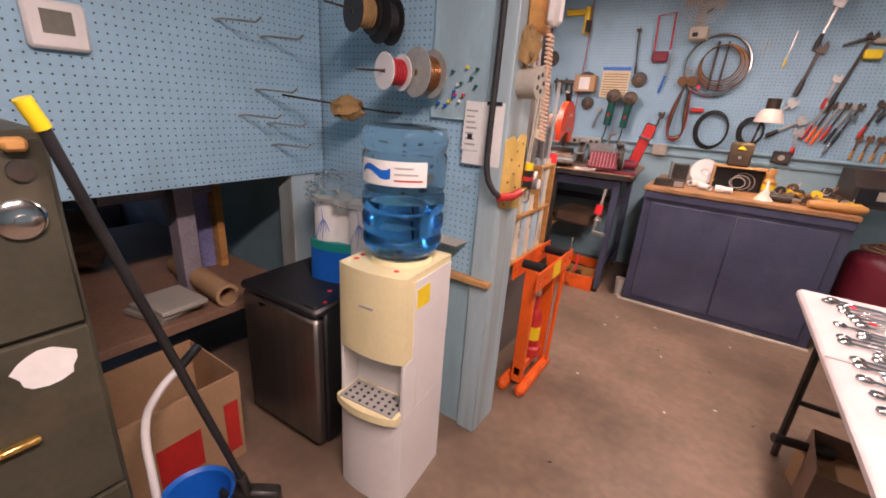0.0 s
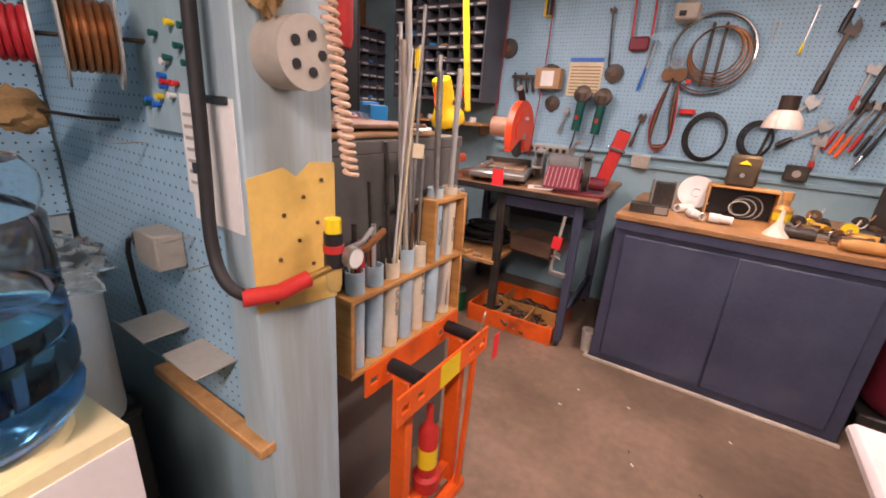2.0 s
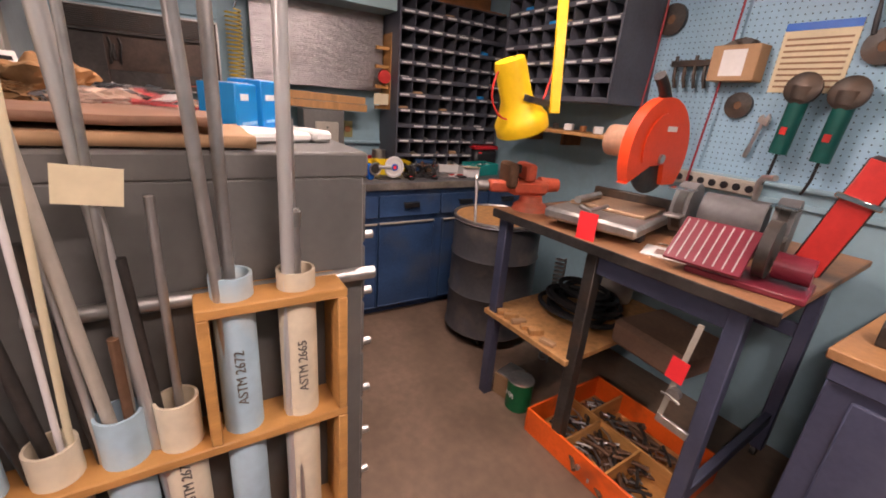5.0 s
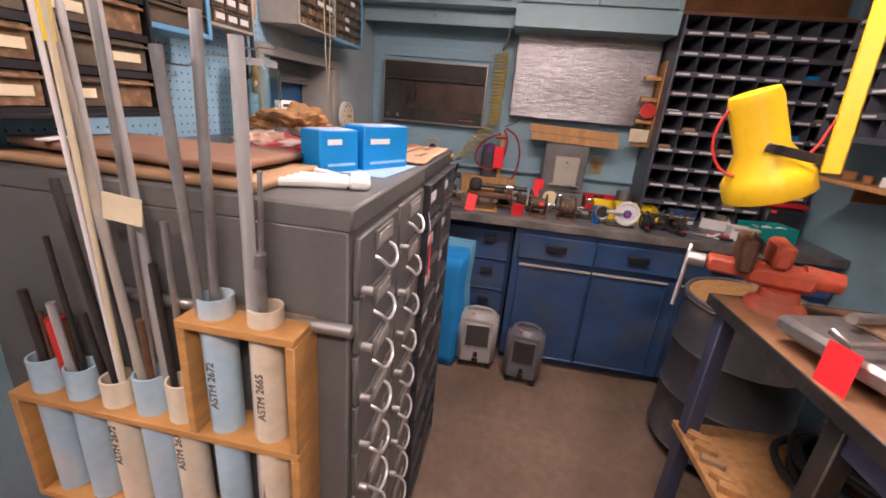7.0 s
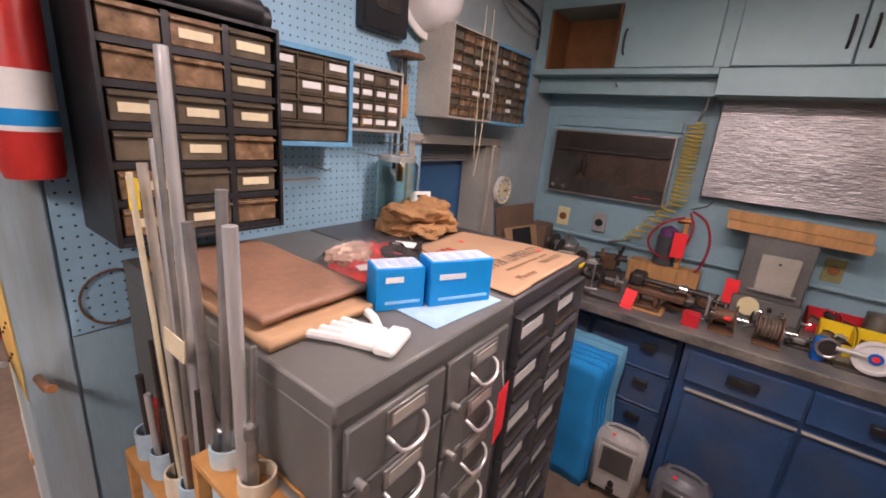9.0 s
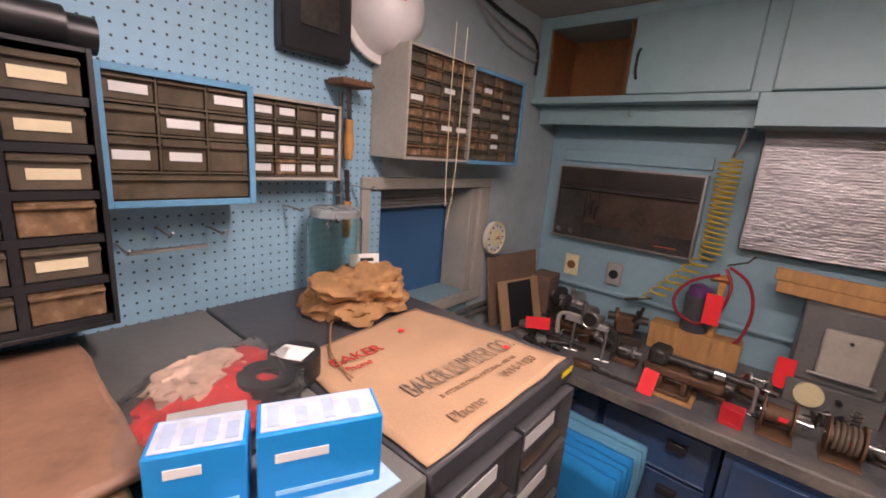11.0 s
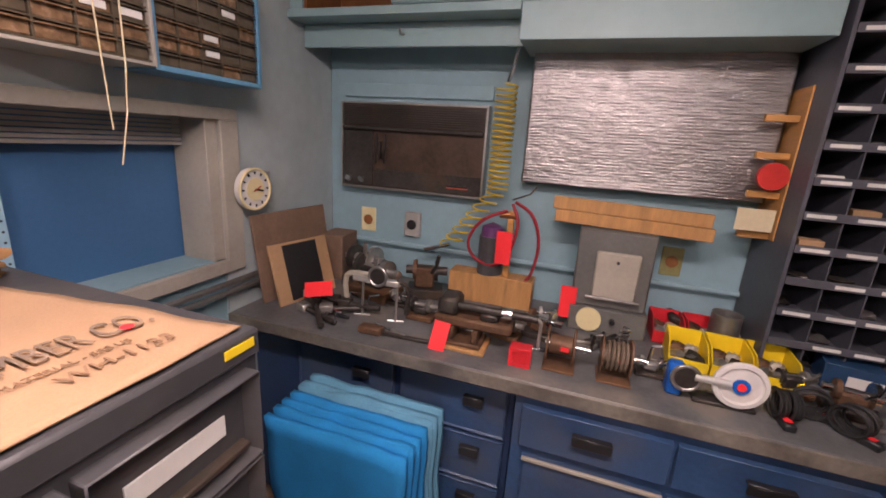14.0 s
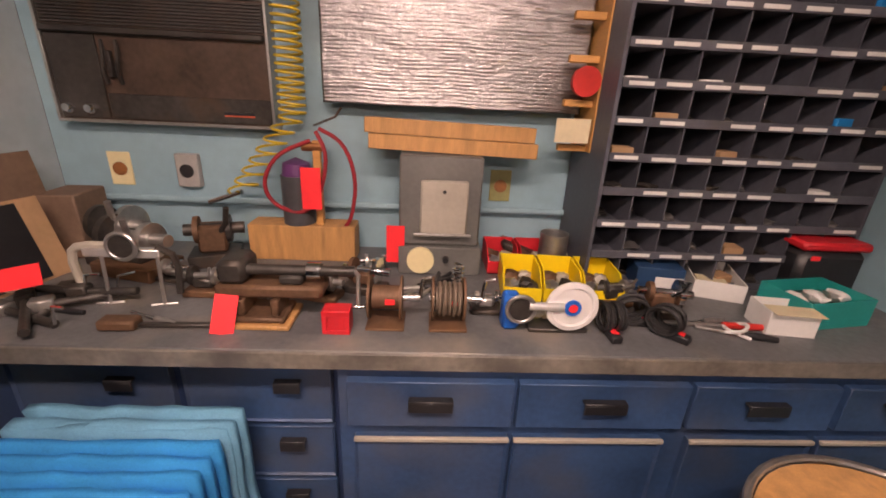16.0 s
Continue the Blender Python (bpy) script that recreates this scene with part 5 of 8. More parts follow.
part("needle", box(-0.012, 0.02, -0.0265, -0.0252, -0.0015, 0.0015, 0, m=pose(0, 0, 0, 0, -25, 0)), red_p, th)
part("bracket", box(0.05, 0.075, -0.012, 0.0235, -0.05, 0.05, 0.002), steel, th)
# ---- drawer bins on the partition ----


def drawer_bin(m, w, h, d, spec, frame_m, label, lab=0.55, seed=1, fill=0.3, bar=0.004, papers=None):
    """A wall bin of small clear drawers; spec: rows of (height share, columns)."""
    r = random.Random(seed)
    t = thing("drawer_bin", m, label, "drawer bin", "small-parts drawer bins")
    bm = recessed(0, w, 0, d, 0, h, 0.008, d - 0.004)
    rim = 0.014 if frame_m is steel_blue else 0.008
    for b in ((0, rim, -0.006, -0.0005, 0, h), (w - rim, w, -0.006, -0.0005, 0, h), (rim, w - rim, -0.006, -0.0005, 0, rim), (rim, w - rim, -0.006, -0.0005, h - rim, h)):
        part("frame", box(*b, 0.001), frame_m, t)
    inner = h - 0.02
    dm_ = smoke if bar < 0.01 else frame_m
    tot = sum(a for a, c in spec)
    z = 0.012
    for share_h, cols in spec:
        rh = inner * share_h / tot
        part("divider", box(0.009, w - 0.009, 0.001, d - 0.005, z - bar / 2, z + bar / 2, 0), dm_, t)
        cw = (w - 0.016) / cols
        for c in range(1, cols):
            part("divider", box(0.008 + c * cw - bar / 2, 0.008 + c * cw + bar / 2, 0.002, d - 0.005, z + bar / 2, z + rh - bar / 2, 0), dm_, t)
        for c in range(cols):
            x0, x1 = 0.008 + c * cw + bar / 2 + 0.001, 0.008 + (c + 1) * cw - bar / 2 - 0.001
            u = r.random()
            dm = smoke_amber if u < fill else smoke
            b2 = box(x0, x1, 0.006, d - 0.01, z + bar / 2 + 0.001, z + rh - bar / 2 - 0.002, 0.002)
            box(x0, x1, -0.004, 0.006, z + rh * 0.72, z + rh * 0.8, 0.001, b2)
            dr = part("drawer", b2, dm, t)
            if r.random() < lab:
                xm, lw = (x0 + x1) / 2 + r.uniform(-0.003, 0.003), min(0.09, (x1 - x0) * 0.36) if papers is None else (x1 - x0) * papers
                zc = z + rh * 0.45
                part("label_card", box(xm - lw, xm + lw, 0.003, 0.0055, zc - min(0.009, rh * 0.2), zc + min(0.009, rh * 0.2), 0), paper if papers is None else manila, dr)
        z += rh
    part("case", bm, frame_m, t)
    return t


P180 = lambda x, y, z: pose(x, y, z, 0, 0, 180)
drawer_bin(P180(-0.81, 1.80, 1.43), 0.365, 0.475, 0.215, [(1, 3)] * 6, black, "large black drawer bin with cream labels", 0.75, 3, 0.45, 0.014, 0.33)
bin_b = drawer_bin(P180(-1.185, 1.72, 1.632), 0.29, 0.268, 0.135, [(0.8, 1), (1, 3), (0.8, 3), (0.8, 3)], steel_blue, "blue framed drawer bin with brown drawers", 0.6, 6, 0.1)
drawer_bin(P180(-1.482, 1.68, 1.683), 0.265, 0.208, 0.095, [(1, 4)] * 4, putty, "small grey drawer bin with white labels", 0.95, 2, 0.1)
drawer_bin(P180(-1.935, 1.75, 1.757), 0.335, 0.345, 0.165, [(1, 4)] * 8, putty, "grey steel drawer bin with amber drawers", 0.12, 8, 0.5)
drawer_bin(P180(-2.275, 1.735, 1.753), 0.375, 0.35, 0.15, [(1, 5)] * 8, steel_blue, "blue framed drawer bin with red and clear drawers", 0.1, 11, 0.35)
for k in range(2):
    solid("hanging_string", tube([(0, 0, 2.2), (0.004, 0.0, 1.95), (0.0 + 0.012 * k, 0.005, 1.68), (0.05 * k, 0.01, 1.60 - 0.08 * k)], 0.0018, 6, smooth=1), manila, pose(-2.13 - 0.06 * k, 1.765, 0), "white string hanging in front of the drawer bin", "string", "strings")
for k in range(2):
    solid("pipe_offcut", lathe([(0.02, 0), (0.032, 0), (0.032, 0.2), (0.02, 0.2), (0.02, 0)], 20, m=pose(0, 0, 0.033, 90, 0, 0)), black, pose(-0.95 - 0.05 * k, 1.78 - 0.07 * k, 1.906, 0, 0, -82 - 6 * k), "short black pipe on top of the drawer bin", "pipe", "black pipes")
solid("carton", box(0, 0.11, 0, 0.13, 0, 0.1, 0.003), card, pose(-0.93, 1.66, 1.906), "small cardboard carton on the drawer bin", "box")
tv = thing("black_box", P180(-1.60, 1.63, 2.02), "black plastic instrument box hanging on the pegboard", "box")
part("body", box(0, 0.22, 0, 0.05, 0, 0.35, 0.008), black, tv)
part("panel", box(0.05, 0.17, -0.003, 0, 0.07, 0.3, 0.002), iron, tv)
hat = thing("hard_hat", pose(-1.94, 1.60, 2.19, -80, 0, 0), "white hard hat hanging on the pegboard", "hard hat")
part("shell", lathe([(0.125, 0), (0.122, 0.05), (0.105, 0.10), (0.07, 0.135), (0, 0.148)], 28), white_p, hat)
part("brim", lathe([(0.12, 0), (0.15, -0.006), (0.148, 0.0), (0.12, 0.006)], 28), white_p, hat)
part("red_dot", cyl(0.014, 0.002, (0.03, 0.0, 0.148), seg=12), red_tag, hat)
hm = thing("hanging_tools", P180(-1.805, SY, 0), "wood handled chisels and a hammer hanging on hooks", "tools")
part("bracket", tube([(-0.05, -0.01, 1.965), (0.0, -0.07, 1.97), (0.07, -0.09, 1.965)], 0.005), iron, hm)
part("head", box(-0.05, 0.06, -0.10, -0.02, 1.955, 1.975, 0.004), rust, hm)
for k, z in enumerate((1.80, 1.55)):
    part("handle", lathe([(0, 0), (0.013, 0.004), (0.017, 0.05), (0.012, 0.10), (0.014, 0.12), (0, 0.125)], 14, m=Matrix.Translation((0.01, -0.05, z - 0.06))), wood, hm)
    part("blade", tube([(0.01, -0.05, z + 0.06), (0.005, -0.05, z + 0.16)], 0.008), iron, hm)
part("rod", tube([(-0.02, -0.04, 1.54), (-0.015, -0.04, 1.94)], 0.007), iron, hm)
hook_me = to_mesh("peg_hook", tube([(0, 0, 0), (0, -0.02, 0.004), (0, -0.11, 0.0), (0, -0.125, 0.012)], 0.0028, 6), steel)


def peg_hook(m, group="peg hooks", s=1.0):
    ob = new("peg_hook", hook_me)
    ob.matrix_basis = m @ Matrix.Scale(s, 4)
    return tagged(ob, "bent steel wire hook in the pegboard", "hook", group)


for x, z in ((-1.30, 1.56), (-1.22, 1.53), (-1.41, 1.555), (-1.62, 1.60), (-1.86, 1.655), (-1.74, 1.64)):
    peg_hook(pose(x, SY, z, 0, 0, 180))
solid("metal_strip", box(0, 0.16, -0.1, -0.08, 0, 0.006, 0.001), steel, P180(-1.22, SY, 1.525), "thin steel strip lying on two hooks", "strip")
# ---- on top of the file cabinets ----
CT = 1.351
gb = [thing("glove_box", pose(-1.095, 2.24, CT, 0, 0, 152), "bright blue carton of disposable gloves", "box", "blue cartons"), thing("glove_box", pose(-1.193, 2.30, CT, 0, 0, 153), "bright blue carton of disposable gloves with a barcode", "box", "blue cartons")]
for k, t in enumerate(gb):
    L = 0.105 if k == 0 else 0.15
    part("body", box(0, L, 0.0, 0.068, 0, 0.09 if k == 0 else 0.1, 0.002), sky_blue, t)
    part("top_print", box(0.005, L - 0.005, 0.005, 0.063, 0.0905 if k == 0 else 0.1005, 0.0915 if k == 0 else 0.1015, 0), mat("pale_blue_card_print", (0.50, 0.56, 0.66), 0.55, var=0.2, scale=30), t)
    for q in range(4):
        part("text_bar", box(0.012 + 0.022 * q * L / 0.1, 0.026 + 0.022 * q * L / 0.1, 0.012, 0.056 - 0.012 * (q % 2), 0.0917 if k == 0 else 0.1017, 0.0925 if k == 0 else 0.1025, 0), mat("soft_blue_ink", (0.38, 0.47, 0.63), 0.6), t)
    part("label", box(0.02, L * 0.55, -0.0012, 0, 0.06, 0.072, 0), paper, t)
    part("print_band", box(0.02, L - 0.01, -0.0012, 0, 0.014, 0.02, 0), mat("pale_blue_print", (0.3, 0.6, 0.85), 0.5), t)
solid("plastic_sheet", box(0, 0.22, 0, 0.17, 0, 0.002, 0), mat("pale_blue_film", (0.35, 0.5, 0.65), 0.3), pose(-1.36, 2.22, CT, 0, 0, -5), "pale blue plastic film under the cartons", "film")


def sheet(name, pts, z, thick, m_, label, cat, wav=0.006, seed=0, n=26):
    """A limp sheet over a flat top: bilinear between four corners, gently rumpled."""
    bm = bmesh.new()
    a, b, c, d = [Vector((*p, 0)) for p in pts]
    g = []
    for j in range(n + 1):
        r_ = []
        for i in range(n + 1):
            p = a.lerp(b, i / n).lerp(d.lerp(c, i / n), j / n)
            e = Vector((p.x * 9 + seed, p.y * 9, 0))
            p += Vector((noise.noise(e * 1.2), noise.noise(e * 1.2 + Vector((9, 9, 9))), 0)) * 0.006
            r_.append(bm.verts.new((p.x, p.y, z + thick + wav * (0.5 + 0.5 * noise.noise(e)))))
        g.append(r_)
    for j in range(n):
        for i in range(n):
            bm.faces.new((g[j][i], g[j][i + 1], g[j + 1][i + 1], g[j + 1][i]))
    ob = solid(name, bm, m_, pose(0, 0, 0), label, cat)
    md = ob.modifiers.new("thickness", "SOLIDIFY")
    md.thickness = thick
    return ob


ap = sheet("canvas_apron", [(-1.40, 2.005), (-1.385, 2.40), (-1.855, 2.395), (-1.80, 1.97)], CT, 0.003, canvas, "tan canvas nail apron printed by a lumber yard", "apron", 0.007, 1)
AZ = CT + 0.0115
words("BAKER LUMBER CO.", 0.046, ink_apron, ap, pose(-1.65, 2.262, AZ, 0, 0, 180 - 2) @ Matrix.Diagonal((0.80, 1.45, 1, 1)))
words("IF IT'S BUILDING MATERIAL - SEE US", 0.015, ink_brown, ap, pose(-1.64, 2.312, AZ, 0, 0, 180 - 2))
words("Phone", 0.035, ink_brown, ap, pose(-1.53, 2.362, AZ, 0, 0, 180 - 2))
words("WH-1133", 0.03, ink_brown, ap, pose(-1.73, 2.345, AZ, 0, 0, 180 - 2))
words("BAKER", 0.042, ink_red, ap, pose(-1.505, 2.09, AZ, 0, 0, 180 - 2))
words("Phone", 0.026, ink_red, ap, pose(-1.48, 2.125, AZ, 0, 0, 180 - 2))
for x, y in ((-1.66, 2.06), (-1.78, 2.28)):
    solid("red_sticker", cyl(0.008, 0.001, seg=12), red_tag, pose(x, y, AZ), "small red price sticker on the apron", "sticker", "red stickers")
sheet("leather_pouch", [(-0.90, 1.72), (-0.88, 2.20), (-1.12, 2.19), (-1.12, 1.76)], CT + 0.024, 0.012, leather, "flat brown leather tool pouch on the cabinet", "pouch", 0.008, 4)
sheet("leather_offcut", [(-0.875, 1.70), (-0.868, 2.24), (-1.09, 2.235), (-1.12, 1.72)], CT, 0.016, card, "folded tan leather under the pouch", "leather", 0.005, 7)
bgm = blob(0.135, 3, (1.12, 0.9, 0.50), 0.42, 2.1, 5)
for v in bgm.verts:
    q_ = v.co.copy()
    fold = 1 - abs(noise.noise(Vector((q_.x * 26, q_.y * 26, q_.z * 14)))) * 2
    v.co += q_.normalized() * 0.0075 * fold
    v.co.z += 0.003 * math.sin(7 * math.atan2(q_.y, q_.x) + 30 * q_.z) * min(1, q_.xy.length / 0.08)
for v in bgm.verts:
    v.co.z = max(v.co.z, -0.035) + 0.036
solid("suede_bag", bgm, suede, pose(-1.70, 1.84, CT, 0, 0, 20), "crumpled tan suede drawstring bag", "bag")
sb = bpy.data.objects["suede_bag"]
SBI = sb.matrix_basis.inverted()
part("drawstring", tube([(-1.60, 1.88, CT + 0.012), (-1.55, 1.93, CT + 0.012), (-1.50, 2.0, CT + 0.016), (-1.46, 2.06, CT + 0.016), (-1.44, 2.16, CT + 0.016)], 0.002, 8, smooth=2), suede, sb).matrix_basis = SBI
part("strap", box(0, 0.10, 0, 0.03, 0, 0.006, 0.002), suede, sb).matrix_basis = SBI @ pose(-1.55, 1.885, CT + 0.002, 0, 0, 190)
jr = thing("glass_jar", pose(-1.72, 1.70, CT), "large clear jar with a cloudy lid", "jar")
part("glass_body", lathe([(0, 0), (0.075, 0), (0.08, 0.02), (0.08, 0.22), (0.07, 0.235), (0.066, 0.235), (0.076, 0.215), (0.076, 0.02), (0, 0.006)], 32), glass, jr)
part("lid", lathe([(0, 0.255), (0.068, 0.255), (0.072, 0.25), (0.072, 0.232), (0.0, 0.232)], 32), mat("cloudy_clear_plastic", (0.55, 0.58, 0.58), 0.3, trans=0.6, ior=1.2, var=0.05), jr)
cd = thing("price_card", pose(-1.735, 1.85, CT + 0.001, -8, 0, 155), "white printed card behind the bag", "card")
part("card", box(-0.045, 0.045, 0.06, 0.062, 0, 0.135, 0), paper, cd)
part("print_band", box(-0.012, 0.028, 0.0585, 0.06, 0.112, 0.122, 0), black, cd)
zb = blob(0.12, 8, (1.15, 0.75, 0.22), 0.35, 2.2, 4)
for v in zb.verts:
    v.co.z = max(v.co.z, -0.02) + 0.021
zip_ = thing("plastic_bag", pose(-1.24, 2.07, CT, 0, 0, 40), "clear plastic bag holding a red and white rag", "bag")
part("rag", zb, red_p, zip_)
z2 = blob(0.07, 5, (1.2, 0.8, 0.35), 0.4, 3, 4)
part("white_rag", z2, mat("pale_cloth", (0.7, 0.5, 0.38), 0.9, var=0.3), zip_).location = (-0.02, -0.05, 0.035)
film_ = blob(0.15, 9, (1.15, 0.85, 0.34), 0.25, 3, 4)
for v in film_.verts:
    v.co.z = max(v.co.z, -0.02) + 0.021
part("film", film_, clear_wrap, zip_)
wr = thing("white_print", pose(-1.20, 2.14, CT + 0.045, 0, 0, 160), "white lettering card on the plastic bag", "card")
part("card", box(-0.05, 0.05, -0.015, 0.015, 0, 0.002, 0), paper, wr)
ts = thing("tape_rolls", pose(-1.38, 2.06, CT, 0, 0, 30), "shrink-wrapped black tape rolls with a label", "tape")
for k in range(2):
    part("roll", lathe([(0.02, 0), (0.048, 0), (0.048, 0.05), (0.02, 0.05), (0.02, 0)], 24, m=Matrix.Translation((0.0 + 0.085 * k, 0.0, 0))), black, ts)
part("label", box(-0.02, 0.03, -0.03, 0.03, 0.0505, 0.052, 0), paper, ts)
gl = bmesh.new()
box(-0.035, 0.035, -0.05, 0.02, 0, 0.016, 0.006, gl)
box(-0.042, 0.042, -0.09, -0.05, 0, 0.02, 0.008, gl)
for k in range(4):
    tube([(-0.028 + 0.019 * k, 0.015, 0.009), (-0.034 + 0.024 * k, 0.085 - 0.008 * abs(k - 1.5), 0.009)], 0.0085, 8, into=gl)
tube([(0.03, -0.03, 0.009), (0.07, 0.0, 0.009), (0.085, 0.02, 0.009)], 0.009, 8, into=gl)
solid("work_glove", gl, paper, pose(-1.0, 2.29, CT, 0, 0, 200), "white cotton work glove lying on the cabinet", "glove")
solid("paper_scrap", box(0, 0.06, 0, 0.02, 0, 0.003, 0), paper, pose(-0.93, 1.80, CT + 0.05, 0, 0, 20), "white paper strip on the pouch", "paper").location.z = CT + 0.045

# ---- floor things in the west aisle ----
def fan_heater(x, y, rz, w, h, m_, label):
    t = thing("fan_heater", pose(x, y, 0, 0, 0, rz), label, "heater", "fan heaters")
    part("body", box(0, w, 0, 0.13, 0.02, h, 0.03), m_, t)
    part("grille_frame", box(0.04, w - 0.04, -0.006, 0.004, h * 0.42, h * 0.85, 0.006), m_, t)
    bar = to_mesh("grille_bar", box(0.05, w - 0.05, -0.009, -0.006, 0, 0.005, 0), iron)
    for k in range(14):
        share("grille_bar", bar, t, pose(0, 0, h * 0.45 + k * h * 0.027))
    part("knob", cyl(0.014, 0.016, (w * 0.5, -0.016, h * 0.28), "y", seg=14), black, t)
    part("socket", box(w * 0.42, w * 0.58, -0.004, 0.002, h * 0.12, h * 0.2, 0.002), black, t)
    part("carry_handle", tube([(0.04, 0.07, h - 0.005), (0.06, 0.07, h + 0.025), (w - 0.06, 0.07, h + 0.025), (w - 0.04, 0.07, h - 0.005)], 0.008, smooth=1), m_, t)
    part("red_dot", cyl(0.009, 0.002, (w * 0.35, 0.02, h), seg=10), red_tag, t)
    for a in (0.02, w - 0.05):
        part("foot", box(a, a + 0.03, 0.01, 0.12, 0, 0.022, 0.003), black, t)
    return t


fan_heater(-2.44, 2.45, 92, 0.235, 0.36, mat("grimy_white_enamel", (0.40, 0.38, 0.35), 0.4, var=0.2, dirt=(0.22, 0.2, 0.18), dirt_amount=0.5), "white metal milk-house heater on the floor")
fan_heater(-2.37, 2.735, 84, 0.215, 0.345, mat("dark_grey_enamel", (0.13, 0.13, 0.14), 0.35), "dark grey milk-house heater on the floor")
for k in range(7):
    bm = bmesh.new()
    n = 12
    g = []
    for j in range(n + 1):
        g.append([bm.verts.new((0.50 * i / n - 0.006 * math.sin(j), 0.008 * noise.noise(Vector((i * 0.5, j * 0.5, k))), (0.785 - 0.010 * k + 0.012 * noise.noise(Vector((i * 0.4, k, 0)))) * j / n)) for i in range(n + 1)])
    for j in range(n):
        for i in range(n):
            bm.faces.new((g[j][i], g[j][i + 1], g[j + 1][i + 1], g[j + 1][i]))
    ob = solid("filter_pad", bm, filter_pale if k < 3 else filter_blue, pose(-2.63 + 0.034 * k, 1.985 - 0.008 * k, 0.0, 5, 0, 90), "floppy blue fibre filter pad leaning in a stack", "filter", "stack of filter pads")
    md = ob.modifiers.new("thickness", "SOLIDIFY")
    md.thickness = 0.022
cylt = thing("gas_cylinder", pose(-2.20, 1.93, 0), "tall grey gas cylinder with a red valve on the floor", "gas cylinder")
part("body", lathe([(0, 0), (0.07, 0), (0.075, 0.02), (0.075, 0.70), (0.068, 0.75), (0.045, 0.785), (0.02, 0.80), (0, 0.80)], 24), grey_p, cylt)
part("neck", cyl(0.016, 0.04, (0, 0, 0.80), seg=12), iron, cylt)
part("valve", cyl(0.026, 0.03, (0, 0, 0.84), seg=14), red_p, cylt)
part("red_dot", cyl(0.012, 0.002, (0.05, 0.055, 0.70), "x", seg=10), red_tag, cylt)
drum = thing("steel_drum", pose(-2.13, 3.77, 0) @ Matrix.Diagonal((1.06, 1.06, 1.08, 1)), "grey steel drum with a plywood lid on casters", "drum")
part("body", lathe([(0, 0.06), (0.255, 0.06), (0.262, 0.07), (0.255, 0.08), (0.255, 0.30), (0.262, 0.31), (0.255, 0.32), (0.255, 0.52), (0.262, 0.53), (0.255, 0.54), (0.255, 0.72), (0.264, 0.73), (0.255, 0.74), (0.245, 0.73), (0, 0.725)], 40),
     mat("grey_drum_paint", (0.085, 0.085, 0.09), 0.4, 0.3, var=0.25, dirt=(0.2, 0.17, 0.15), dirt_amount=0.3), drum)
part("lid", cyl(0.244, 0.016, (0, 0, 0.727), seg=40), wood_h, drum)
part("rim", ring(0.255, (0, 0, 0.745), "z", 0.008, 40), steel, drum)
for k in range(4):
    a = radians(45 + 90 * k)
    part("caster", cyl(0.026, 0.02, (0.2 * math.cos(a) - 0.01, 0.2 * math.sin(a), 0.028), "x", seg=14), iron, drum)
    part("fork", box(0.2 * math.cos(a) - 0.014, 0.2 * math.cos(a) + 0.014, 0.2 * math.sin(a) - 0.012, 0.2 * math.sin(a) + 0.012, 0.05, 0.065, 0.002), steel, drum)
solid("flex_hose", tube([(0.0 + 0.028 * math.cos(0.9 * i) , 0.028 * math.sin(0.9 * i), 0.0035 * i) for i in range(190)], 0.006, 5), grey_p, pose(-1.66, 3.86, 0.02), "grey ribbed vacuum hose beside the drum", "hose")
solid("white_jug", lathe([(0, 0), (0.08, 0), (0.085, 0.02), (0.08, 0.18), (0.04, 0.24), (0.03, 0.27), (0, 0.27)], 22), mat("dingy_white", (0.45, 0.42, 0.37), 0.5), pose(-1.45, 4.1, 0.486), "dingy white plastic jug under the table", "jug")
# ---- under the steel table ----
TL = TB @ pose(0.26, 0.42, 0.486)
hos = thing("hose_pile", TL, "pile of coiled black rubber hose on the lower shelf", "hose")
for k in range(9):
    part("loop", ring(0.19 - 0.008 * k, (0.02 * math.sin(k * 2.1), 0.05 * math.cos(k * 1.7), 0.012 + 0.014 * k), "z", 0.012, 30, 0.75), rubber, hos)
rnd = random.Random(5)
for k in range(7):
    solid("wood_offcut", box(0, 0.07, 0, 0.03, 0, 0.02 + 0.004 * (k % 3), 0.003), wood_h if k % 3 else card, TB @ pose(0.03 + 0.055 * k, 0.02, 0.4855, 0, 0, rnd.uniform(10, 70)), "small wooden offcut on the lower shelf", "offcut", "wood offcuts")
ab = solid("roll_of_card", box(0, 0.34, 0, 0.32, 0, 0.12, 0.02), card_dark, TB @ pose(0.50, 0.32, 0.50, 0, 0, -8), "brown folded cardboard hanging under the table", "cardboard")
ab.location.z = 0.486
dt = thing("drawer_tray", pose(-1.285, 3.40, 0, 0, 0, 2), "orange wooden tray of loose drill bits and hardware", "tray")
part("floor_panel", box(0, 0.60, 0, 0.50, 0, 0.012, 0.001), wood, dt)
for b in ((0, 0.60, -0.012, 0), (0, 0.60, 0.50, 0.512), (-0.012, 0, -0.012, 0.512), (0.60, 0.612, -0.012, 0.512)):
    part("side", box(*b, 0, 0.125, 0.002), orange, dt)
for b in ((0.0, 0.60, 0.245, 0.255), (0.20, 0.21, 0, 0.245), (0.40, 0.41, 0, 0.245), (0.14, 0.15, 0.255, 0.5)):
    part("divider", box(*b, 0.012, 0.115, 0.001), wood, dt)
part("knob", cyl(0.012, 0.012, (0.3, -0.024, 0.06), "y", seg=14), steel, dt)
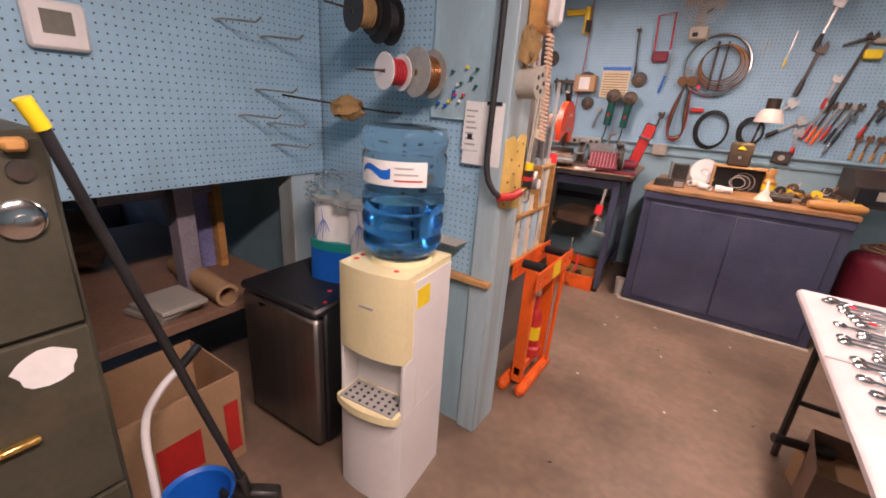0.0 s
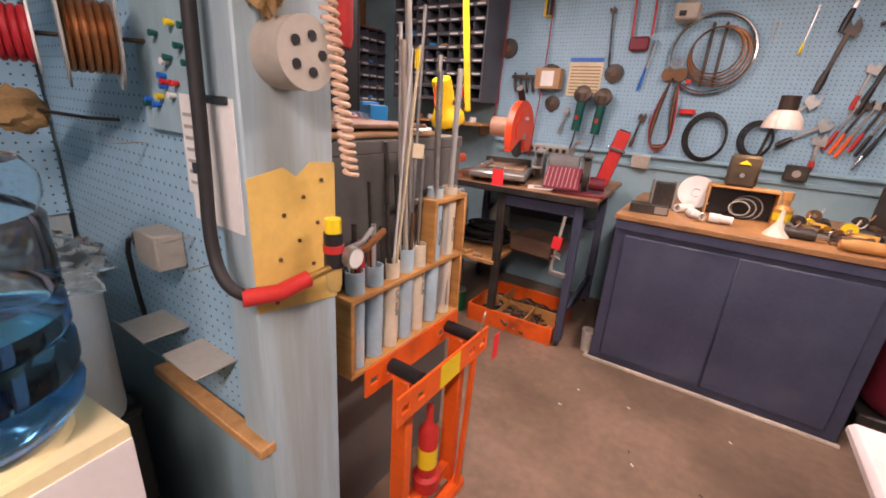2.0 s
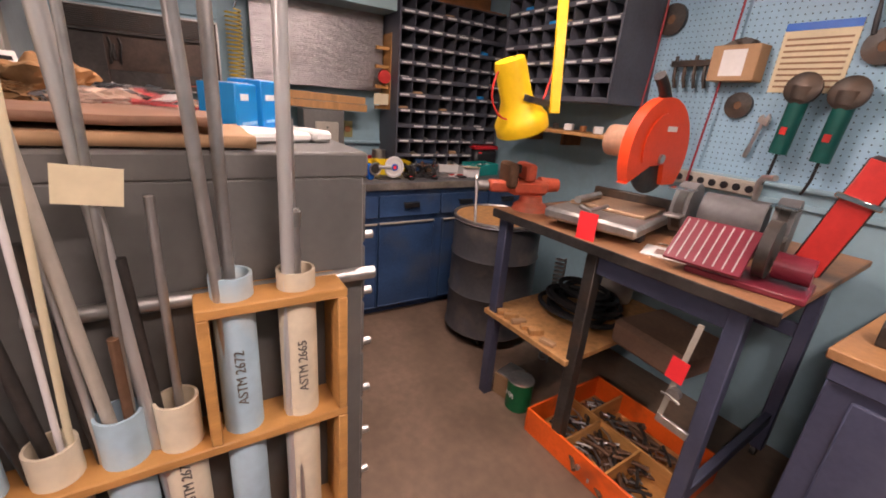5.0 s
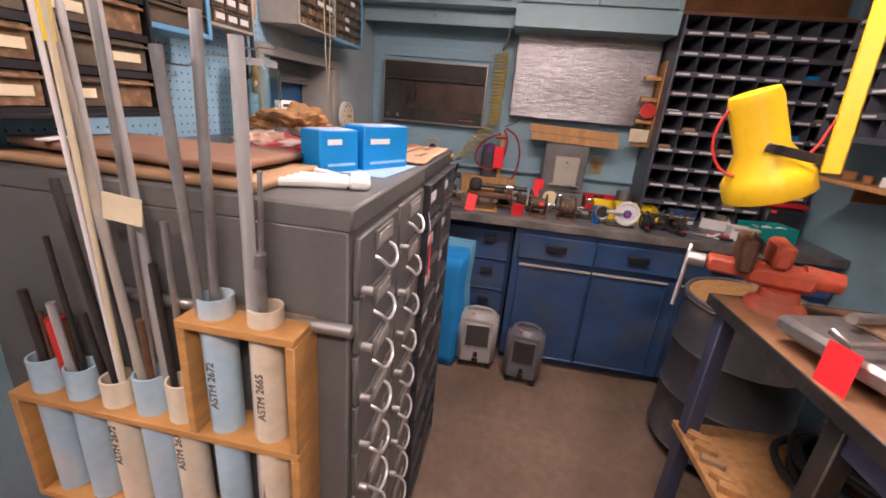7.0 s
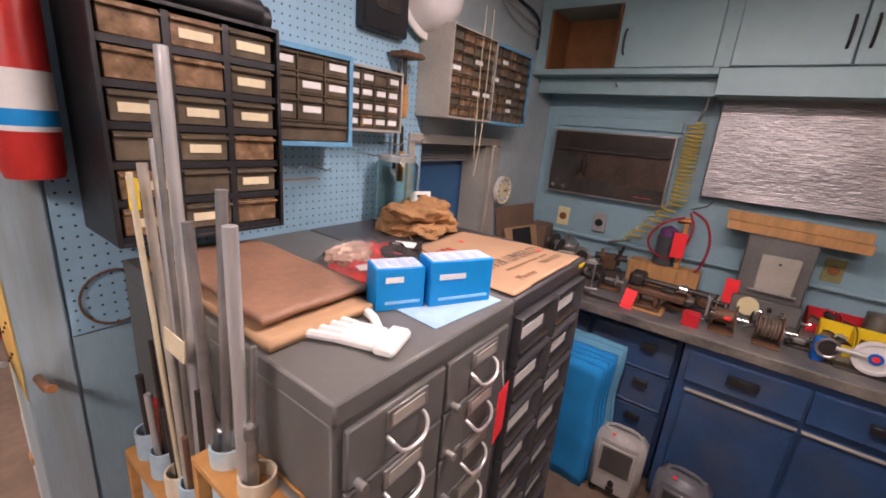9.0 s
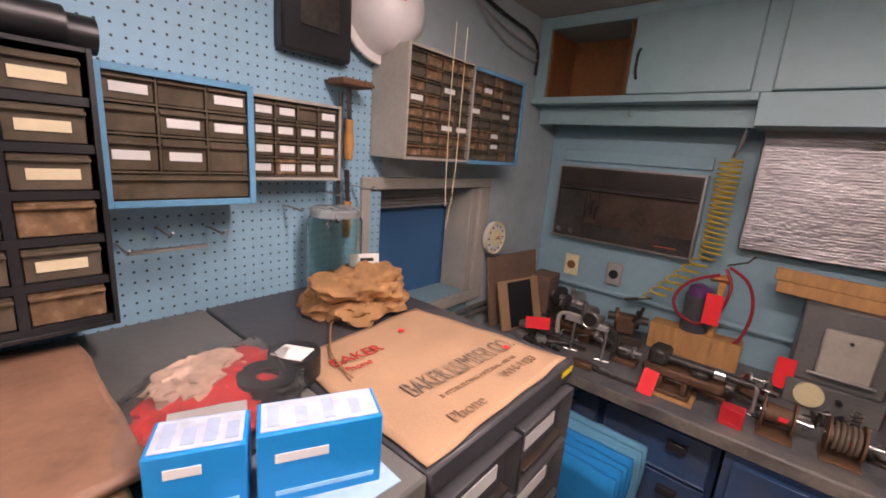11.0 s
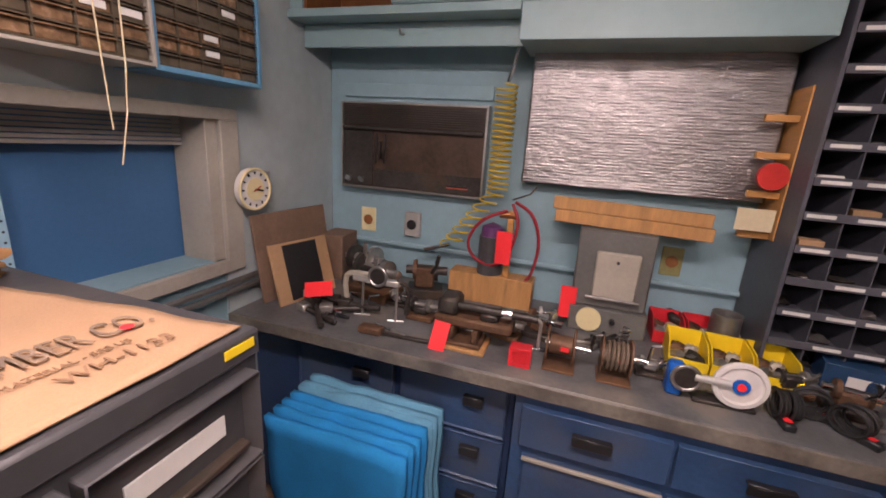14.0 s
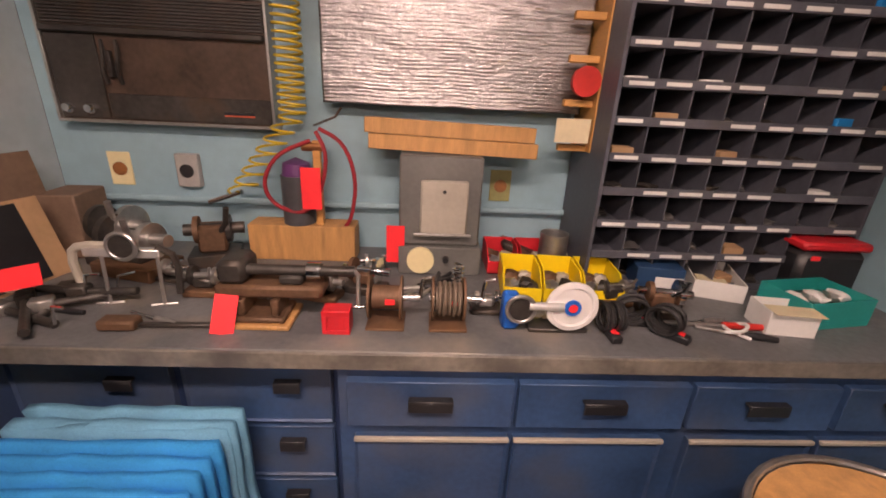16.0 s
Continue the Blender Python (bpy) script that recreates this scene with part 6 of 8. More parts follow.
bitm = [to_mesh("drill_bit", tube([(0, 0, 0), (0.05 + 0.02 * k, 0.004, 0.002), (0.09 + 0.025 * k, 0, 0)], 0.005 + 0.002 * k, 7), (steel, iron, rust)[k]) for k in range(3)]
for k in range(150):
    cx, cy = rnd.uniform(0.03, 0.47), rnd.uniform(0.03, 0.44)
    share("drill_bit", bitm[k % 3], dt, pose(cx, cy, 0.02 + 0.0004 * k, rnd.uniform(-10, 10), rnd.uniform(-8, 8), rnd.uniform(-60, 60)))
cn = thing("coffee_can", pose(-1.44, 3.47, 0), "green tin coffee can on the floor", "can")
part("body", cyl(0.065, 0.16, seg=28), green_can, cn)
part("rim", ring(0.064, (0, 0, 0.16), "z", 0.004, 28), steel, cn)
part("lid", cyl(0.062, 0.004, (0, 0, 0.157), seg=28), steel, cn)
words("MJB", 0.035, paper, cn, pose(0.0, -0.066, 0.09, 90, 0, 0))
bx = thing("small_carton", pose(-1.585, 3.42, 0, 0, 0, 15), "small open cardboard carton of nails", "box")
part("body", box(0, 0.11, 0, 0.14, 0, 0.12, 0.002), card, bx)
part("nails", box(0.006, 0.104, 0.006, 0.134, 0.12, 0.128, 0.003), steel, bx)
solid("plastic_cup", lathe([(0.026, 0), (0.03, 0), (0.042, 0.15), (0.04, 0.15), (0.028, 0.006), (0, 0.006)], 22), mat("frosted_plastic", (0.55, 0.5, 0.45), 0.4), pose(-0.47, 3.53, 0), "frosted plastic cup on the floor", "cup")
# clamp with red tag on the table leg
t = thing("hanging_clamp", pose(-0.735, 3.37, 0.53, 0, 6, 5) @ Matrix.Scale(0.72, 4), "steel bar clamp with a red handle hanging on the table", "clamp")
part("bar", box(-0.012, 0.012, -0.004, 0.004, -0.02, 0.5, 0.002), beige_p, t)
part("jaw", box(-0.01, 0.13, -0.01, 0.01, -0.02, 0.02, 0.004), steel, t)
part("screw", cyl(0.028, 0.03, (0.02, -0.03, 0.16), "y", seg=20), steel, t)
part("wing_nut", tube([(-0.02, -0.04, 0.15), (0.02, -0.05, 0.16), (0.06, -0.04, 0.145)], 0.006), steel, t)
part("price_tag", box(-0.045, 0.03, -0.012, -0.011, 0.21, 0.32, 0), red_tag, t, "fluorescent red card")

# ---- on the steel table ----
TT = TB @ pose(0.07, -0.02, 1.0)
vz = thing("bench_vise", pose(-1.632, 3.452, 1.0, 0, 0, 74) @ Matrix.Scale(1.1, 4), "faded red bench vise on the table corner", "vise")
part("base", lathe([(0, 0), (0.075, 0), (0.07, 0.02), (0.05, 0.035), (0.045, 0.06), (0, 0.06)], 24, m=Matrix.Translation((0.045, -0.03, 0))), vise_red, vz)
part("body", box(-0.05, 0.12, -0.045, 0.045, 0.06, 0.12, 0.015), vise_red, vz)
part("tail", cyl(0.034, 0.085, (0.09, 0, 0.10), "x", 0.028, 20), vise_red, vz)
part("rear_jaw", box(0.0, 0.045, -0.06, 0.06, 0.12, 0.19, 0.010), vise_red, vz)
part("front_jaw", box(-0.075, -0.035, -0.06, 0.06, 0.09, 0.19, 0.010), rust, vz)
part("jaw_plate", box(-0.035, -0.028, -0.058, 0.058, 0.155, 0.188, 0.001), iron, vz)
part("slide", box(-0.14, 0.0, -0.028, 0.028, 0.07, 0.115, 0.008), vise_red, vz)
part("screw_head", cyl(0.022, 0.045, (-0.19, 0, 0.092), "x", seg=18), steel, vz)
part("handle", tube([(-0.185, 0.03, 0.125), (-0.19, 0.0, 0.09), (-0.20, -0.05, -0.05)], 0.006), steel, vz)
cs = thing("chop_saw", TT @ pose(0.19, 0.12, 0, 0, 0, 12) @ Matrix.Scale(1.03, 4), "abrasive chop saw with an orange-red guard", "chop saw")
part("base", box(0, 0.36, -0.09, 0.50, 0.03, 0.075, 0.012), galv, cs)
part("clamp_handle", tube([(0.20, 0.02, 0.105), (0.20, -0.125, 0.105), (0.16, -0.125, 0.115)], 0.008), steel, cs)
part("bed", box(0.03, 0.33, 0.06, 0.30, 0.075, 0.09, 0.004), mat("tan_metal", (0.36, 0.24, 0.15), 0.4, 0.5), cs)
part("fence", box(0.02, 0.34, 0.30, 0.325, 0.075, 0.125, 0.004), iron, cs)
for x, y in ((0.01, 0.01), (0.31, 0.01), (0.01, 0.45), (0.31, 0.45)):
    part("foot", box(x, x + 0.04, y, y + 0.04, 0, 0.03, 0.004), black, cs)
part("clamp", cyl(0.014, 0.2, (0.08, 0.02, 0.105), "y", seg=12), steel, cs)
gm = []
C = (0.24, 0.30)
for i in range(34):
    a = radians(-38 + 250 * i / 33)
    gm.append((0.21 * math.cos(a), 0.21 * math.sin(a)))
gm += [(-0.19, -0.115), (-0.05, -0.05), (0.05, -0.045), (0.07, -0.13)]
GP = pose(0.235, 0.30, 0.30, 0, 0, 78)
part("guard", plate([(x, z) for x, z in gm], -0.022, 0.022, m=GP), saw_red, cs, "orange-red blade guard")
inner = [(0.14 * math.cos(2 * math.pi * i / 30), 0.14 * math.sin(2 * math.pi * i / 30)) for i in range(30)]
part("guard_boss", plate([(x * 0.95, z * 0.95 + 0.02) for x, z in inner if z > -0.08], -0.03, -0.0225, m=GP), saw_red, cs)
part("blade", cyl(0.165, 0.004, (0, -0.002, 0), "y", seg=40, m=GP), iron, cs)
part("bolt", cyl(0.018, 0.014, (0.0, -0.04, -0.02), "y", seg=14, m=GP), steel, cs)
part("label", box(0.0, 0.07, -0.0315, -0.030, 0.085, 0.105, 0, m=GP), paper, cs)
part("motor", cyl(0.065, 0.17, (-0.02, 0.02, 0.03), "y", seg=24, m=GP), mat("tan_motor_paint", (0.5, 0.3, 0.2), 0.45), cs)
part("grip", tube([GP @ Vector(p) for p in ((0.0, 0, 0.19), (-0.05, 0.0, 0.25), (-0.09, 0.0, 0.28))], 0.022, 12), black, cs)
part("price_tag", box(0.165, 0.235, -0.128, -0.127, -0.02, 0.10, 0), red_tag, cs, "fluorescent red card")
t = thing("plastic_tray", TT @ pose(0.10, 0.52, 0), "bright blue plastic tub behind the saw", "tub")
part("body", box(0, 0.15, 0, 0.12, 0, 0.07, 0.012), bright_blue, t)
part("rim", box(-0.006, 0.156, -0.006, 0.126, 0.068, 0.076, 0.003), bright_blue, t)
solid("orange_case", box(0, 0.12, 0, 0.08, 0, 0.035, 0.008), orange, TT @ pose(0.16, 0.16, 0, 0, 0, 30), "orange plastic tool on the table", "tool")
sp0 = solid("sheet_paper", box(0, 0.19, 0, 0.14, 0, 0.002, 0), paper, TT @ pose(0.60, 0.10, 0, 0, 0, 20), "white instruction sheet with a printed picture", "paper")
part("picture", box(0.04, 0.15, 0.04, 0.1, 0.0022, 0.003, 0), mat("brown_print", (0.3, 0.2, 0.17), 0.8), sp0)
hand_tool("allen_key", -1.02, 3.62, 1.0, 15, 0.12, chrome, chrome, "bright steel wrench on the table", "wrench", w=0.014)
bg = thing("bench_grinder", TT @ pose(0.70, 0.50, 0, 0, 0, 10), "grey bench grinder with twin guards and lamp", "bench grinder")
part("base", box(-0.08, 0.10, -0.08, 0.08, 0, 0.035, 0.008), iron, bg)
part("motor", cyl(0.075, 0.2, (-0.1, 0, 0.12), "x", seg=26), mat("grey_machine_paint", (0.14, 0.14, 0.14), 0.45), bg)
for x in (-0.19, 0.12):
    part("wheel_guard", cyl(0.10, 0.06, (x, 0, 0.12), "x", seg=30), mat("grey_machine_paint", (0.14, 0.14, 0.14), 0.45), bg)
    part("wheel", cyl(0.088, 0.03, (x + 0.015, -0.02, 0.12), "x", seg=30), iron, bg)
    part("eye_shield", box(x - 0.01, x + 0.07, -0.14, -0.06, 0.20, 0.206, 0.001, m=pose(0, 0, 0)), glass, bg)
    part("tool_rest", box(x, x + 0.06, -0.16, -0.09, 0.10, 0.11, 0.002), steel, bg)
part("arm", tube([(0.05, -0.02, 0.2), (0.05, -0.06, 0.28), (0.1, -0.12, 0.29)], 0.01, smooth=1), steel, bg)
part("switch", box(-0.02, 0.02, -0.09, -0.07, 0.07, 0.1, 0.002), red_p, bg)
ST = pose(0, -0.02, 0.085, 38, 0, 0)
bs = thing("belt_sander", TT @ pose(0.85, 0.16, 0, 0, 0, 8), "maroon belt and disc sander", "belt sander")
part("base", box(-0.10, 0.2, -0.07, 0.12, 0, 0.02, 0.004), maroon, bs)
part("table", box(-0.16, 0.05, -0.09, 0.09, 0.0, 0.012, 0.002, m=ST), maroon, bs)
for k in range(8):
    part("slot", box(-0.15 + 0.025 * k, -0.146 + 0.025 * k, -0.08, 0.08, 0.012, 0.0135, 0, m=ST), grey_p, bs)
part("disc", cyl(0.085, 0.03, (0.06, 0.02, 0.11), "x", seg=32), iron, bs)
part("belt_frame", box(-0.04, 0.04, -0.012, 0.03, 0.0, 0.34, 0.012, m=pose(0.16, 0.05, 0.06, 0, 14, 0)), black, bs)
part("belt", box(-0.036, 0.036, -0.018, -0.012, 0.01, 0.33, 0.003, m=pose(0.16, 0.05, 0.06, 0, 14, 0)), red_p, bs, "red sanding belt")
part("crossbar", box(-0.05, 0.05, -0.03, 0.0, 0.22, 0.235, 0.003, m=pose(0.16, 0.05, 0.06, 0, 14, 0)), chrome, bs)
part("roller", cyl(0.04, 0.09, (0.10, 0.03, 0.07), "x", seg=22), maroon, bs)
ps = thing("power_strip", pose(-1.44, 4.375, 1.17), "grey metal power strip with a row of sockets", "power strip")
part("body", box(0, 0.40, -0.03, 0.012, -0.03, 0.035, 0.004), beige_p, ps)
for k in range(7):
    part("socket", cyl(0.017, 0.006, (0.035 + 0.055 * k, -0.036, 0.0), "y", seg=16), black, ps)
# yellow lamp
yl = thing("swing_arm_lamp", pose(-1.535, 3.285, 0), "yellow metal swing-arm work lamp", "lamp")
AX = pose(0, 0, 1.475, 24, 0, 0)
part("shade", lathe([(0, 0.13), (0.05, 0.13), (0.055, 0.11), (0.055, 0.0), (0.085, -0.06), (0.095, -0.075), (0.095, -0.115), (0.088, -0.115), (0.088, -0.075), (0.05, -0.0), (0.045, 0.1), (0, 0.11)], 32, m=AX @ Matrix.Scale(1.12, 4)), yellow, yl)
part("bracket", box(0.062, 0.068, -0.03, 0.15, -0.012, 0.012, 0.002, m=pose(0.012, 0, 1.475, -8, 0, 0)), iron, yl)
part("knob", cyl(0.012, 0.02, (0.062, 0.0, 0.0), "x", seg=12, m=AX), black, yl)
part("arm", box(-0.02, 0.02, -0.008, 0.008, 0, 1.03, 0.003, m=pose(0.095, 0.12, 1.43, -1, -7, 0) @ pose(0, 0, 0, 0, 0, 60)), yellow, yl)
part("cord", tube([(0.0, -0.03, 1.62), (0.0, -0.11, 1.57), (0.0, -0.13, 1.46), (0.02, -0.07, 1.38), (0.05, 0.08, 1.42), (0.05, 0.13, 1.60)], 0.004, smooth=2), red_p, yl)
for x, b in ((-1.70, 1.25), (-1.33, 1.10)):
    solid("extension_lead", tube([(x, 4.36, 2.44), (x + 0.01, 4.34, 1.8), (x - 0.03, 4.33, b)], 0.005, 6, smooth=1), hose_red, pose(0, 0, 0), "thin red cord hanging down the wall", "cord", "hanging cords")

# ---- on the wooden bench top ----
BZ = 0.946


def on_bench(name, x, y, rz, label, cat):
    return thing(name, pose(x, y, BZ, 0, 0, rz), label, cat)


t = on_bench("metal_frame_box", -0.27, 3.90, 10, "small grey metal stand with dark panel", "box")
part("body", box(-0.06, 0.06, -0.05, 0.05, 0.01, 0.15, 0.004), iron, t)
part("frame", box(-0.068, -0.055, -0.058, 0.058, 0, 0.16, 0.002), galv, t)
part("frame", box(0.055, 0.068, -0.058, 0.058, 0, 0.16, 0.002), galv, t)
t = on_bench("switch_box", -0.30, 3.62, 8, "long grey switch box with a label", "box")
part("body", box(-0.10, 0.10, -0.035, 0.035, 0, 0.055, 0.003), iron, t)
part("label", box(0.03, 0.095, -0.0365, -0.035, 0.008, 0.048, 0), galv, t)
t = on_bench("ceramic_dish", -0.10, 4.0, 0, "white round dish leaning among the tools", "dish")
part("dish", lathe([(0, 0), (0.05, 0.004), (0.10, 0.022), (0.10, 0.03), (0.05, 0.014), (0.028, 0.012), (0.026, 0.02), (0.02, 0.012), (0, 0.012)], 34, m=pose(0, 0, 0.1, 68, 0, 0)), white_p, t)
for k, (x, y) in enumerate(((-0.10, 3.72), (0.0, 3.66), (-0.17, 3.78))):
    solid("pipe_fitting", lathe([(0.016, 0), (0.026, 0), (0.026, 0.05), (0.021, 0.055), (0.021, 0.11), (0.016, 0.11), (0.016, 0)], 18, m=pose(0, 0, 0.027, 90, 0, 0)), white_p, pose(x, y, BZ, 0, 0, 40 + 50 * k), "white plastic pipe fitting", "fitting", "pipe fittings")
wbx = on_bench("wooden_crate", 0.13, 3.90, 3, "open wooden crate with black wire and parts", "crate")
part("back", box(-0.16, 0.16, 0.08, 0.092, 0, 0.17, 0.002), wood_h, wbx)
part("side", box(-0.172, -0.16, -0.05, 0.092, 0, 0.17, 0.002), wood_h, wbx)
part("side", box(0.16, 0.172, -0.05, 0.092, 0, 0.17, 0.002), wood_h, wbx)
part("top", box(-0.172, 0.172, -0.03, 0.092, 0.17, 0.182, 0.002), wood_h, wbx)
part("dark_panel", box(-0.158, 0.158, 0.06, 0.078, 0.002, 0.168, 0), black, wbx)
for k in range(5):
    part("wire", ring(0.05 + 0.006 * k, (0.0 + 0.01 * k, -0.02 + 0.012 * k, 0.065), "y", 0.004, 22, 0.8 + 0.04 * k), rubber if k % 2 else grey_p, wbx)
hl = on_bench("leather_holster", 0.10, 3.90, 0, "dark leather tool holster standing on the crate", "holster")
part("pouch", box(-0.075, 0.075, -0.03, 0.02, 0.183, 0.36, 0.015), mat("dark_leather", (0.055, 0.04, 0.025), 0.5), hl)
part("emblem", plate([(-0.03, 0.31), (0.03, 0.31), (0.0, 0.335)], -0.033, -0.031), yellow, hl)
part("snap", cyl(0.012, 0.006, (0, -0.036, 0.25), "y", seg=12), steel, hl)
dl = on_bench("desk_lamp", 0.2, 3.8, 0, "lit ivory desk lamp with a dark arm", "desk lamp")
part("base", cyl(0.06, 0.02, (-0.09, 0.16, 0), seg=24), black, dl)
part("arm", tube([(-0.09, 0.16, 0.02), (-0.06, 0.18, 0.3), (-0.02, 0.06, 0.62), (0, 0, 0.62)], 0.009), black, dl)
part("neck", cyl(0.042, 0.085, (0, 0, 0.585), seg=22), mat("dark_bronze", (0.05, 0.035, 0.025), 0.4, 0.5), dl)
part("shade", lathe([(0.03, 0.60), (0.05, 0.60), (0.075, 0.565), (0.09, 0.51), (0.087, 0.51), (0.07, 0.56), (0.03, 0.59)], 32), mat("ivory_enamel", (0.62, 0.52, 0.44), 0.4), dl, "ivory enamel shade")
part("bulb", lathe([(0, 0.535), (0.025, 0.545), (0.03, 0.565), (0.018, 0.585), (0, 0.588)], 18), bulb_m, dl)
t = on_bench("glue_bottle", 0.32, 3.80, 0, "yellowed plastic bottle with a label", "bottle")
part("body", lathe([(0, 0), (0.04, 0), (0.042, 0.02), (0.042, 0.11), (0.02, 0.13), (0.016, 0.16), (0, 0.165)], 22), mat("amber_plastic", (0.45, 0.22, 0.06), 0.35), t)
part("label", cyl(0.0425, 0.04, (0, 0, 0.05), seg=22), yellow_p, t)
part("cap", cyl(0.024, 0.04, (0, 0, 0.16), seg=16), wood, t)
solid("funnel", lathe([(0.055, 0), (0.058, 0), (0.012, 0.075), (0.008, 0.13), (0.006, 0.13), (0.009, 0.075), (0.055, 0.0)], 26), mat("clear_cream_plastic", (0.72, 0.66, 0.55), 0.35), pose(0.30, 3.62, BZ), "upturned translucent funnel on the bench", "funnel")
rnd = random.Random(21)
TOOLM = [iron, steel, yellow_p, black, rust, orange, red_p]
for k in range(9):
    x, y = 0.38 + 0.052 * k, 3.62 + 0.13 * (k % 4)
    t = thing("power_tool", pose(x, y, BZ, 0, 0, rnd.uniform(-40, 220)), ("dark grey and black power drill lying on the bench", "dark oily hand tool lying on the bench", "amber plastic handled tool lying on the bench")[k % 3], "tool", "tools on the wooden bench")
    m1 = (iron, rust, mat("amber_tool_plastic", (0.50, 0.26, 0.03), 0.45))[k % 3]
    part("body", cyl(0.026, 0.13, (-0.06, 0, 0.028), "x", seg=18), m1, t)
    part("grip", box(-0.05, -0.015, 0.0, 0.10, 0.01, 0.045, 0.008), black, t)
    part("nose", cyl(0.018, 0.05, (0.07, 0, 0.028), "x", 0.010, 16), steel, t)
    part("bit", cyl(0.004, 0.06, (0.12, 0, 0.028), "x", seg=8), iron, t)
for k in range(5):
    solid("cable", tube([(0.03 * math.sin(k), 0, 0.008), (0.12, 0.05, 0.03), (0.2, -0.02, 0.012), (0.32, 0.04, 0.02)], 0.006, 7, smooth=2), rubber, pose(0.36 + 0.06 * k, 3.75 + 0.05 * k, BZ, 0, 0, 20 * k - 30), "black cable lying among the tools", "cable", "loose cables")
solid("rolling_pin", lathe([(0, 0), (0.02, 0.004), (0.03, 0.06), (0.03, 0.24), (0.02, 0.3), (0, 0.304)], 18, m=pose(0, 0, 0.031, 0, 90, 0)), wood, pose(0.52, 3.53, BZ, 0, 0, 6), "turned wooden mallet handle on the bench edge", "mallet")
t = on_bench("battery_charger", 1.02 - 0.1, 4.05, 12, "dark metal battery charger with a sloped face", "charger")
bm = bmesh.new()
prof_ = [(-0.13, 0), (0.13, 0), (0.13, 0.25), (-0.02, 0.25), (-0.13, 0.14)]
va = [bm.verts.new((-0.16, y, z)) for y, z in prof_]
vb = [bm.verts.new((0.16, y, z)) for y, z in prof_]
bm.faces.new(va), bm.faces.new(vb[::-1])
for i in range(5):
    bm.faces.new((va[i], vb[i], vb[(i + 1) % 5], va[(i + 1) % 5]))
part("body", bm, mat("dark_brown_case", (0.05, 0.04, 0.035), 0.45), t)
part("panel", box(-0.14, 0.14, -0.004, 0, 0.01, 0.12, 0, m=pose(0, -0.13, 0.01)), black, t)
part("meter", box(-0.03, 0.12, -0.006, -0.004, 0.05, 0.11, 0, m=pose(0, -0.13, 0.01)), beige_p, t)
part("panel_label", box(0.02, 0.15, -0.01, 0.14, 0.0, 0.002, 0, m=pose(0, -0.0, 0.2505)), mat("pink_label", (0.6, 0.35, 0.33), 0.6), t)
# compressor east of the bench
cp = thing("air_compressor", pose(1.05, 3.75, 0), "dark red air compressor tank with coiled wire", "compressor")
part("tank", lathe([(0, 0), (0.14, 0.02), (0.19, 0.06), (0.2, 0.1), (0.2, 0.5), (0.19, 0.54), (0.14, 0.58), (0, 0.6)], 30, m=Matrix.Translation((0, 0, 0.12))), maroon, cp)
part("foot", box(-0.2, 0.2, -0.15, 0.15, 0, 0.14, 0.01), iron, cp)
for k in range(4):
    part("wire_coil", ring(0.17 - 0.012 * k, (0.02 * k, -0.1, 0.735 + 0.012 * k), "z", 0.008, 26, 0.8), rust, cp)

# ---- tools on the north pegboard ----
NF = NY - 0.012


def on_wall(name, x, z, label, cat, group="", ry=0, off=0.0):
    return thing(name, pose(x, NF - off, z, 0, ry, 0), label, cat, group)


def disc_tool(x, z, r, label, m_):
    t = on_wall("grinding_disc", x, z, label, "disc", "hanging discs")
    part("disc", lathe([(r * 0.3, 0), (r, 0), (r, 0.02), (r * 0.3, 0.024), (r * 0.3, 0)], 28, m=pose(0, 0, 0, 90, 0, 0)), m_, t)
    part("hub", cyl(r * 0.3, 0.02, (0, -0.02, 0), "y", seg=16), rust, t)


disc_tool(-1.67, 1.93, 0.075, "grey grinding disc hanging on a hook", iron)
disc_tool(-1.24, 1.53, 0.058, "small blue-edged grinding disc on a hook", iron)
disc_tool(-0.81, 1.755, 0.065, "dark wire wheel hanging on a hook", iron)
t = on_wall("gear_puller", -1.50, 1.70, "black three-jaw gear puller on a hook", "puller")
for k in range(4):
    part("arm", tube([(-0.08 + 0.05 * k, -0.03, 0.05 - 0.02 * (k % 2)), (-0.07 + 0.05 * k, -0.04, -0.05), (-0.06 + 0.05 * k, -0.03, -0.10)], 0.009, 7), iron, t)
part("crossbar", box(-0.10, 0.11, -0.045, -0.03, 0.0, 0.03, 0.003), iron, t)
t = on_wall("parts_box", -1.28, 1.63, "small open cardboard box with a white label", "box")
part("body", box(-0.10, 0.10, -0.09, 0, 0, 0.15, 0.003), card, t)
part("label", box(-0.05, 0.05, -0.0915, -0.09, 0.02, 0.13, 0), paper, t)
part("contents", blob(0.06, 6, (1.2, 0.6, 0.5), 0.6, 3, 2), iron, t).location = (0, -0.045, 0.15)
t = on_wall("chart", -1.02, 1.59, "paper drill size chart with a blue heading", "chart")
part("sheet", box(-0.125, 0.125, -0.004, 0, 0, 0.27, 0), manila, t)
part("heading", box(-0.125, 0.125, -0.0055, -0.004, 0.24, 0.27, 0), bright_blue, t)
for k in range(9):
    part("text_bar", box(-0.11, 0.11, -0.0052, -0.004, 0.02 + 0.023 * k, 0.028 + 0.023 * k, 0), ink_brown, t)
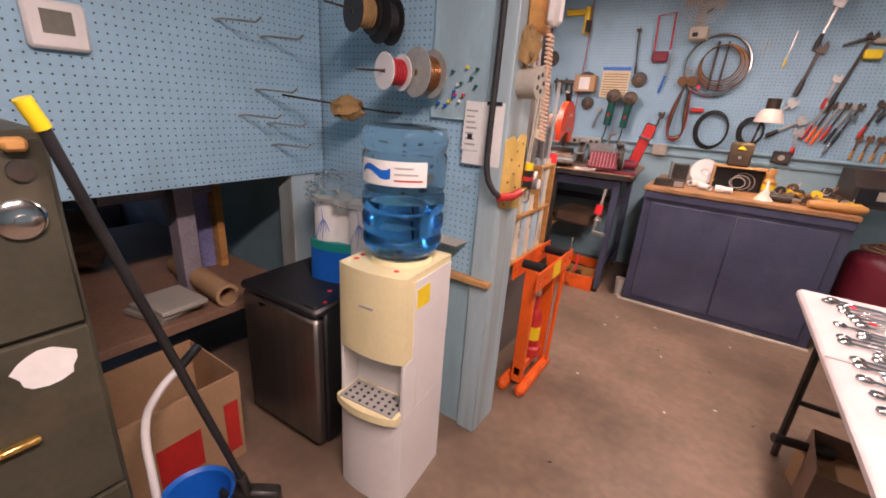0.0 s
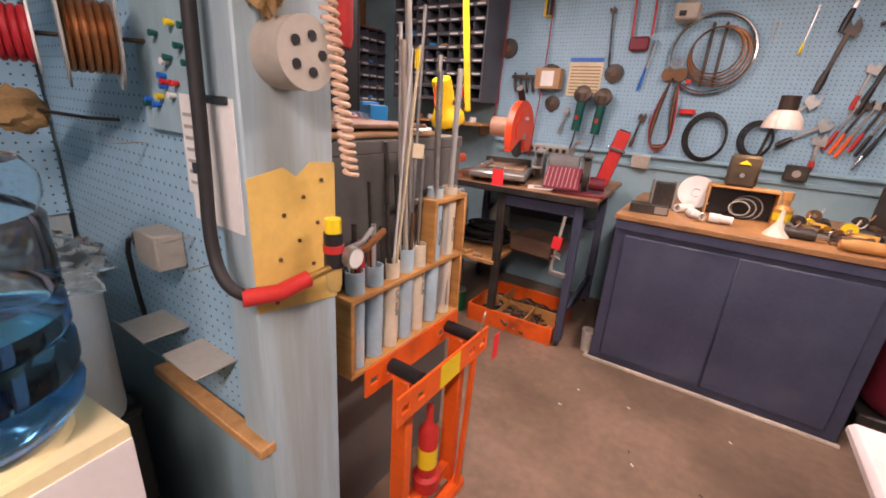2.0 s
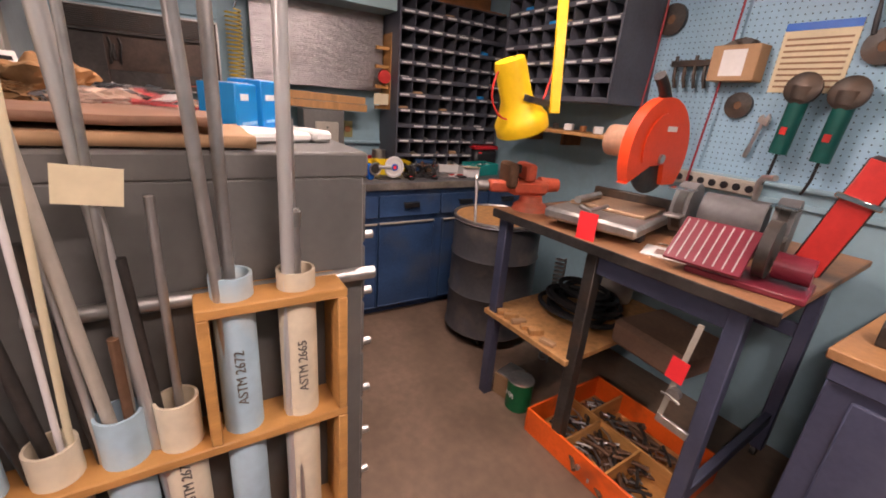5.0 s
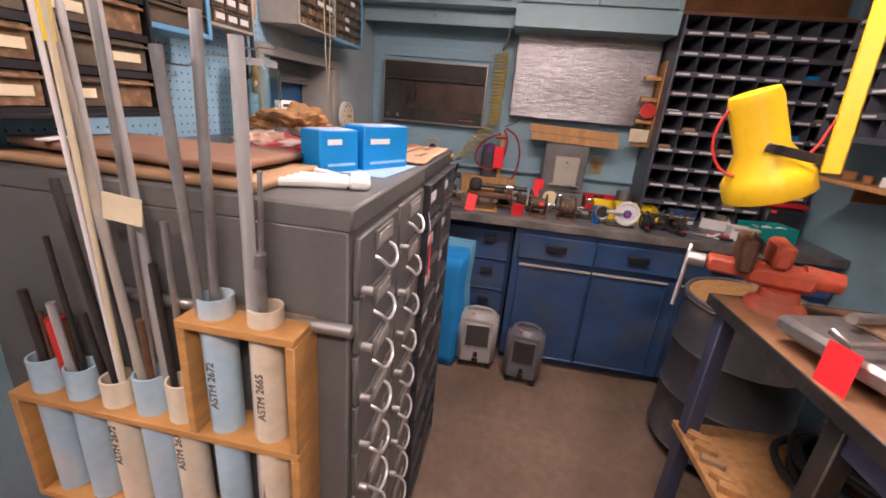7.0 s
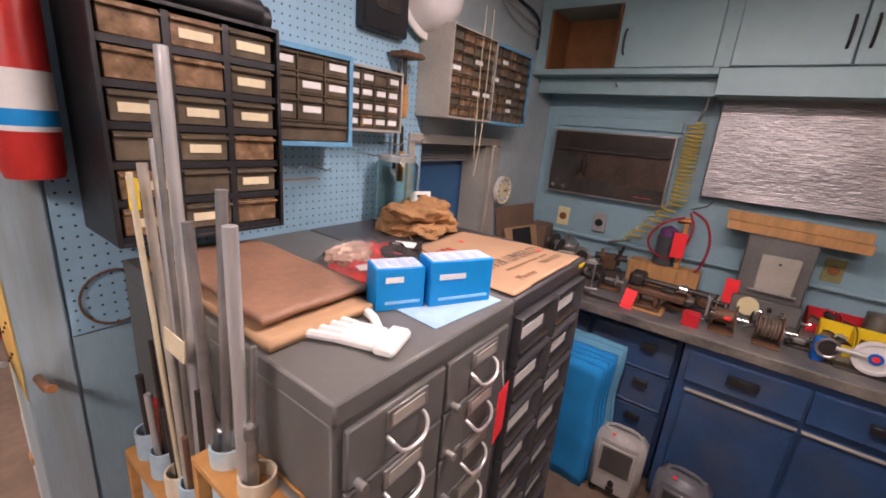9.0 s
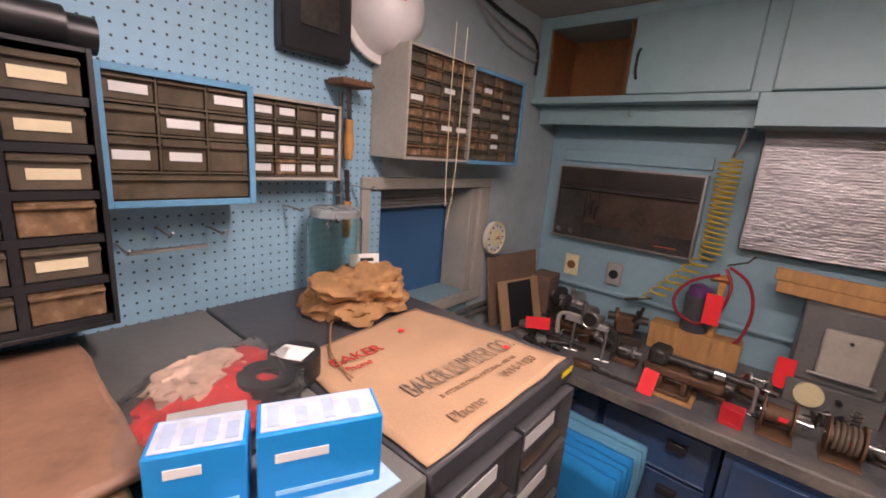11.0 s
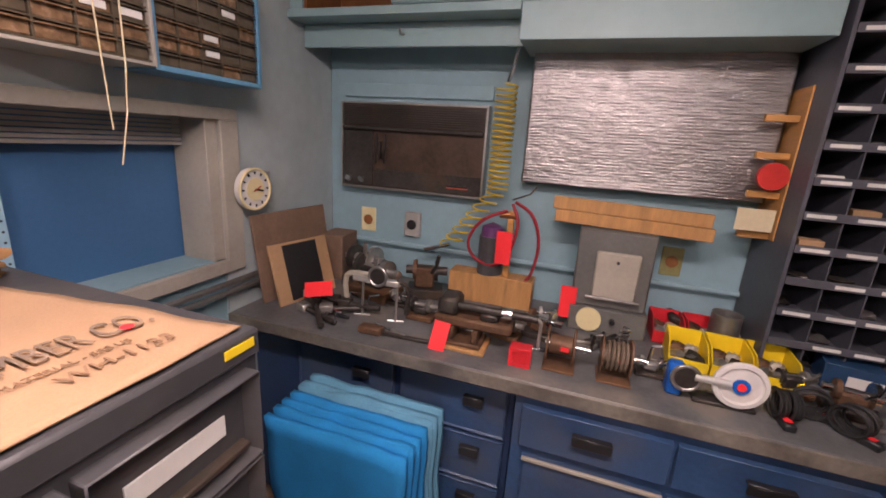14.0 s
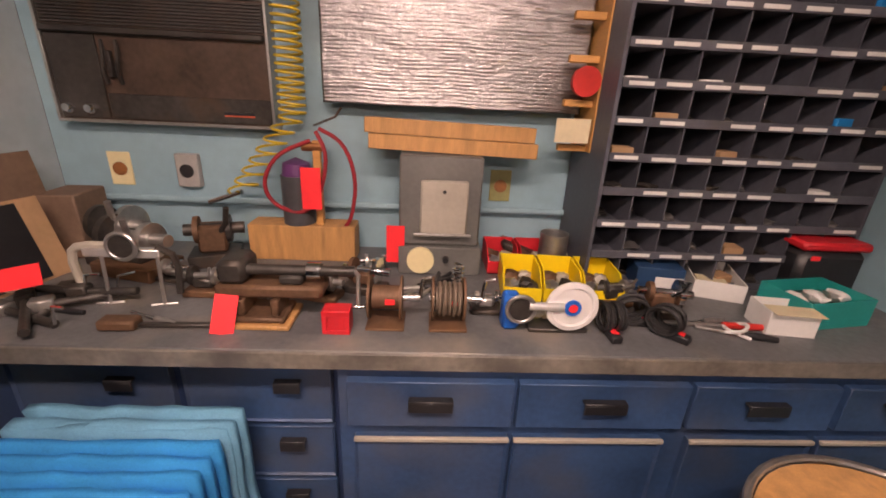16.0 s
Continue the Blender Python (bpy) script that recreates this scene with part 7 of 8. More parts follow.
for x, zt in ((-0.99, 1.62), (-0.84, 1.605)):
    t = on_wall("angle_grinder", x, zt, "dark green angle grinder hanging by its head", "grinder", "angle grinders", 4)
    part("body", cyl(0.034, 0.22, (0, -0.06, -0.28), seg=20), green_p, t)
    part("head", cyl(0.045, 0.05, (0, -0.06, -0.06), seg=20), iron, t)
    part("guard", lathe([(0, 0), (0.062, 0), (0.064, 0.02), (0.05, 0.03), (0, 0.03)], 24, m=pose(0, -0.06, -0.02, 80, 0, 0)), iron, t)
    part("badge", box(-0.012, 0.012, -0.0965, -0.094, -0.2, -0.17, 0), red_p, t)
    part("cord", tube([(0, -0.06, -0.28), (0.0, -0.06, -0.36), (-0.02, -0.03, -0.42)], 0.006), rubber, t)


def bar_tool(name, x, z, length, lean, m1, m2, label, cat, w=0.02, grip=0.4, group="hanging tools", jaw=True):
    """A long tool that hangs on the wall: bar, jaw at the top, grip below."""
    t = on_wall(name, x, z, label, cat, group, lean)
    part("bar", box(-w * 0.35, w * 0.35, -0.03, -0.015, -length * (1 - grip), 0, 0.003), m1, t)
    if jaw:
        part("jaw", plate([(-w, 0), (w * 1.1, -w * 0.4), (w * 1.3, w * 1.2), (w * 0.5, w * 2.4), (w * 0.2, w * 1.0), (-w * 0.7, w * 1.9), (-w * 1.2, w * 1.2)], -0.034, -0.012), m1, t)
    part("grip", lathe([(0, 0), (w * 0.5, 0.003), (w * 0.62, length * grip * 0.5), (w * 0.42, length * grip), (0, length * grip)], 12, m=Matrix.Translation((0, -0.022, -length))), m2, t)
    return t


bar_tool("combination_wrench", -1.115, 1.46, 0.16, 12, steel, steel, "short steel combination wrench on a hook", "wrench", 0.018)
bar_tool("adjustable_wrench", -0.56, 1.45, 0.2, 12, iron, rust, "dark adjustable wrench on a hook", "wrench", 0.022)
bar_tool("bolt_cutter", -0.89, 2.15, 0.36, -6, iron, black, "long black pry bar hanging on hooks", "pry bar", 0.016, 0.3)
bar_tool("putty_knife", -0.57, 1.97, 0.33, 10, steel, bright_blue, "thin saw blade with a blue handle", "saw", 0.016, 0.45, jaw=False)
hs_ = on_wall("hacksaw", -0.68, 1.94, "red hacksaw hanging on the pegboard", "hacksaw")
part("frame", tube([(-0.05, -0.025, 0.04), (-0.07, -0.025, 0.33), (0.06, -0.025, 0.35), (0.075, -0.025, 0.06)], 0.008), red_p, hs_)
part("blade", box(0.066, 0.072, -0.026, -0.024, 0.06, 0.34, 0), steel, hs_)
part("handle", box(-0.06, 0.07, -0.045, -0.005, -0.04, 0.05, 0.014), maroon, hs_)
hp = on_wall("hoop", -0.23, 1.88, "large bright metal hoop with a coil of brown wire", "hoop")
part("rim", ring(0.235, (0, -0.03, 0), "y", 0.012, 48), chrome, hp)
for k in range(5):
    part("wire", ring(0.175 - 0.01 * k, (0.05 - 0.006 * k, -0.045 - 0.006 * k, -0.02 + 0.008 * k), "y", 0.005, 40), copper if k % 2 else rust, hp)
for k in range(2):
    part("chain", box(-0.03 + 0.07 * k, -0.012 + 0.07 * k, -0.03, -0.02, -0.2, 0.18, 0.002), iron, hp)
bl = on_wall("cable_loop", -0.41, 1.77, "looped brown cables with two round gauges", "cable")
for k in range(4):
    part("loop", tube([(-0.01, -0.03 - 0.01 * k, -0.04), (-0.09 + 0.012 * k, -0.04, -0.3), (-0.07, -0.04, -0.48), (-0.01, -0.04, -0.53 + 0.015 * k), (0.06, -0.04, -0.46), (0.06 - 0.012 * k, -0.04, -0.28), (0.03, -0.03, -0.04)], 0.007, 7, smooth=2), (hose_red, rubber, copper, iron)[k], bl)
for k in range(2):
    part("gauge", cyl(0.04, 0.035, (-0.04 + 0.075 * k, -0.06, -0.02), "y", seg=22), rust, bl)
part("knob", cyl(0.016, 0.03, (0.09, -0.06, -0.06), "y", seg=14), red_p, bl)
part("ring", ring(0.03, (0.0, -0.04, 0.05), "y", 0.007), steel, bl)
t = on_wall("scraper", -0.285, 1.52, "small red plastic handle on a hook", "handle")
part("grip", box(-0.05, 0.05, -0.04, -0.01, -0.015, 0.02, 0.008), red_p, t)
for x, z, r in ((-0.15, 1.37, 0.125), (0.13, 1.38, 0.09)):
    t = on_wall("belt_loop", x, z, "black rubber drive belt hanging on a hook", "belt", "drive belts")
    for k in range(3):
        part("loop", ring(r - 0.008 * k, (0.006 * k, -0.02 - 0.012 * k, 0), "y", 0.007, 36, 1.25), rubber, t)
fn = on_wall("wall_fan", -0.41, 2.08, "grey metal wall fan on a cream base", "fan")
part("base", box(-0.07, 0.07, -0.16, 0, -0.02, 0.08, 0.012), beige_p, fn)
part("switch", box(-0.04, 0.0, -0.163, -0.16, 0.0, 0.03, 0), black, fn)
part("neck", cyl(0.025, 0.06, (0, -0.09, 0.08), seg=14), beige_p, fn)
for k in range(7):
    part("cage_ring", ring(0.03 + 0.022 * k, (0, -0.16 - 0.01 * math.cos(k / 6 * 1.5), 0.25), "y", 0.003, 36, 1, 5), steel, fn)
part("motor", cyl(0.06, 0.1, (0, -0.12, 0.25), "y", seg=24), grey_p, fn)
for k in range(4):
    part("blade", plate([(0.02, -0.03), (0.14, -0.05), (0.15, 0.03), (0.03, 0.02)], -0.143, -0.138, m=pose(0, 0, 0.25) @ pose(0, 0, 0, 0, 90 * k, 0)), grey_p, fn)
for x in (-0.506, 0.385):
    o = thing("wall_outlet", pose(x, NY - 0.021, 1.16 if x < 0 else 1.2), "dark metal outlet box on the wall", "outlet", "outlets")
    part("plate", box(-0.06, 0.06, -0.04, 0, -0.045, 0.05, 0.006), iron if x > 0 else beige_p, o)
    part("socket", cyl(0.022, 0.006, (0, -0.046, 0), "y", seg=14), beige_p, o)
# east part of the board: clamps, cutters and pliers
bar_tool("tin_snips", 0.42, 2.28, 0.30, 10, steel, black, "long loppers with dark handles on hooks", "cutters", 0.03)
bar_tool("bolt_cutter", 0.40, 1.98, 0.32, 10, iron, iron, "black bolt cutters hanging on hooks", "cutters", 0.035)
bar_tool("screwdriver", 0.24, 2.13, 0.26, 6, steel, yellow_p, "long screwdriver with a yellow handle", "screwdriver", 0.014, 0.25, jaw=False)
bar_tool("pliers", 0.555, 1.78, 0.2, 8, steel, red_p, "locking pliers with a red grip", "pliers", 0.025)
bar_tool("clamp", 0.33, 1.60, 0.18, 40, steel, steel, "steel spring clamp on a hook", "clamp", 0.03)
bar_tool("clamp", 0.42, 1.48, 0.22, 55, steel, iron, "steel locking clamp on a hook", "clamp", 0.03)
bar_tool("clamp", 0.44, 1.38, 0.16, 0, steel, red_p, "red handled locking clamp", "clamp", 0.03)
for k in range(6):
    bar_tool("pliers", 0.55 + 0.038 * k, 1.60, 0.26 + 0.02 * (k % 3), 18, iron if k % 2 else steel, (red_p, orange, orange, red_p, black, black)[k], "pliers with coloured grips in a row of hooks", "pliers", 0.02, 0.45, "row of pliers")
bar_tool("pruning_saw", 0.66, 2.05, 0.5, 12, iron, black, "black bar clamp with a yellow jaw", "clamp", 0.03, 0.3)
t = on_wall("bow_saw", 0.70, 2.02, "yellow pistol-grip caulking tool hung on hooks", "tool")
part("arm", tube([(-0.18, -0.03, 0.0), (-0.05, -0.05, 0.05), (0.18, -0.05, 0.0)], 0.01), iron, t)
part("body", box(-0.02, 0.22, -0.06, -0.02, 0.01, 0.05, 0.01), beige_p, t)
part("block", box(-0.05, 0.05, -0.07, -0.02, -0.09, -0.03, 0.006), yellow_p, t)
bar_tool("tongs", 0.72, 1.52, 0.28, 20, chrome, chrome, "bright steel bar leaning on hooks", "bar", 0.02, 0.4)
for k in range(8):
    bar_tool("file_tool", 0.85 + 0.07 * k, 1.62 + 0.12 * (k % 3), 0.24, 15, (iron, steel, rust)[k % 3], (red_p, black, wood)[k % 3], "assorted hand tool hanging on the pegboard", "tool", 0.024, 0.4)
for k in range(5):
    bar_tool("chisel", 0.80 + 0.06 * k, 1.38, 0.15, 5, rust, wood, "small chisel with a wooden grip", "chisel", 0.018, 0.45)
t = on_wall("yellow_bracket", -1.43, 2.2, "yellow metal clamp bracket hung high on the board", "clamp")
part("arm", box(-0.14, 0.06, -0.05, -0.02, 0.10, 0.15, 0.006), yellow, t)
part("post", box(0.04, 0.09, -0.06, -0.015, -0.06, 0.17, 0.006), yellow, t)
part("grip", cyl(0.022, 0.10, (0.085, -0.06, -0.05), seg=14), black, t)
t = on_wall("wire_clip", 0.07, 1.95, "bent steel wire clip on the board", "clip")
part("wire", tube([(-0.015, -0.01, 0), (-0.015, -0.02, 0.11), (0.015, -0.02, 0.11), (0.015, -0.01, 0)], 0.003, 6, smooth=1), steel, t)

# ---- near the start: partition face ----
SFY = 1.411


def spool(x, z, y, r, w, m1, m2, label):
    t = thing("wire_spool", pose(x, y, z, 0, 0, -15), label, "spool", "wire spools")
    part("core", cyl(r * 0.62, w, (0, -w / 2, 0), "y", seg=26), m2, t)
    for a in (-w / 2 - 0.004, w / 2):
        part("flange", lathe([(r * 0.14, 0), (r, 0), (r, 0.004), (r * 0.14, 0.004), (r * 0.14, 0)], 32, m=pose(0, a + 0.004, 0, 90, 0, 0)), m1, t)
    for i in range(6):
        part("winding", ring(r * 0.64, (0, -w / 2 + w * (i + 0.5) / 6, 0), "y", w / 12, 26), m2, t)
    return t


red_wire = mat("red_wire", (0.4, 0.02, 0.03), 0.4, var=0.2)
spool(-1.052, 1.525, 1.225, 0.062, 0.07, white_p, red_wire, "white spool of red wire on a rod")
spool(-0.985, 1.53, 1.32, 0.085, 0.07, mat("grey_clear_spool", (0.35, 0.36, 0.34), 0.25), copper, "clear spool of copper wire on a rod")
spool(-1.20, 1.72, 1.22, 0.07, 0.07, black, twine, "black spool of brown cord on a rod")
spool(-1.17, 1.71, 1.31, 0.085, 0.05, rubber, rubber, "black spool of cable on a rod")
solid("peg_rod", tube([(-1.115, 1.10, 1.522), (-0.955, 1.40, 1.534)], 0.004, 8), iron, pose(0, 0, 0), "long steel rod holding wire spools", "rod", "spool rods")
solid("peg_rod", tube([(-1.24, 1.08, 1.73), (-1.15, 1.40, 1.71)], 0.004, 8), iron, pose(0, 0, 0), "long steel rod holding wire spools", "rod", "spool rods")
solid("peg_rod", tube([(-1.55, 1.12, 1.42), (-1.20, 1.36, 1.38), (-1.15, 1.40, 1.38)], 0.004, 8), iron, pose(0, 0, 0), "long thin rod with a twine ball", "rod", "spool rods")
solid("twine_ball", blob(0.055, 11, (1.25, 0.8, 0.85), 0.3, 5, 3), twine, pose(-1.335, 1.275, 1.386, 0, 0, 30), "brown ball of jute twine on a rod", "twine")
cb = structure("cork_panel", box(-1.0, -0.752, 1.395, 1.411, 1.375, CEIL - 0.01, 0.002), board_plain, "pale blue painted pin board")
pin = [to_mesh("push_pin", cyl(0.006, 0.014, (0, -0.014, 0), "y", 0.004, 10), m_) for m_ in (green_p, bright_blue, yellow_p, red_box, paper)]
rnd = random.Random(2)
for k in range(16):
    ob = new("push_pin", pin[(0, 1, 0, 3, 0, 4, 1, 2)[k % 8]])
    ob.matrix_basis = pose(rnd.uniform(-0.97, -0.79), 1.395, rnd.uniform(1.42, 1.56))
    tagged(ob, "coloured push pin in the board", "push pin", "push pins")
nt_ = thing("notice", pose(-0.775, 1.392, 1.22, 0, 0, 0), "white paper notices pinned to the partition", "notice")
part("sheet", box(-0.06, 0.10, -0.004, -0.002, 0, 0.225, 0), paper, nt_)
part("receipt", box(-0.065, 0.01, -0.008, -0.005, 0.05, 0.225, 0, m=pose(0, 0, 0, 0, 2, 0)), paper, nt_)
for k in range(7):
    part("text_bar", box(-0.05, -0.005 - 0.006 * (k % 3), -0.0092, -0.0082, 0.07 + 0.02 * k, 0.076 + 0.02 * k, 0), grey_p, nt_)
part("print_block", box(-0.04, -0.02, -0.0094, -0.0084, 0.09, 0.11, 0), black, nt_)
part("clip", box(0.03, 0.09, -0.008, -0.004, 0.215, 0.228, 0.002), black, nt_)
sp_ = solid("metal_shelf", box(0, 0.14, -0.09, 0, 0, 0.004, 0.001), putty, pose(-0.93, SFY, 0.90), "small bare metal pegboard shelf", "shelf", "peg shelves")
solid("metal_shelf", box(0, 0.13, -0.1, 0, 0, 0.004, 0.001), putty, pose(-1.12, SFY, 0.91), "small bare metal pegboard shelf", "shelf", "peg shelves")
ob = thing("outlet_box", pose(-1.0, SFY, 1.12), "tan outlet box with a plugged black cord", "outlet")
part("box_body", box(-0.05, 0.05, -0.06, 0, -0.04, 0.04, 0.004), beige_p, ob)
part("plug", box(-0.11, -0.05, -0.045, -0.015, -0.02, 0.015, 0.005), black, ob)
part("cord", tube([(-0.11, -0.03, 0), (-0.16, -0.04, -0.02), (-0.18, -0.03, -0.15), (-0.17, -0.02, -0.3)], 0.006, smooth=1), rubber, ob)
for x, z in ((-0.90, 1.16), (-1.05, 1.34), (-0.70 - 0.1, 1.13)):
    peg_hook(pose(x, SFY, z), s=0.6)
# left pegboard: thermostat and hooks
tm = thing("thermostat", pose(-1.642, 0.46, 1.56, 0, 0, 90), "white wall thermostat with a grey display", "thermostat")
part("case", box(-0.07, 0.07, -0.03, 0, -0.06, 0.065, 0.012), white_p, tm)
part("display", box(-0.035, 0.035, -0.032, -0.03, -0.02, 0.04, 0), mat("lcd_grey", (0.16, 0.16, 0.13), 0.3), tm)
for y, z in ((0.92, 1.66), (1.10, 1.63), (1.06, 1.43), (0.98, 1.33), (1.10, 1.30), (1.12, 1.21)):
    peg_hook(pose(-1.642, y, z, 0, 0, 118), "peg hooks on the store wall", 1.45)
# post: phone, air hose, regulator
ph = thing("wall_phone", pose(PX1, 1.50, 1.70, 0, 0, 90), "cream wall telephone with a coiled cord", "telephone")
part("handset", box(-0.03, 0.03, -0.10, -0.05, 0.0, 0.24, 0.02), white_p, ph)
part("body", box(-0.06, 0.06, -0.05, 0, -0.02, 0.24, 0.012), wood, ph)
cordp = []
for i in range(26 * 8):
    f = i / (26 * 8)
    a = 2 * math.pi * i / 8
    cordp.append((0.012 * math.cos(a) + 0.06 * f, -0.07 + 0.012 * math.sin(a), -0.02 - 0.36 * f))
part("cord", tube(cordp, 0.0042, 6), pink_cord, ph)
ah = thing("air_line", pose(0, 0, 0), "thick black air hose with a red sleeve", "hose")
part("hose", tube([(-0.70, 1.36, 2.46), (-0.70, 1.355, 1.7), (-0.705, 1.35, 1.35), (-0.70, 1.34, 1.20), (-0.66, 1.34, 1.135), (-0.63, 1.38, 1.115)], 0.011, 12, smooth=2), rubber, ah)
part("sleeve", tube([(-0.645, 1.355, 1.12), (-0.62, 1.41, 1.12), (-0.615, 1.47, 1.13)], 0.016, 12), red_p, ah)
part("nipple", tube([(-0.615, 1.47, 1.13), (-0.61, 1.54, 1.14)], 0.008, 10), mat("brass", (0.6, 0.4, 0.12), 0.3, 0.9), ah)
rg = thing("air_regulator", pose(-0.615, 1.535, 1.16) @ Matrix.Scale(0.8, 4), "air pressure regulator with a gauge and yellow knob", "regulator")
part("body", cyl(0.024, 0.09, (0, 0, -0.03), seg=20), black, rg)
part("band", cyl(0.026, 0.02, (0, 0, 0.01), seg=20), red_p, rg)
part("knob", cyl(0.02, 0.035, (0, 0, 0.06), seg=18), yellow_p, rg)
part("bowl", lathe([(0, -0.10), (0.014, -0.098), (0.02, -0.08), (0.02, -0.03), (0, -0.03)], 20), clear_wrap, rg)
part("gauge", cyl(0.028, 0.022, (0.01, -0.0, 0.0), "x", seg=24, m=pose(0.015, 0.03, -0.005)), galv, rg)
part("gauge_face", cyl(0.024, 0.002, (0.048, 0.03, -0.005), "x", seg=24), paper, rg)
part("pipe", tube([(0, 0.02, 0), (0.0, 0.10, 0.01), (-0.02, 0.16, 0.03)], 0.008), galv, rg)
mt = thing("motor_end", pose(PX1, 1.47, 1.52, 0, 0, 90), "round grey motor with vent holes on the post", "motor")
part("case", cyl(0.055, 0.07, (0, -0.07, 0), "y", seg=30), beige_p, mt)
for k in range(5):
    part("vent", cyl(0.008, 0.003, (0.028 * math.cos(k * 1.257), -0.0725, 0.028 * math.sin(k * 1.257)), "y", seg=10), black, mt)
solid("twine_hank", blob(0.06, 14, (0.6, 0.4, 1.0), 0.5, 5, 3), twine, pose(-0.63, 1.43, 1.63), "tangled hank of brown string", "twine")
solid("wire_hoop", ring(0.07, (0, -0.012, 0), "y", 0.003, 30), rust, pose(-0.845, SY, 1.25, 0, 0, 180), "thin rusty wire hoop on the pegboard", "hoop")
solid("air_gun", tube([(0, 0, 0), (0.0, 0.10, 0.02), (0.0, 0.16, 0.05)], 0.009, 8), copper, pose(-0.68, 1.60, 1.10), "copper air pipe on the partition", "pipe")

# ---- near the start: floor things ----
ol = thing("file_safe", pose(-1.05, 0, 0), "tall olive green steel file cabinet with a dial", "file cabinet")
part("body", box(-0.58, -0.015, -0.28, 0.25, 0, 1.335, 0.006), olive, ol)
for z0, z1 in ((0.05, 0.48), (0.49, 0.93), (0.94, 1.32)):
    part("drawer", box(-0.015, 0.0, -0.26, 0.24, z0, z1, 0.004), olive, ol)
part("dial", lathe([(0, 0), (0.038, 0), (0.038, 0.010), (0.03, 0.016), (0.012, 0.018), (0.012, 0.028), (0, 0.029)], 32, m=pose(0, 0.182, 1.177, 0, 90, 0)), chrome, ol)
part("lock", cyl(0.02, 0.008, (0, 0.20, 1.265), "x", seg=18), iron, ol)
part("wood_knob", box(0, 0.025, 0.18, 0.215, 1.30, 1.325, 0.006), wood, ol)
st_ = [(0.05 * (1 + 0.14 * math.sin(5 * i * 0.42)) * math.cos(i * 0.42), 0.043 * math.sin(i * 0.42)) for i in range(15)]
part("sticker", plate(st_, -0.002, -0.0005, m=pose(0, 0.16, 0.865, 0, 0, 90)), paper, ol)
part("handle", box(0, 0.02, 0.03, 0.12, 0.71, 0.725, 0.004), mat("brass", (0.6, 0.4, 0.12), 0.3, 0.9), ol)
br = thing("push_broom", pose(0, 0, 0), "push broom with a black handle and yellow tip", "broom")
part("pole", tube([(-0.985, 0.229, 1.346), (-1.075, 0.53, 0.22)], 0.011, 12), black, br)
part("tip", tube([(-0.98, 0.211, 1.392), (-0.985, 0.230, 1.343)], 0.014, 12), yellow_p, br)
part("socket", tube([(-1.075, 0.53, 0.22), (-1.08, 0.55, 0.13)], 0.018, 12), iron, br)
part("head", box(-0.10, 0.10, -0.025, 0.025, 0.0, 0.14, 0.01, m=pose(-1.08, 0.56, 0, 0, 0, 35)), iron, br)
mp_ = thing("mop_bucket", pose(-1.13, 0.42, 0), "blue mop bucket with a white bent handle", "bucket")
part("bucket", lathe([(0, 0.005), (0.08, 0.005), (0.10, 0.2), (0.108, 0.21), (0.095, 0.2), (0.075, 0.015), (0, 0.015)], 28), bright_blue, mp_)
part("frame", tube([(-0.03, -0.10, 0.14), (-0.03, -0.097, 0.286), (-0.116, -0.072, 0.472), (-0.113, -0.006, 0.565), (-0.13, 0.05, 0.585)], 0.012, 12, smooth=2), white_p, mp_)
part("grip", tube([(-0.13, 0.05, 0.585), (-0.166, 0.135, 0.615)], 0.015, 12), black, mp_)
hb = thing("cardboard_box", pose(-1.72, 0.31, 0, 0, 0, 0), "open brown cardboard moving box with a red print", "box")
for b in ((0, 0.36, 0, 0.006), (0, 0.36, 0.394, 0.40), (0, 0.006, 0.006, 0.394), (0.354, 0.36, 0.006, 0.394)):
    part("side", box(*b, 0, 0.40, 0.001), card, hb)
part("floor_panel", box(0.006, 0.354, 0.006, 0.394, 0, 0.006, 0), card, hb)
part("flap", box(0.36, 0.365, 0.0, 0.40, 0.29, 0.40, 0.001), card, hb)
part("red_print", box(0.3605, 0.3618, 0.09, 0.24, 0.08, 0.24, 0), red_p, hb)
part("red_stripe", box(0.3605, 0.3618, 0.33, 0.385, 0.05, 0.28, 0), red_p, hb)
pt = thing("paper_towel_pack", pose(-1.24, 1.20, 0.676, 0, 0, 15) @ Matrix.Scale(1.28, 4), "plastic-wrapped pack of paper towel rolls", "paper towels")
for x in (-0.065, 0.065):
    part("roll", lathe([(0.02, 0), (0.062, 0), (0.064, 0.01), (0.064, 0.27), (0.06, 0.28), (0.02, 0.28)], 24, m=Matrix.Translation((x, 0, 0))), paper, pt)
    for k in range(5):
        part("print_line", tube([(x - 0.045 + 0.018 * k, -0.062 + 0.006 * abs(k - 2), 0.13), (x - 0.01 + 0.006 * k, -0.066, 0.20), (x - 0.045 + 0.018 * (4 - k), -0.062 + 0.006 * abs(k - 2), 0.26)], 0.0012, 4), bright_blue, pt)
part("wrapper_print", rounded_front(-0.12, 0.03, -0.058, -0.05, 0.0, 0.11, 0.012), bright_blue, pt, "blue and teal printed wrapper")
part("teal_print", rounded_front(-0.12, 0.03, -0.059, -0.05, 0.1105, 0.14, 0.012), teal, pt)
wrp = blob(0.13, 17, (1.15, 0.7, 0.45), 0.4, 3, 4)
part("wrapper", wrp, clear_wrap, pt, "crumpled clear plastic wrapper").location = (0, 0, 0.30)
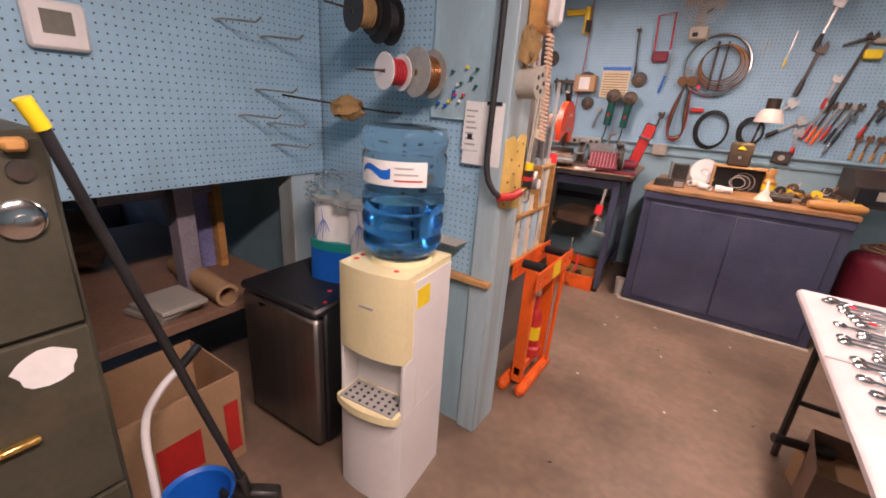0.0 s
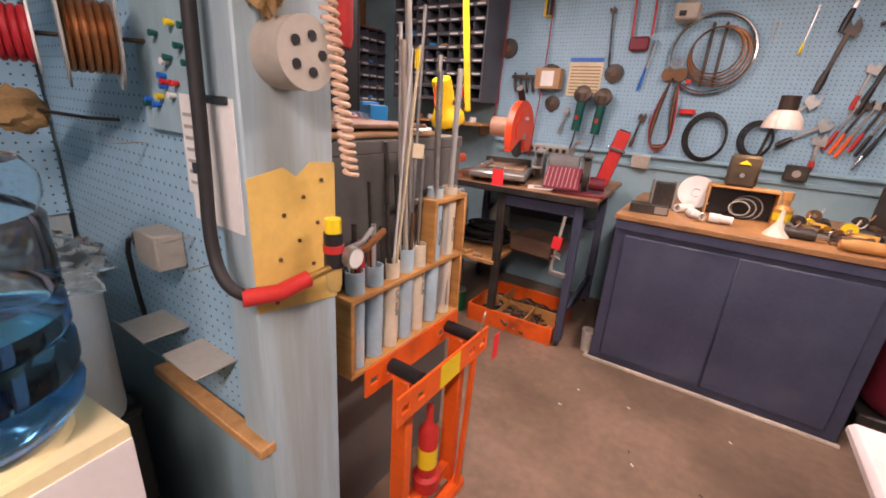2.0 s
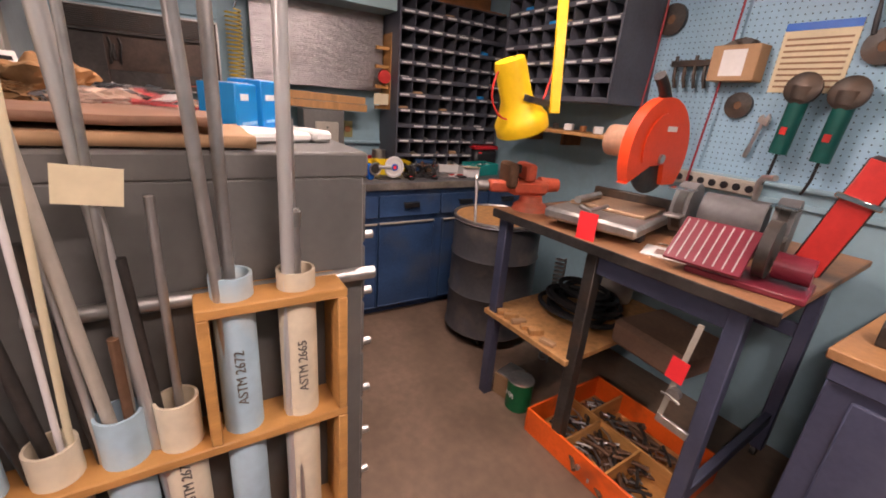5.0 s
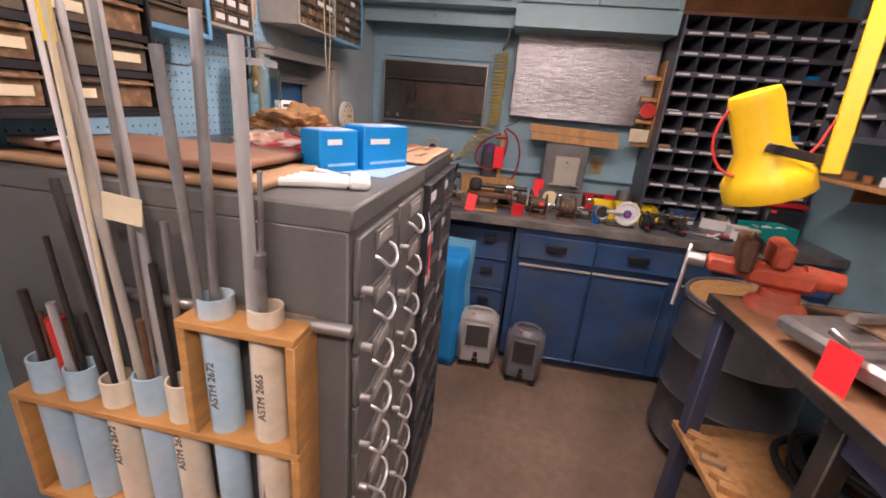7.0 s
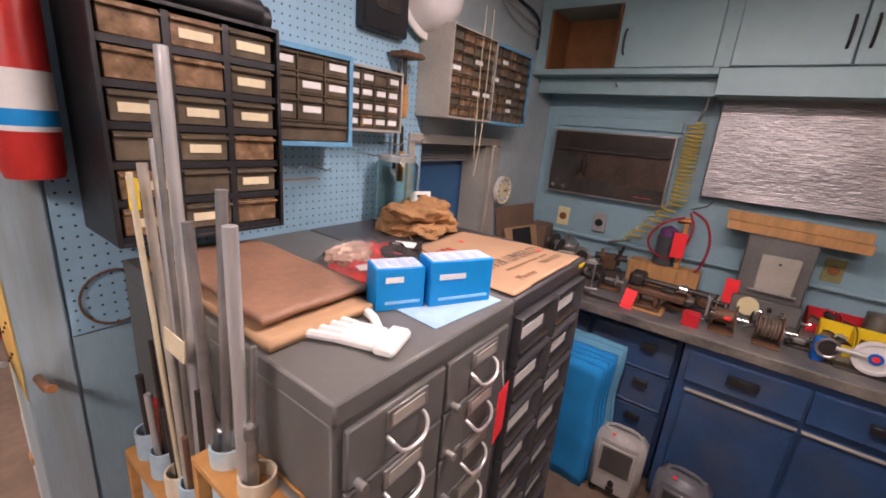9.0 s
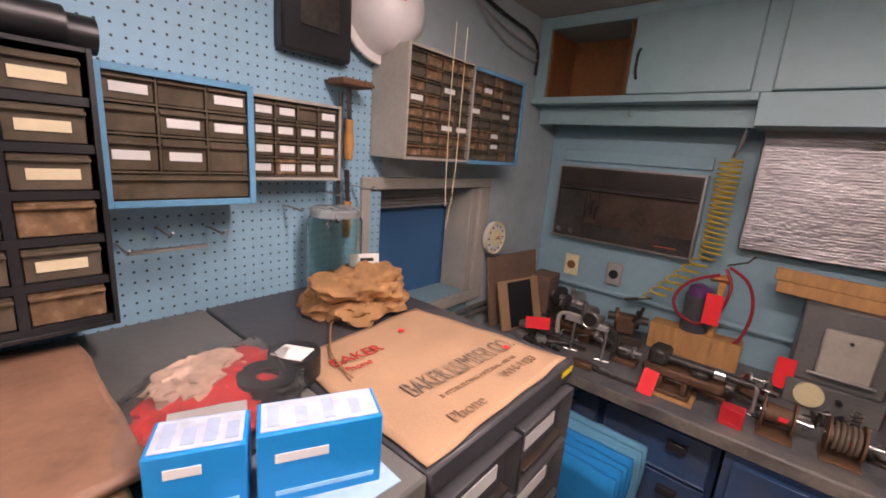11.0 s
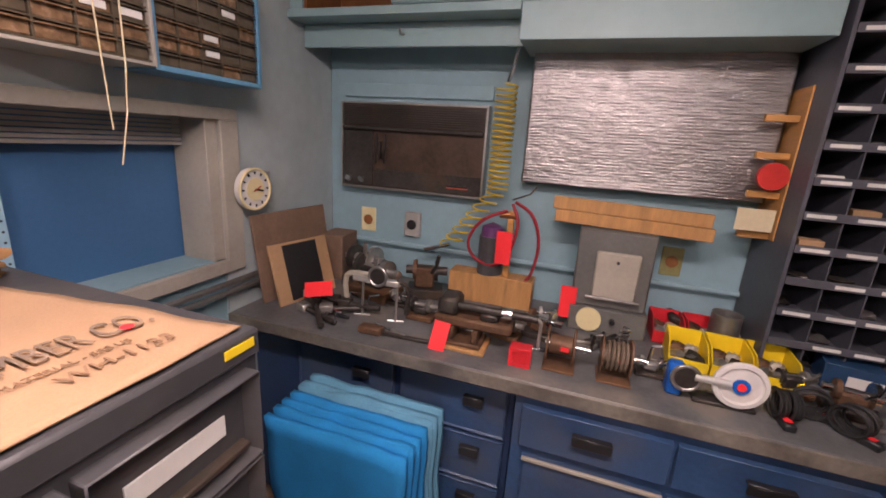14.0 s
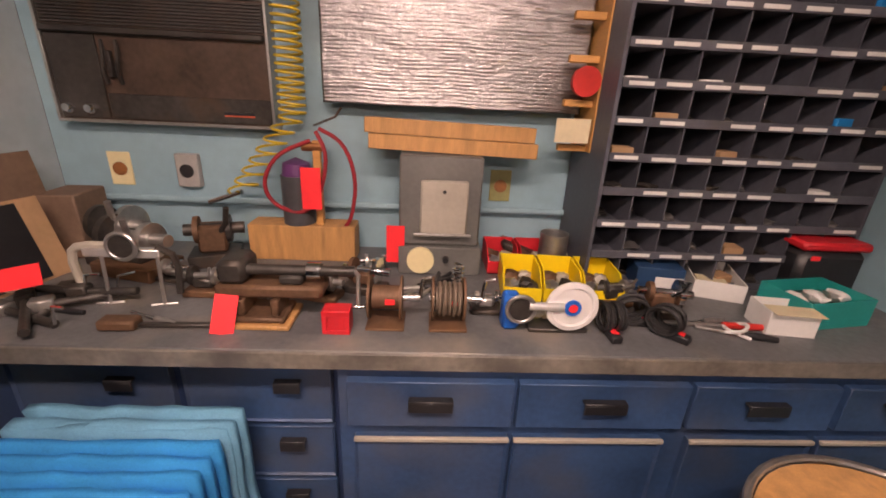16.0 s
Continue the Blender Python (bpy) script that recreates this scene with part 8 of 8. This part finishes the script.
for k in range(3):
    solid("ceramic_tile", box(0, 0.22, 0, 0.18, 0, 0.022, 0.004), putty, pose(-1.90 + 0.012 * k, 0.55 + 0.02 * k, 0.521 + 0.023 * k, 0, 0, 15 - 6 * k), "stacked grey tile on the store shelf", "tile", "stacked tiles")
solid("cardboard_tube", lathe([(0.035, 0), (0.05, 0), (0.05, 0.52), (0.035, 0.52), (0.035, 0)], 22, m=pose(0, 0, 0.051, 0, 90, 0)), card, pose(-2.18, 0.90, 0.521, 0, 0, -4), "brown cardboard tube on the store shelf", "tube")
solid("store_box", box(0, 0.3, 0, 0.35, 0, 0.35, 0.004), card_dark, pose(-2.3, 0.05, 0.521, 0, 0, 6), "dark brown carton on the store shelf", "box")
solid("old_bag", blob(0.2, 31, (1.2, 1, 0.75), 0.4, 2.5, 3), card_dark, pose(-2.6, 0.55, 0.66), "dark crumpled sack in the store", "sack")

# ---- pale table with wrenches ----
tb = thing("folding_table", pose(0.42, 0.95, 0), "pale plastic folding table", "table")
part("tabletop", box(0, 0.75, 0, 1.40, 0.71, 0.75, 0.012), mat("pinkish_white_plastic", (0.74, 0.68, 0.66), 0.4, var=0.08), tb)
part("hinge", box(0.0, 0.75, 0.695, 0.705, 0.7505, 0.752, 0), grey_p, tb)
for y in (0.15, 1.2):
    part("leg", tube([(0.1, y, 0.71), (0.1, y, 0.0)], 0.015), iron, tb)
    part("leg", tube([(0.65, y, 0.71), (0.65, y, 0.0)], 0.015), iron, tb)
    part("crossbar", tube([(0.1, y, 0.3), (0.65, y, 0.3)], 0.012), iron, tb)
wrm = []
for L in (0.2, 0.26, 0.32):
    bm = box(0.03, L - 0.03, -0.008, 0.008, 0.002, 0.008, 0.002)
    ring(0.016, (0.018, 0, 0.006), "z", 0.006, 16, into=bm)
    plate([(L - 0.035, -0.01), (L - 0.01, -0.02), (L, -0.016), (L - 0.012, -0.004), (L - 0.012, 0.004), (L, 0.016), (L - 0.01, 0.02), (L - 0.035, 0.01)], -0.012, 0, into=bm, m=pose(0, 0, 0, 90, 0, 0))
    wrm.append(to_mesh("wrench", bm, chrome))
rnd = random.Random(41)
for k in range(22):
    ob = new("wrench", wrm[k % 3])
    ob.matrix_basis = pose(0.05 + rnd.uniform(0, 0.1) + 0.42, 2.26 - 0.042 * k, 0.7525, 0, 0, rnd.uniform(-8, 8) - 4)
    tagged(ob, "chrome combination wrench lying on the pale table", "wrench", "wrenches on the table")
for k in range(3):
    solid("red_sticker", cyl(0.012, 0.002, seg=12), red_tag, pose(0.58 + 0.03 * k, 2.2 - 0.15 * k, 0.762), "small red price sticker", "sticker", "red stickers")
t = thing("red_case", pose(0.75, 2.30, 0.7505), "red tool case at the end of the table", "case")
part("body", box(0, 0.25, -0.05, 0.03, 0, 0.05, 0.008), red_p, t)
t = thing("open_carton", pose(0.55, 1.75, 0, 0, 0, -5), "open cardboard carton under the table, sides darkened for shade", "box")
# sides take the darker cardboard: shade under the table is put into the colour
for b in ((0, 0.3, 0, 0.005), (0, 0.3, 0.295, 0.30), (0, 0.005, 0.005, 0.295), (0.295, 0.3, 0.005, 0.295)):
    part("side", box(*b, 0, 0.26, 0.001), card_dark, t)
part("floor_panel", box(0.005, 0.295, 0.005, 0.295, 0, 0.005, 0), card, t)
t = thing("ratchet_handle", pose(0.45, 1.95, 0.02, 0, 0, 18), "black tool handle on a tan box on the floor", "tool")
part("grip", tube([(0, 0, 0.19), (0.22, 0, 0.17)], 0.02, 12), black, t)
part("carton", box(0.12, 0.35, -0.2, 0.05, -0.02, 0.15, 0.003), card, t)

# ---- fire extinguisher and cables ----
fe = thing("fire_extinguisher", pose(-0.735, SY + 0.06, 1.555), "red fire extinguisher hung on the partition", "fire extinguisher")
part("body", lathe([(0, 0), (0.045, 0), (0.05, 0.02), (0.05, 0.34), (0.03, 0.39), (0.012, 0.41), (0, 0.41)], 24), red_p, fe)
part("label", cyl(0.0505, 0.11, (0, 0, 0.09), seg=24), paper, fe)
part("label_print", cyl(0.0508, 0.03, (0, 0, 0.10), seg=24), sky_blue, fe)
part("valve", box(-0.02, 0.02, -0.03, 0.03, 0.41, 0.45, 0.006), black, fe)
for k in range(3):
    solid("electric_cable", tube([(-2.2 - 0.05 * k, SY + 0.02, CEIL - 0.01), (-2.6, SY + 0.02, CEIL - 0.08 - 0.05 * k), (-2.97, SY + 0.02, CEIL - 0.10 - 0.06 * k), (-2.98, SY + 0.012, 2.2 if k == 0 else 2.3)], 0.008 if k == 0 else 0.004, 7, smooth=2),
          rubber if k == 0 else grey_p, pose(0, 0, 0), "loose cable running along the top of the wall", "cable", "wall cables")

# ---- more clutter on the benches ----
rnd = random.Random(77)
for k in range(9):
    mechanism(0.34 + 0.05 * k, 3.66 + 0.14 * (k % 4), BZ, 0.08 + 0.03 * (k % 3), 0.07, 0.07 + 0.03 * (k % 2), 60 + k, "small oily machine part on the wooden bench", ((iron, rust, steel), (rust, iron, copper), (iron, yellow_p, steel))[k % 3], "parts on the wooden bench")
for k, (x, y) in enumerate(((-2.95, 2.14), (-2.86, 2.28), (-2.9, 2.74), (-2.80, 3.10), (-2.86, 3.50), (-2.80, 3.62), (-3.05, 2.75), (-2.85, 2.62))):
    mechanism(x, y, ZT, 0.09 + 0.02 * (k % 3), 0.07, 0.07 + 0.025 * (k % 3), 80 + k, "small steel mechanism on the grey worktop", ((iron, steel, chrome), (rust, iron, steel), (iron, rust, chrome))[k % 3], "parts on the worktop")
for k in range(8):
    hand_tool("wrench", rnd.uniform(-2.95, -2.68), 1.9 + 0.25 * k, ZT, rnd.uniform(60, 130), rnd.uniform(0.12, 0.2), chrome if k % 2 else iron, steel if k % 3 else black, "loose steel hand tool lying on the worktop", "tool", "loose hand tools", 0.016)
for k in range(14):
    solid("metal_chip", box(-0.008, 0.008, -0.004, 0.004, 0, 0.003, 0.001), white_p if k % 3 else iron, pose(rnd.uniform(-0.5, 0.5), rnd.uniform(1.3, 3.2), 0.0, 0, 0, rnd.uniform(0, 180)), "tiny scrap lying on the concrete floor", "scrap", "floor scraps")
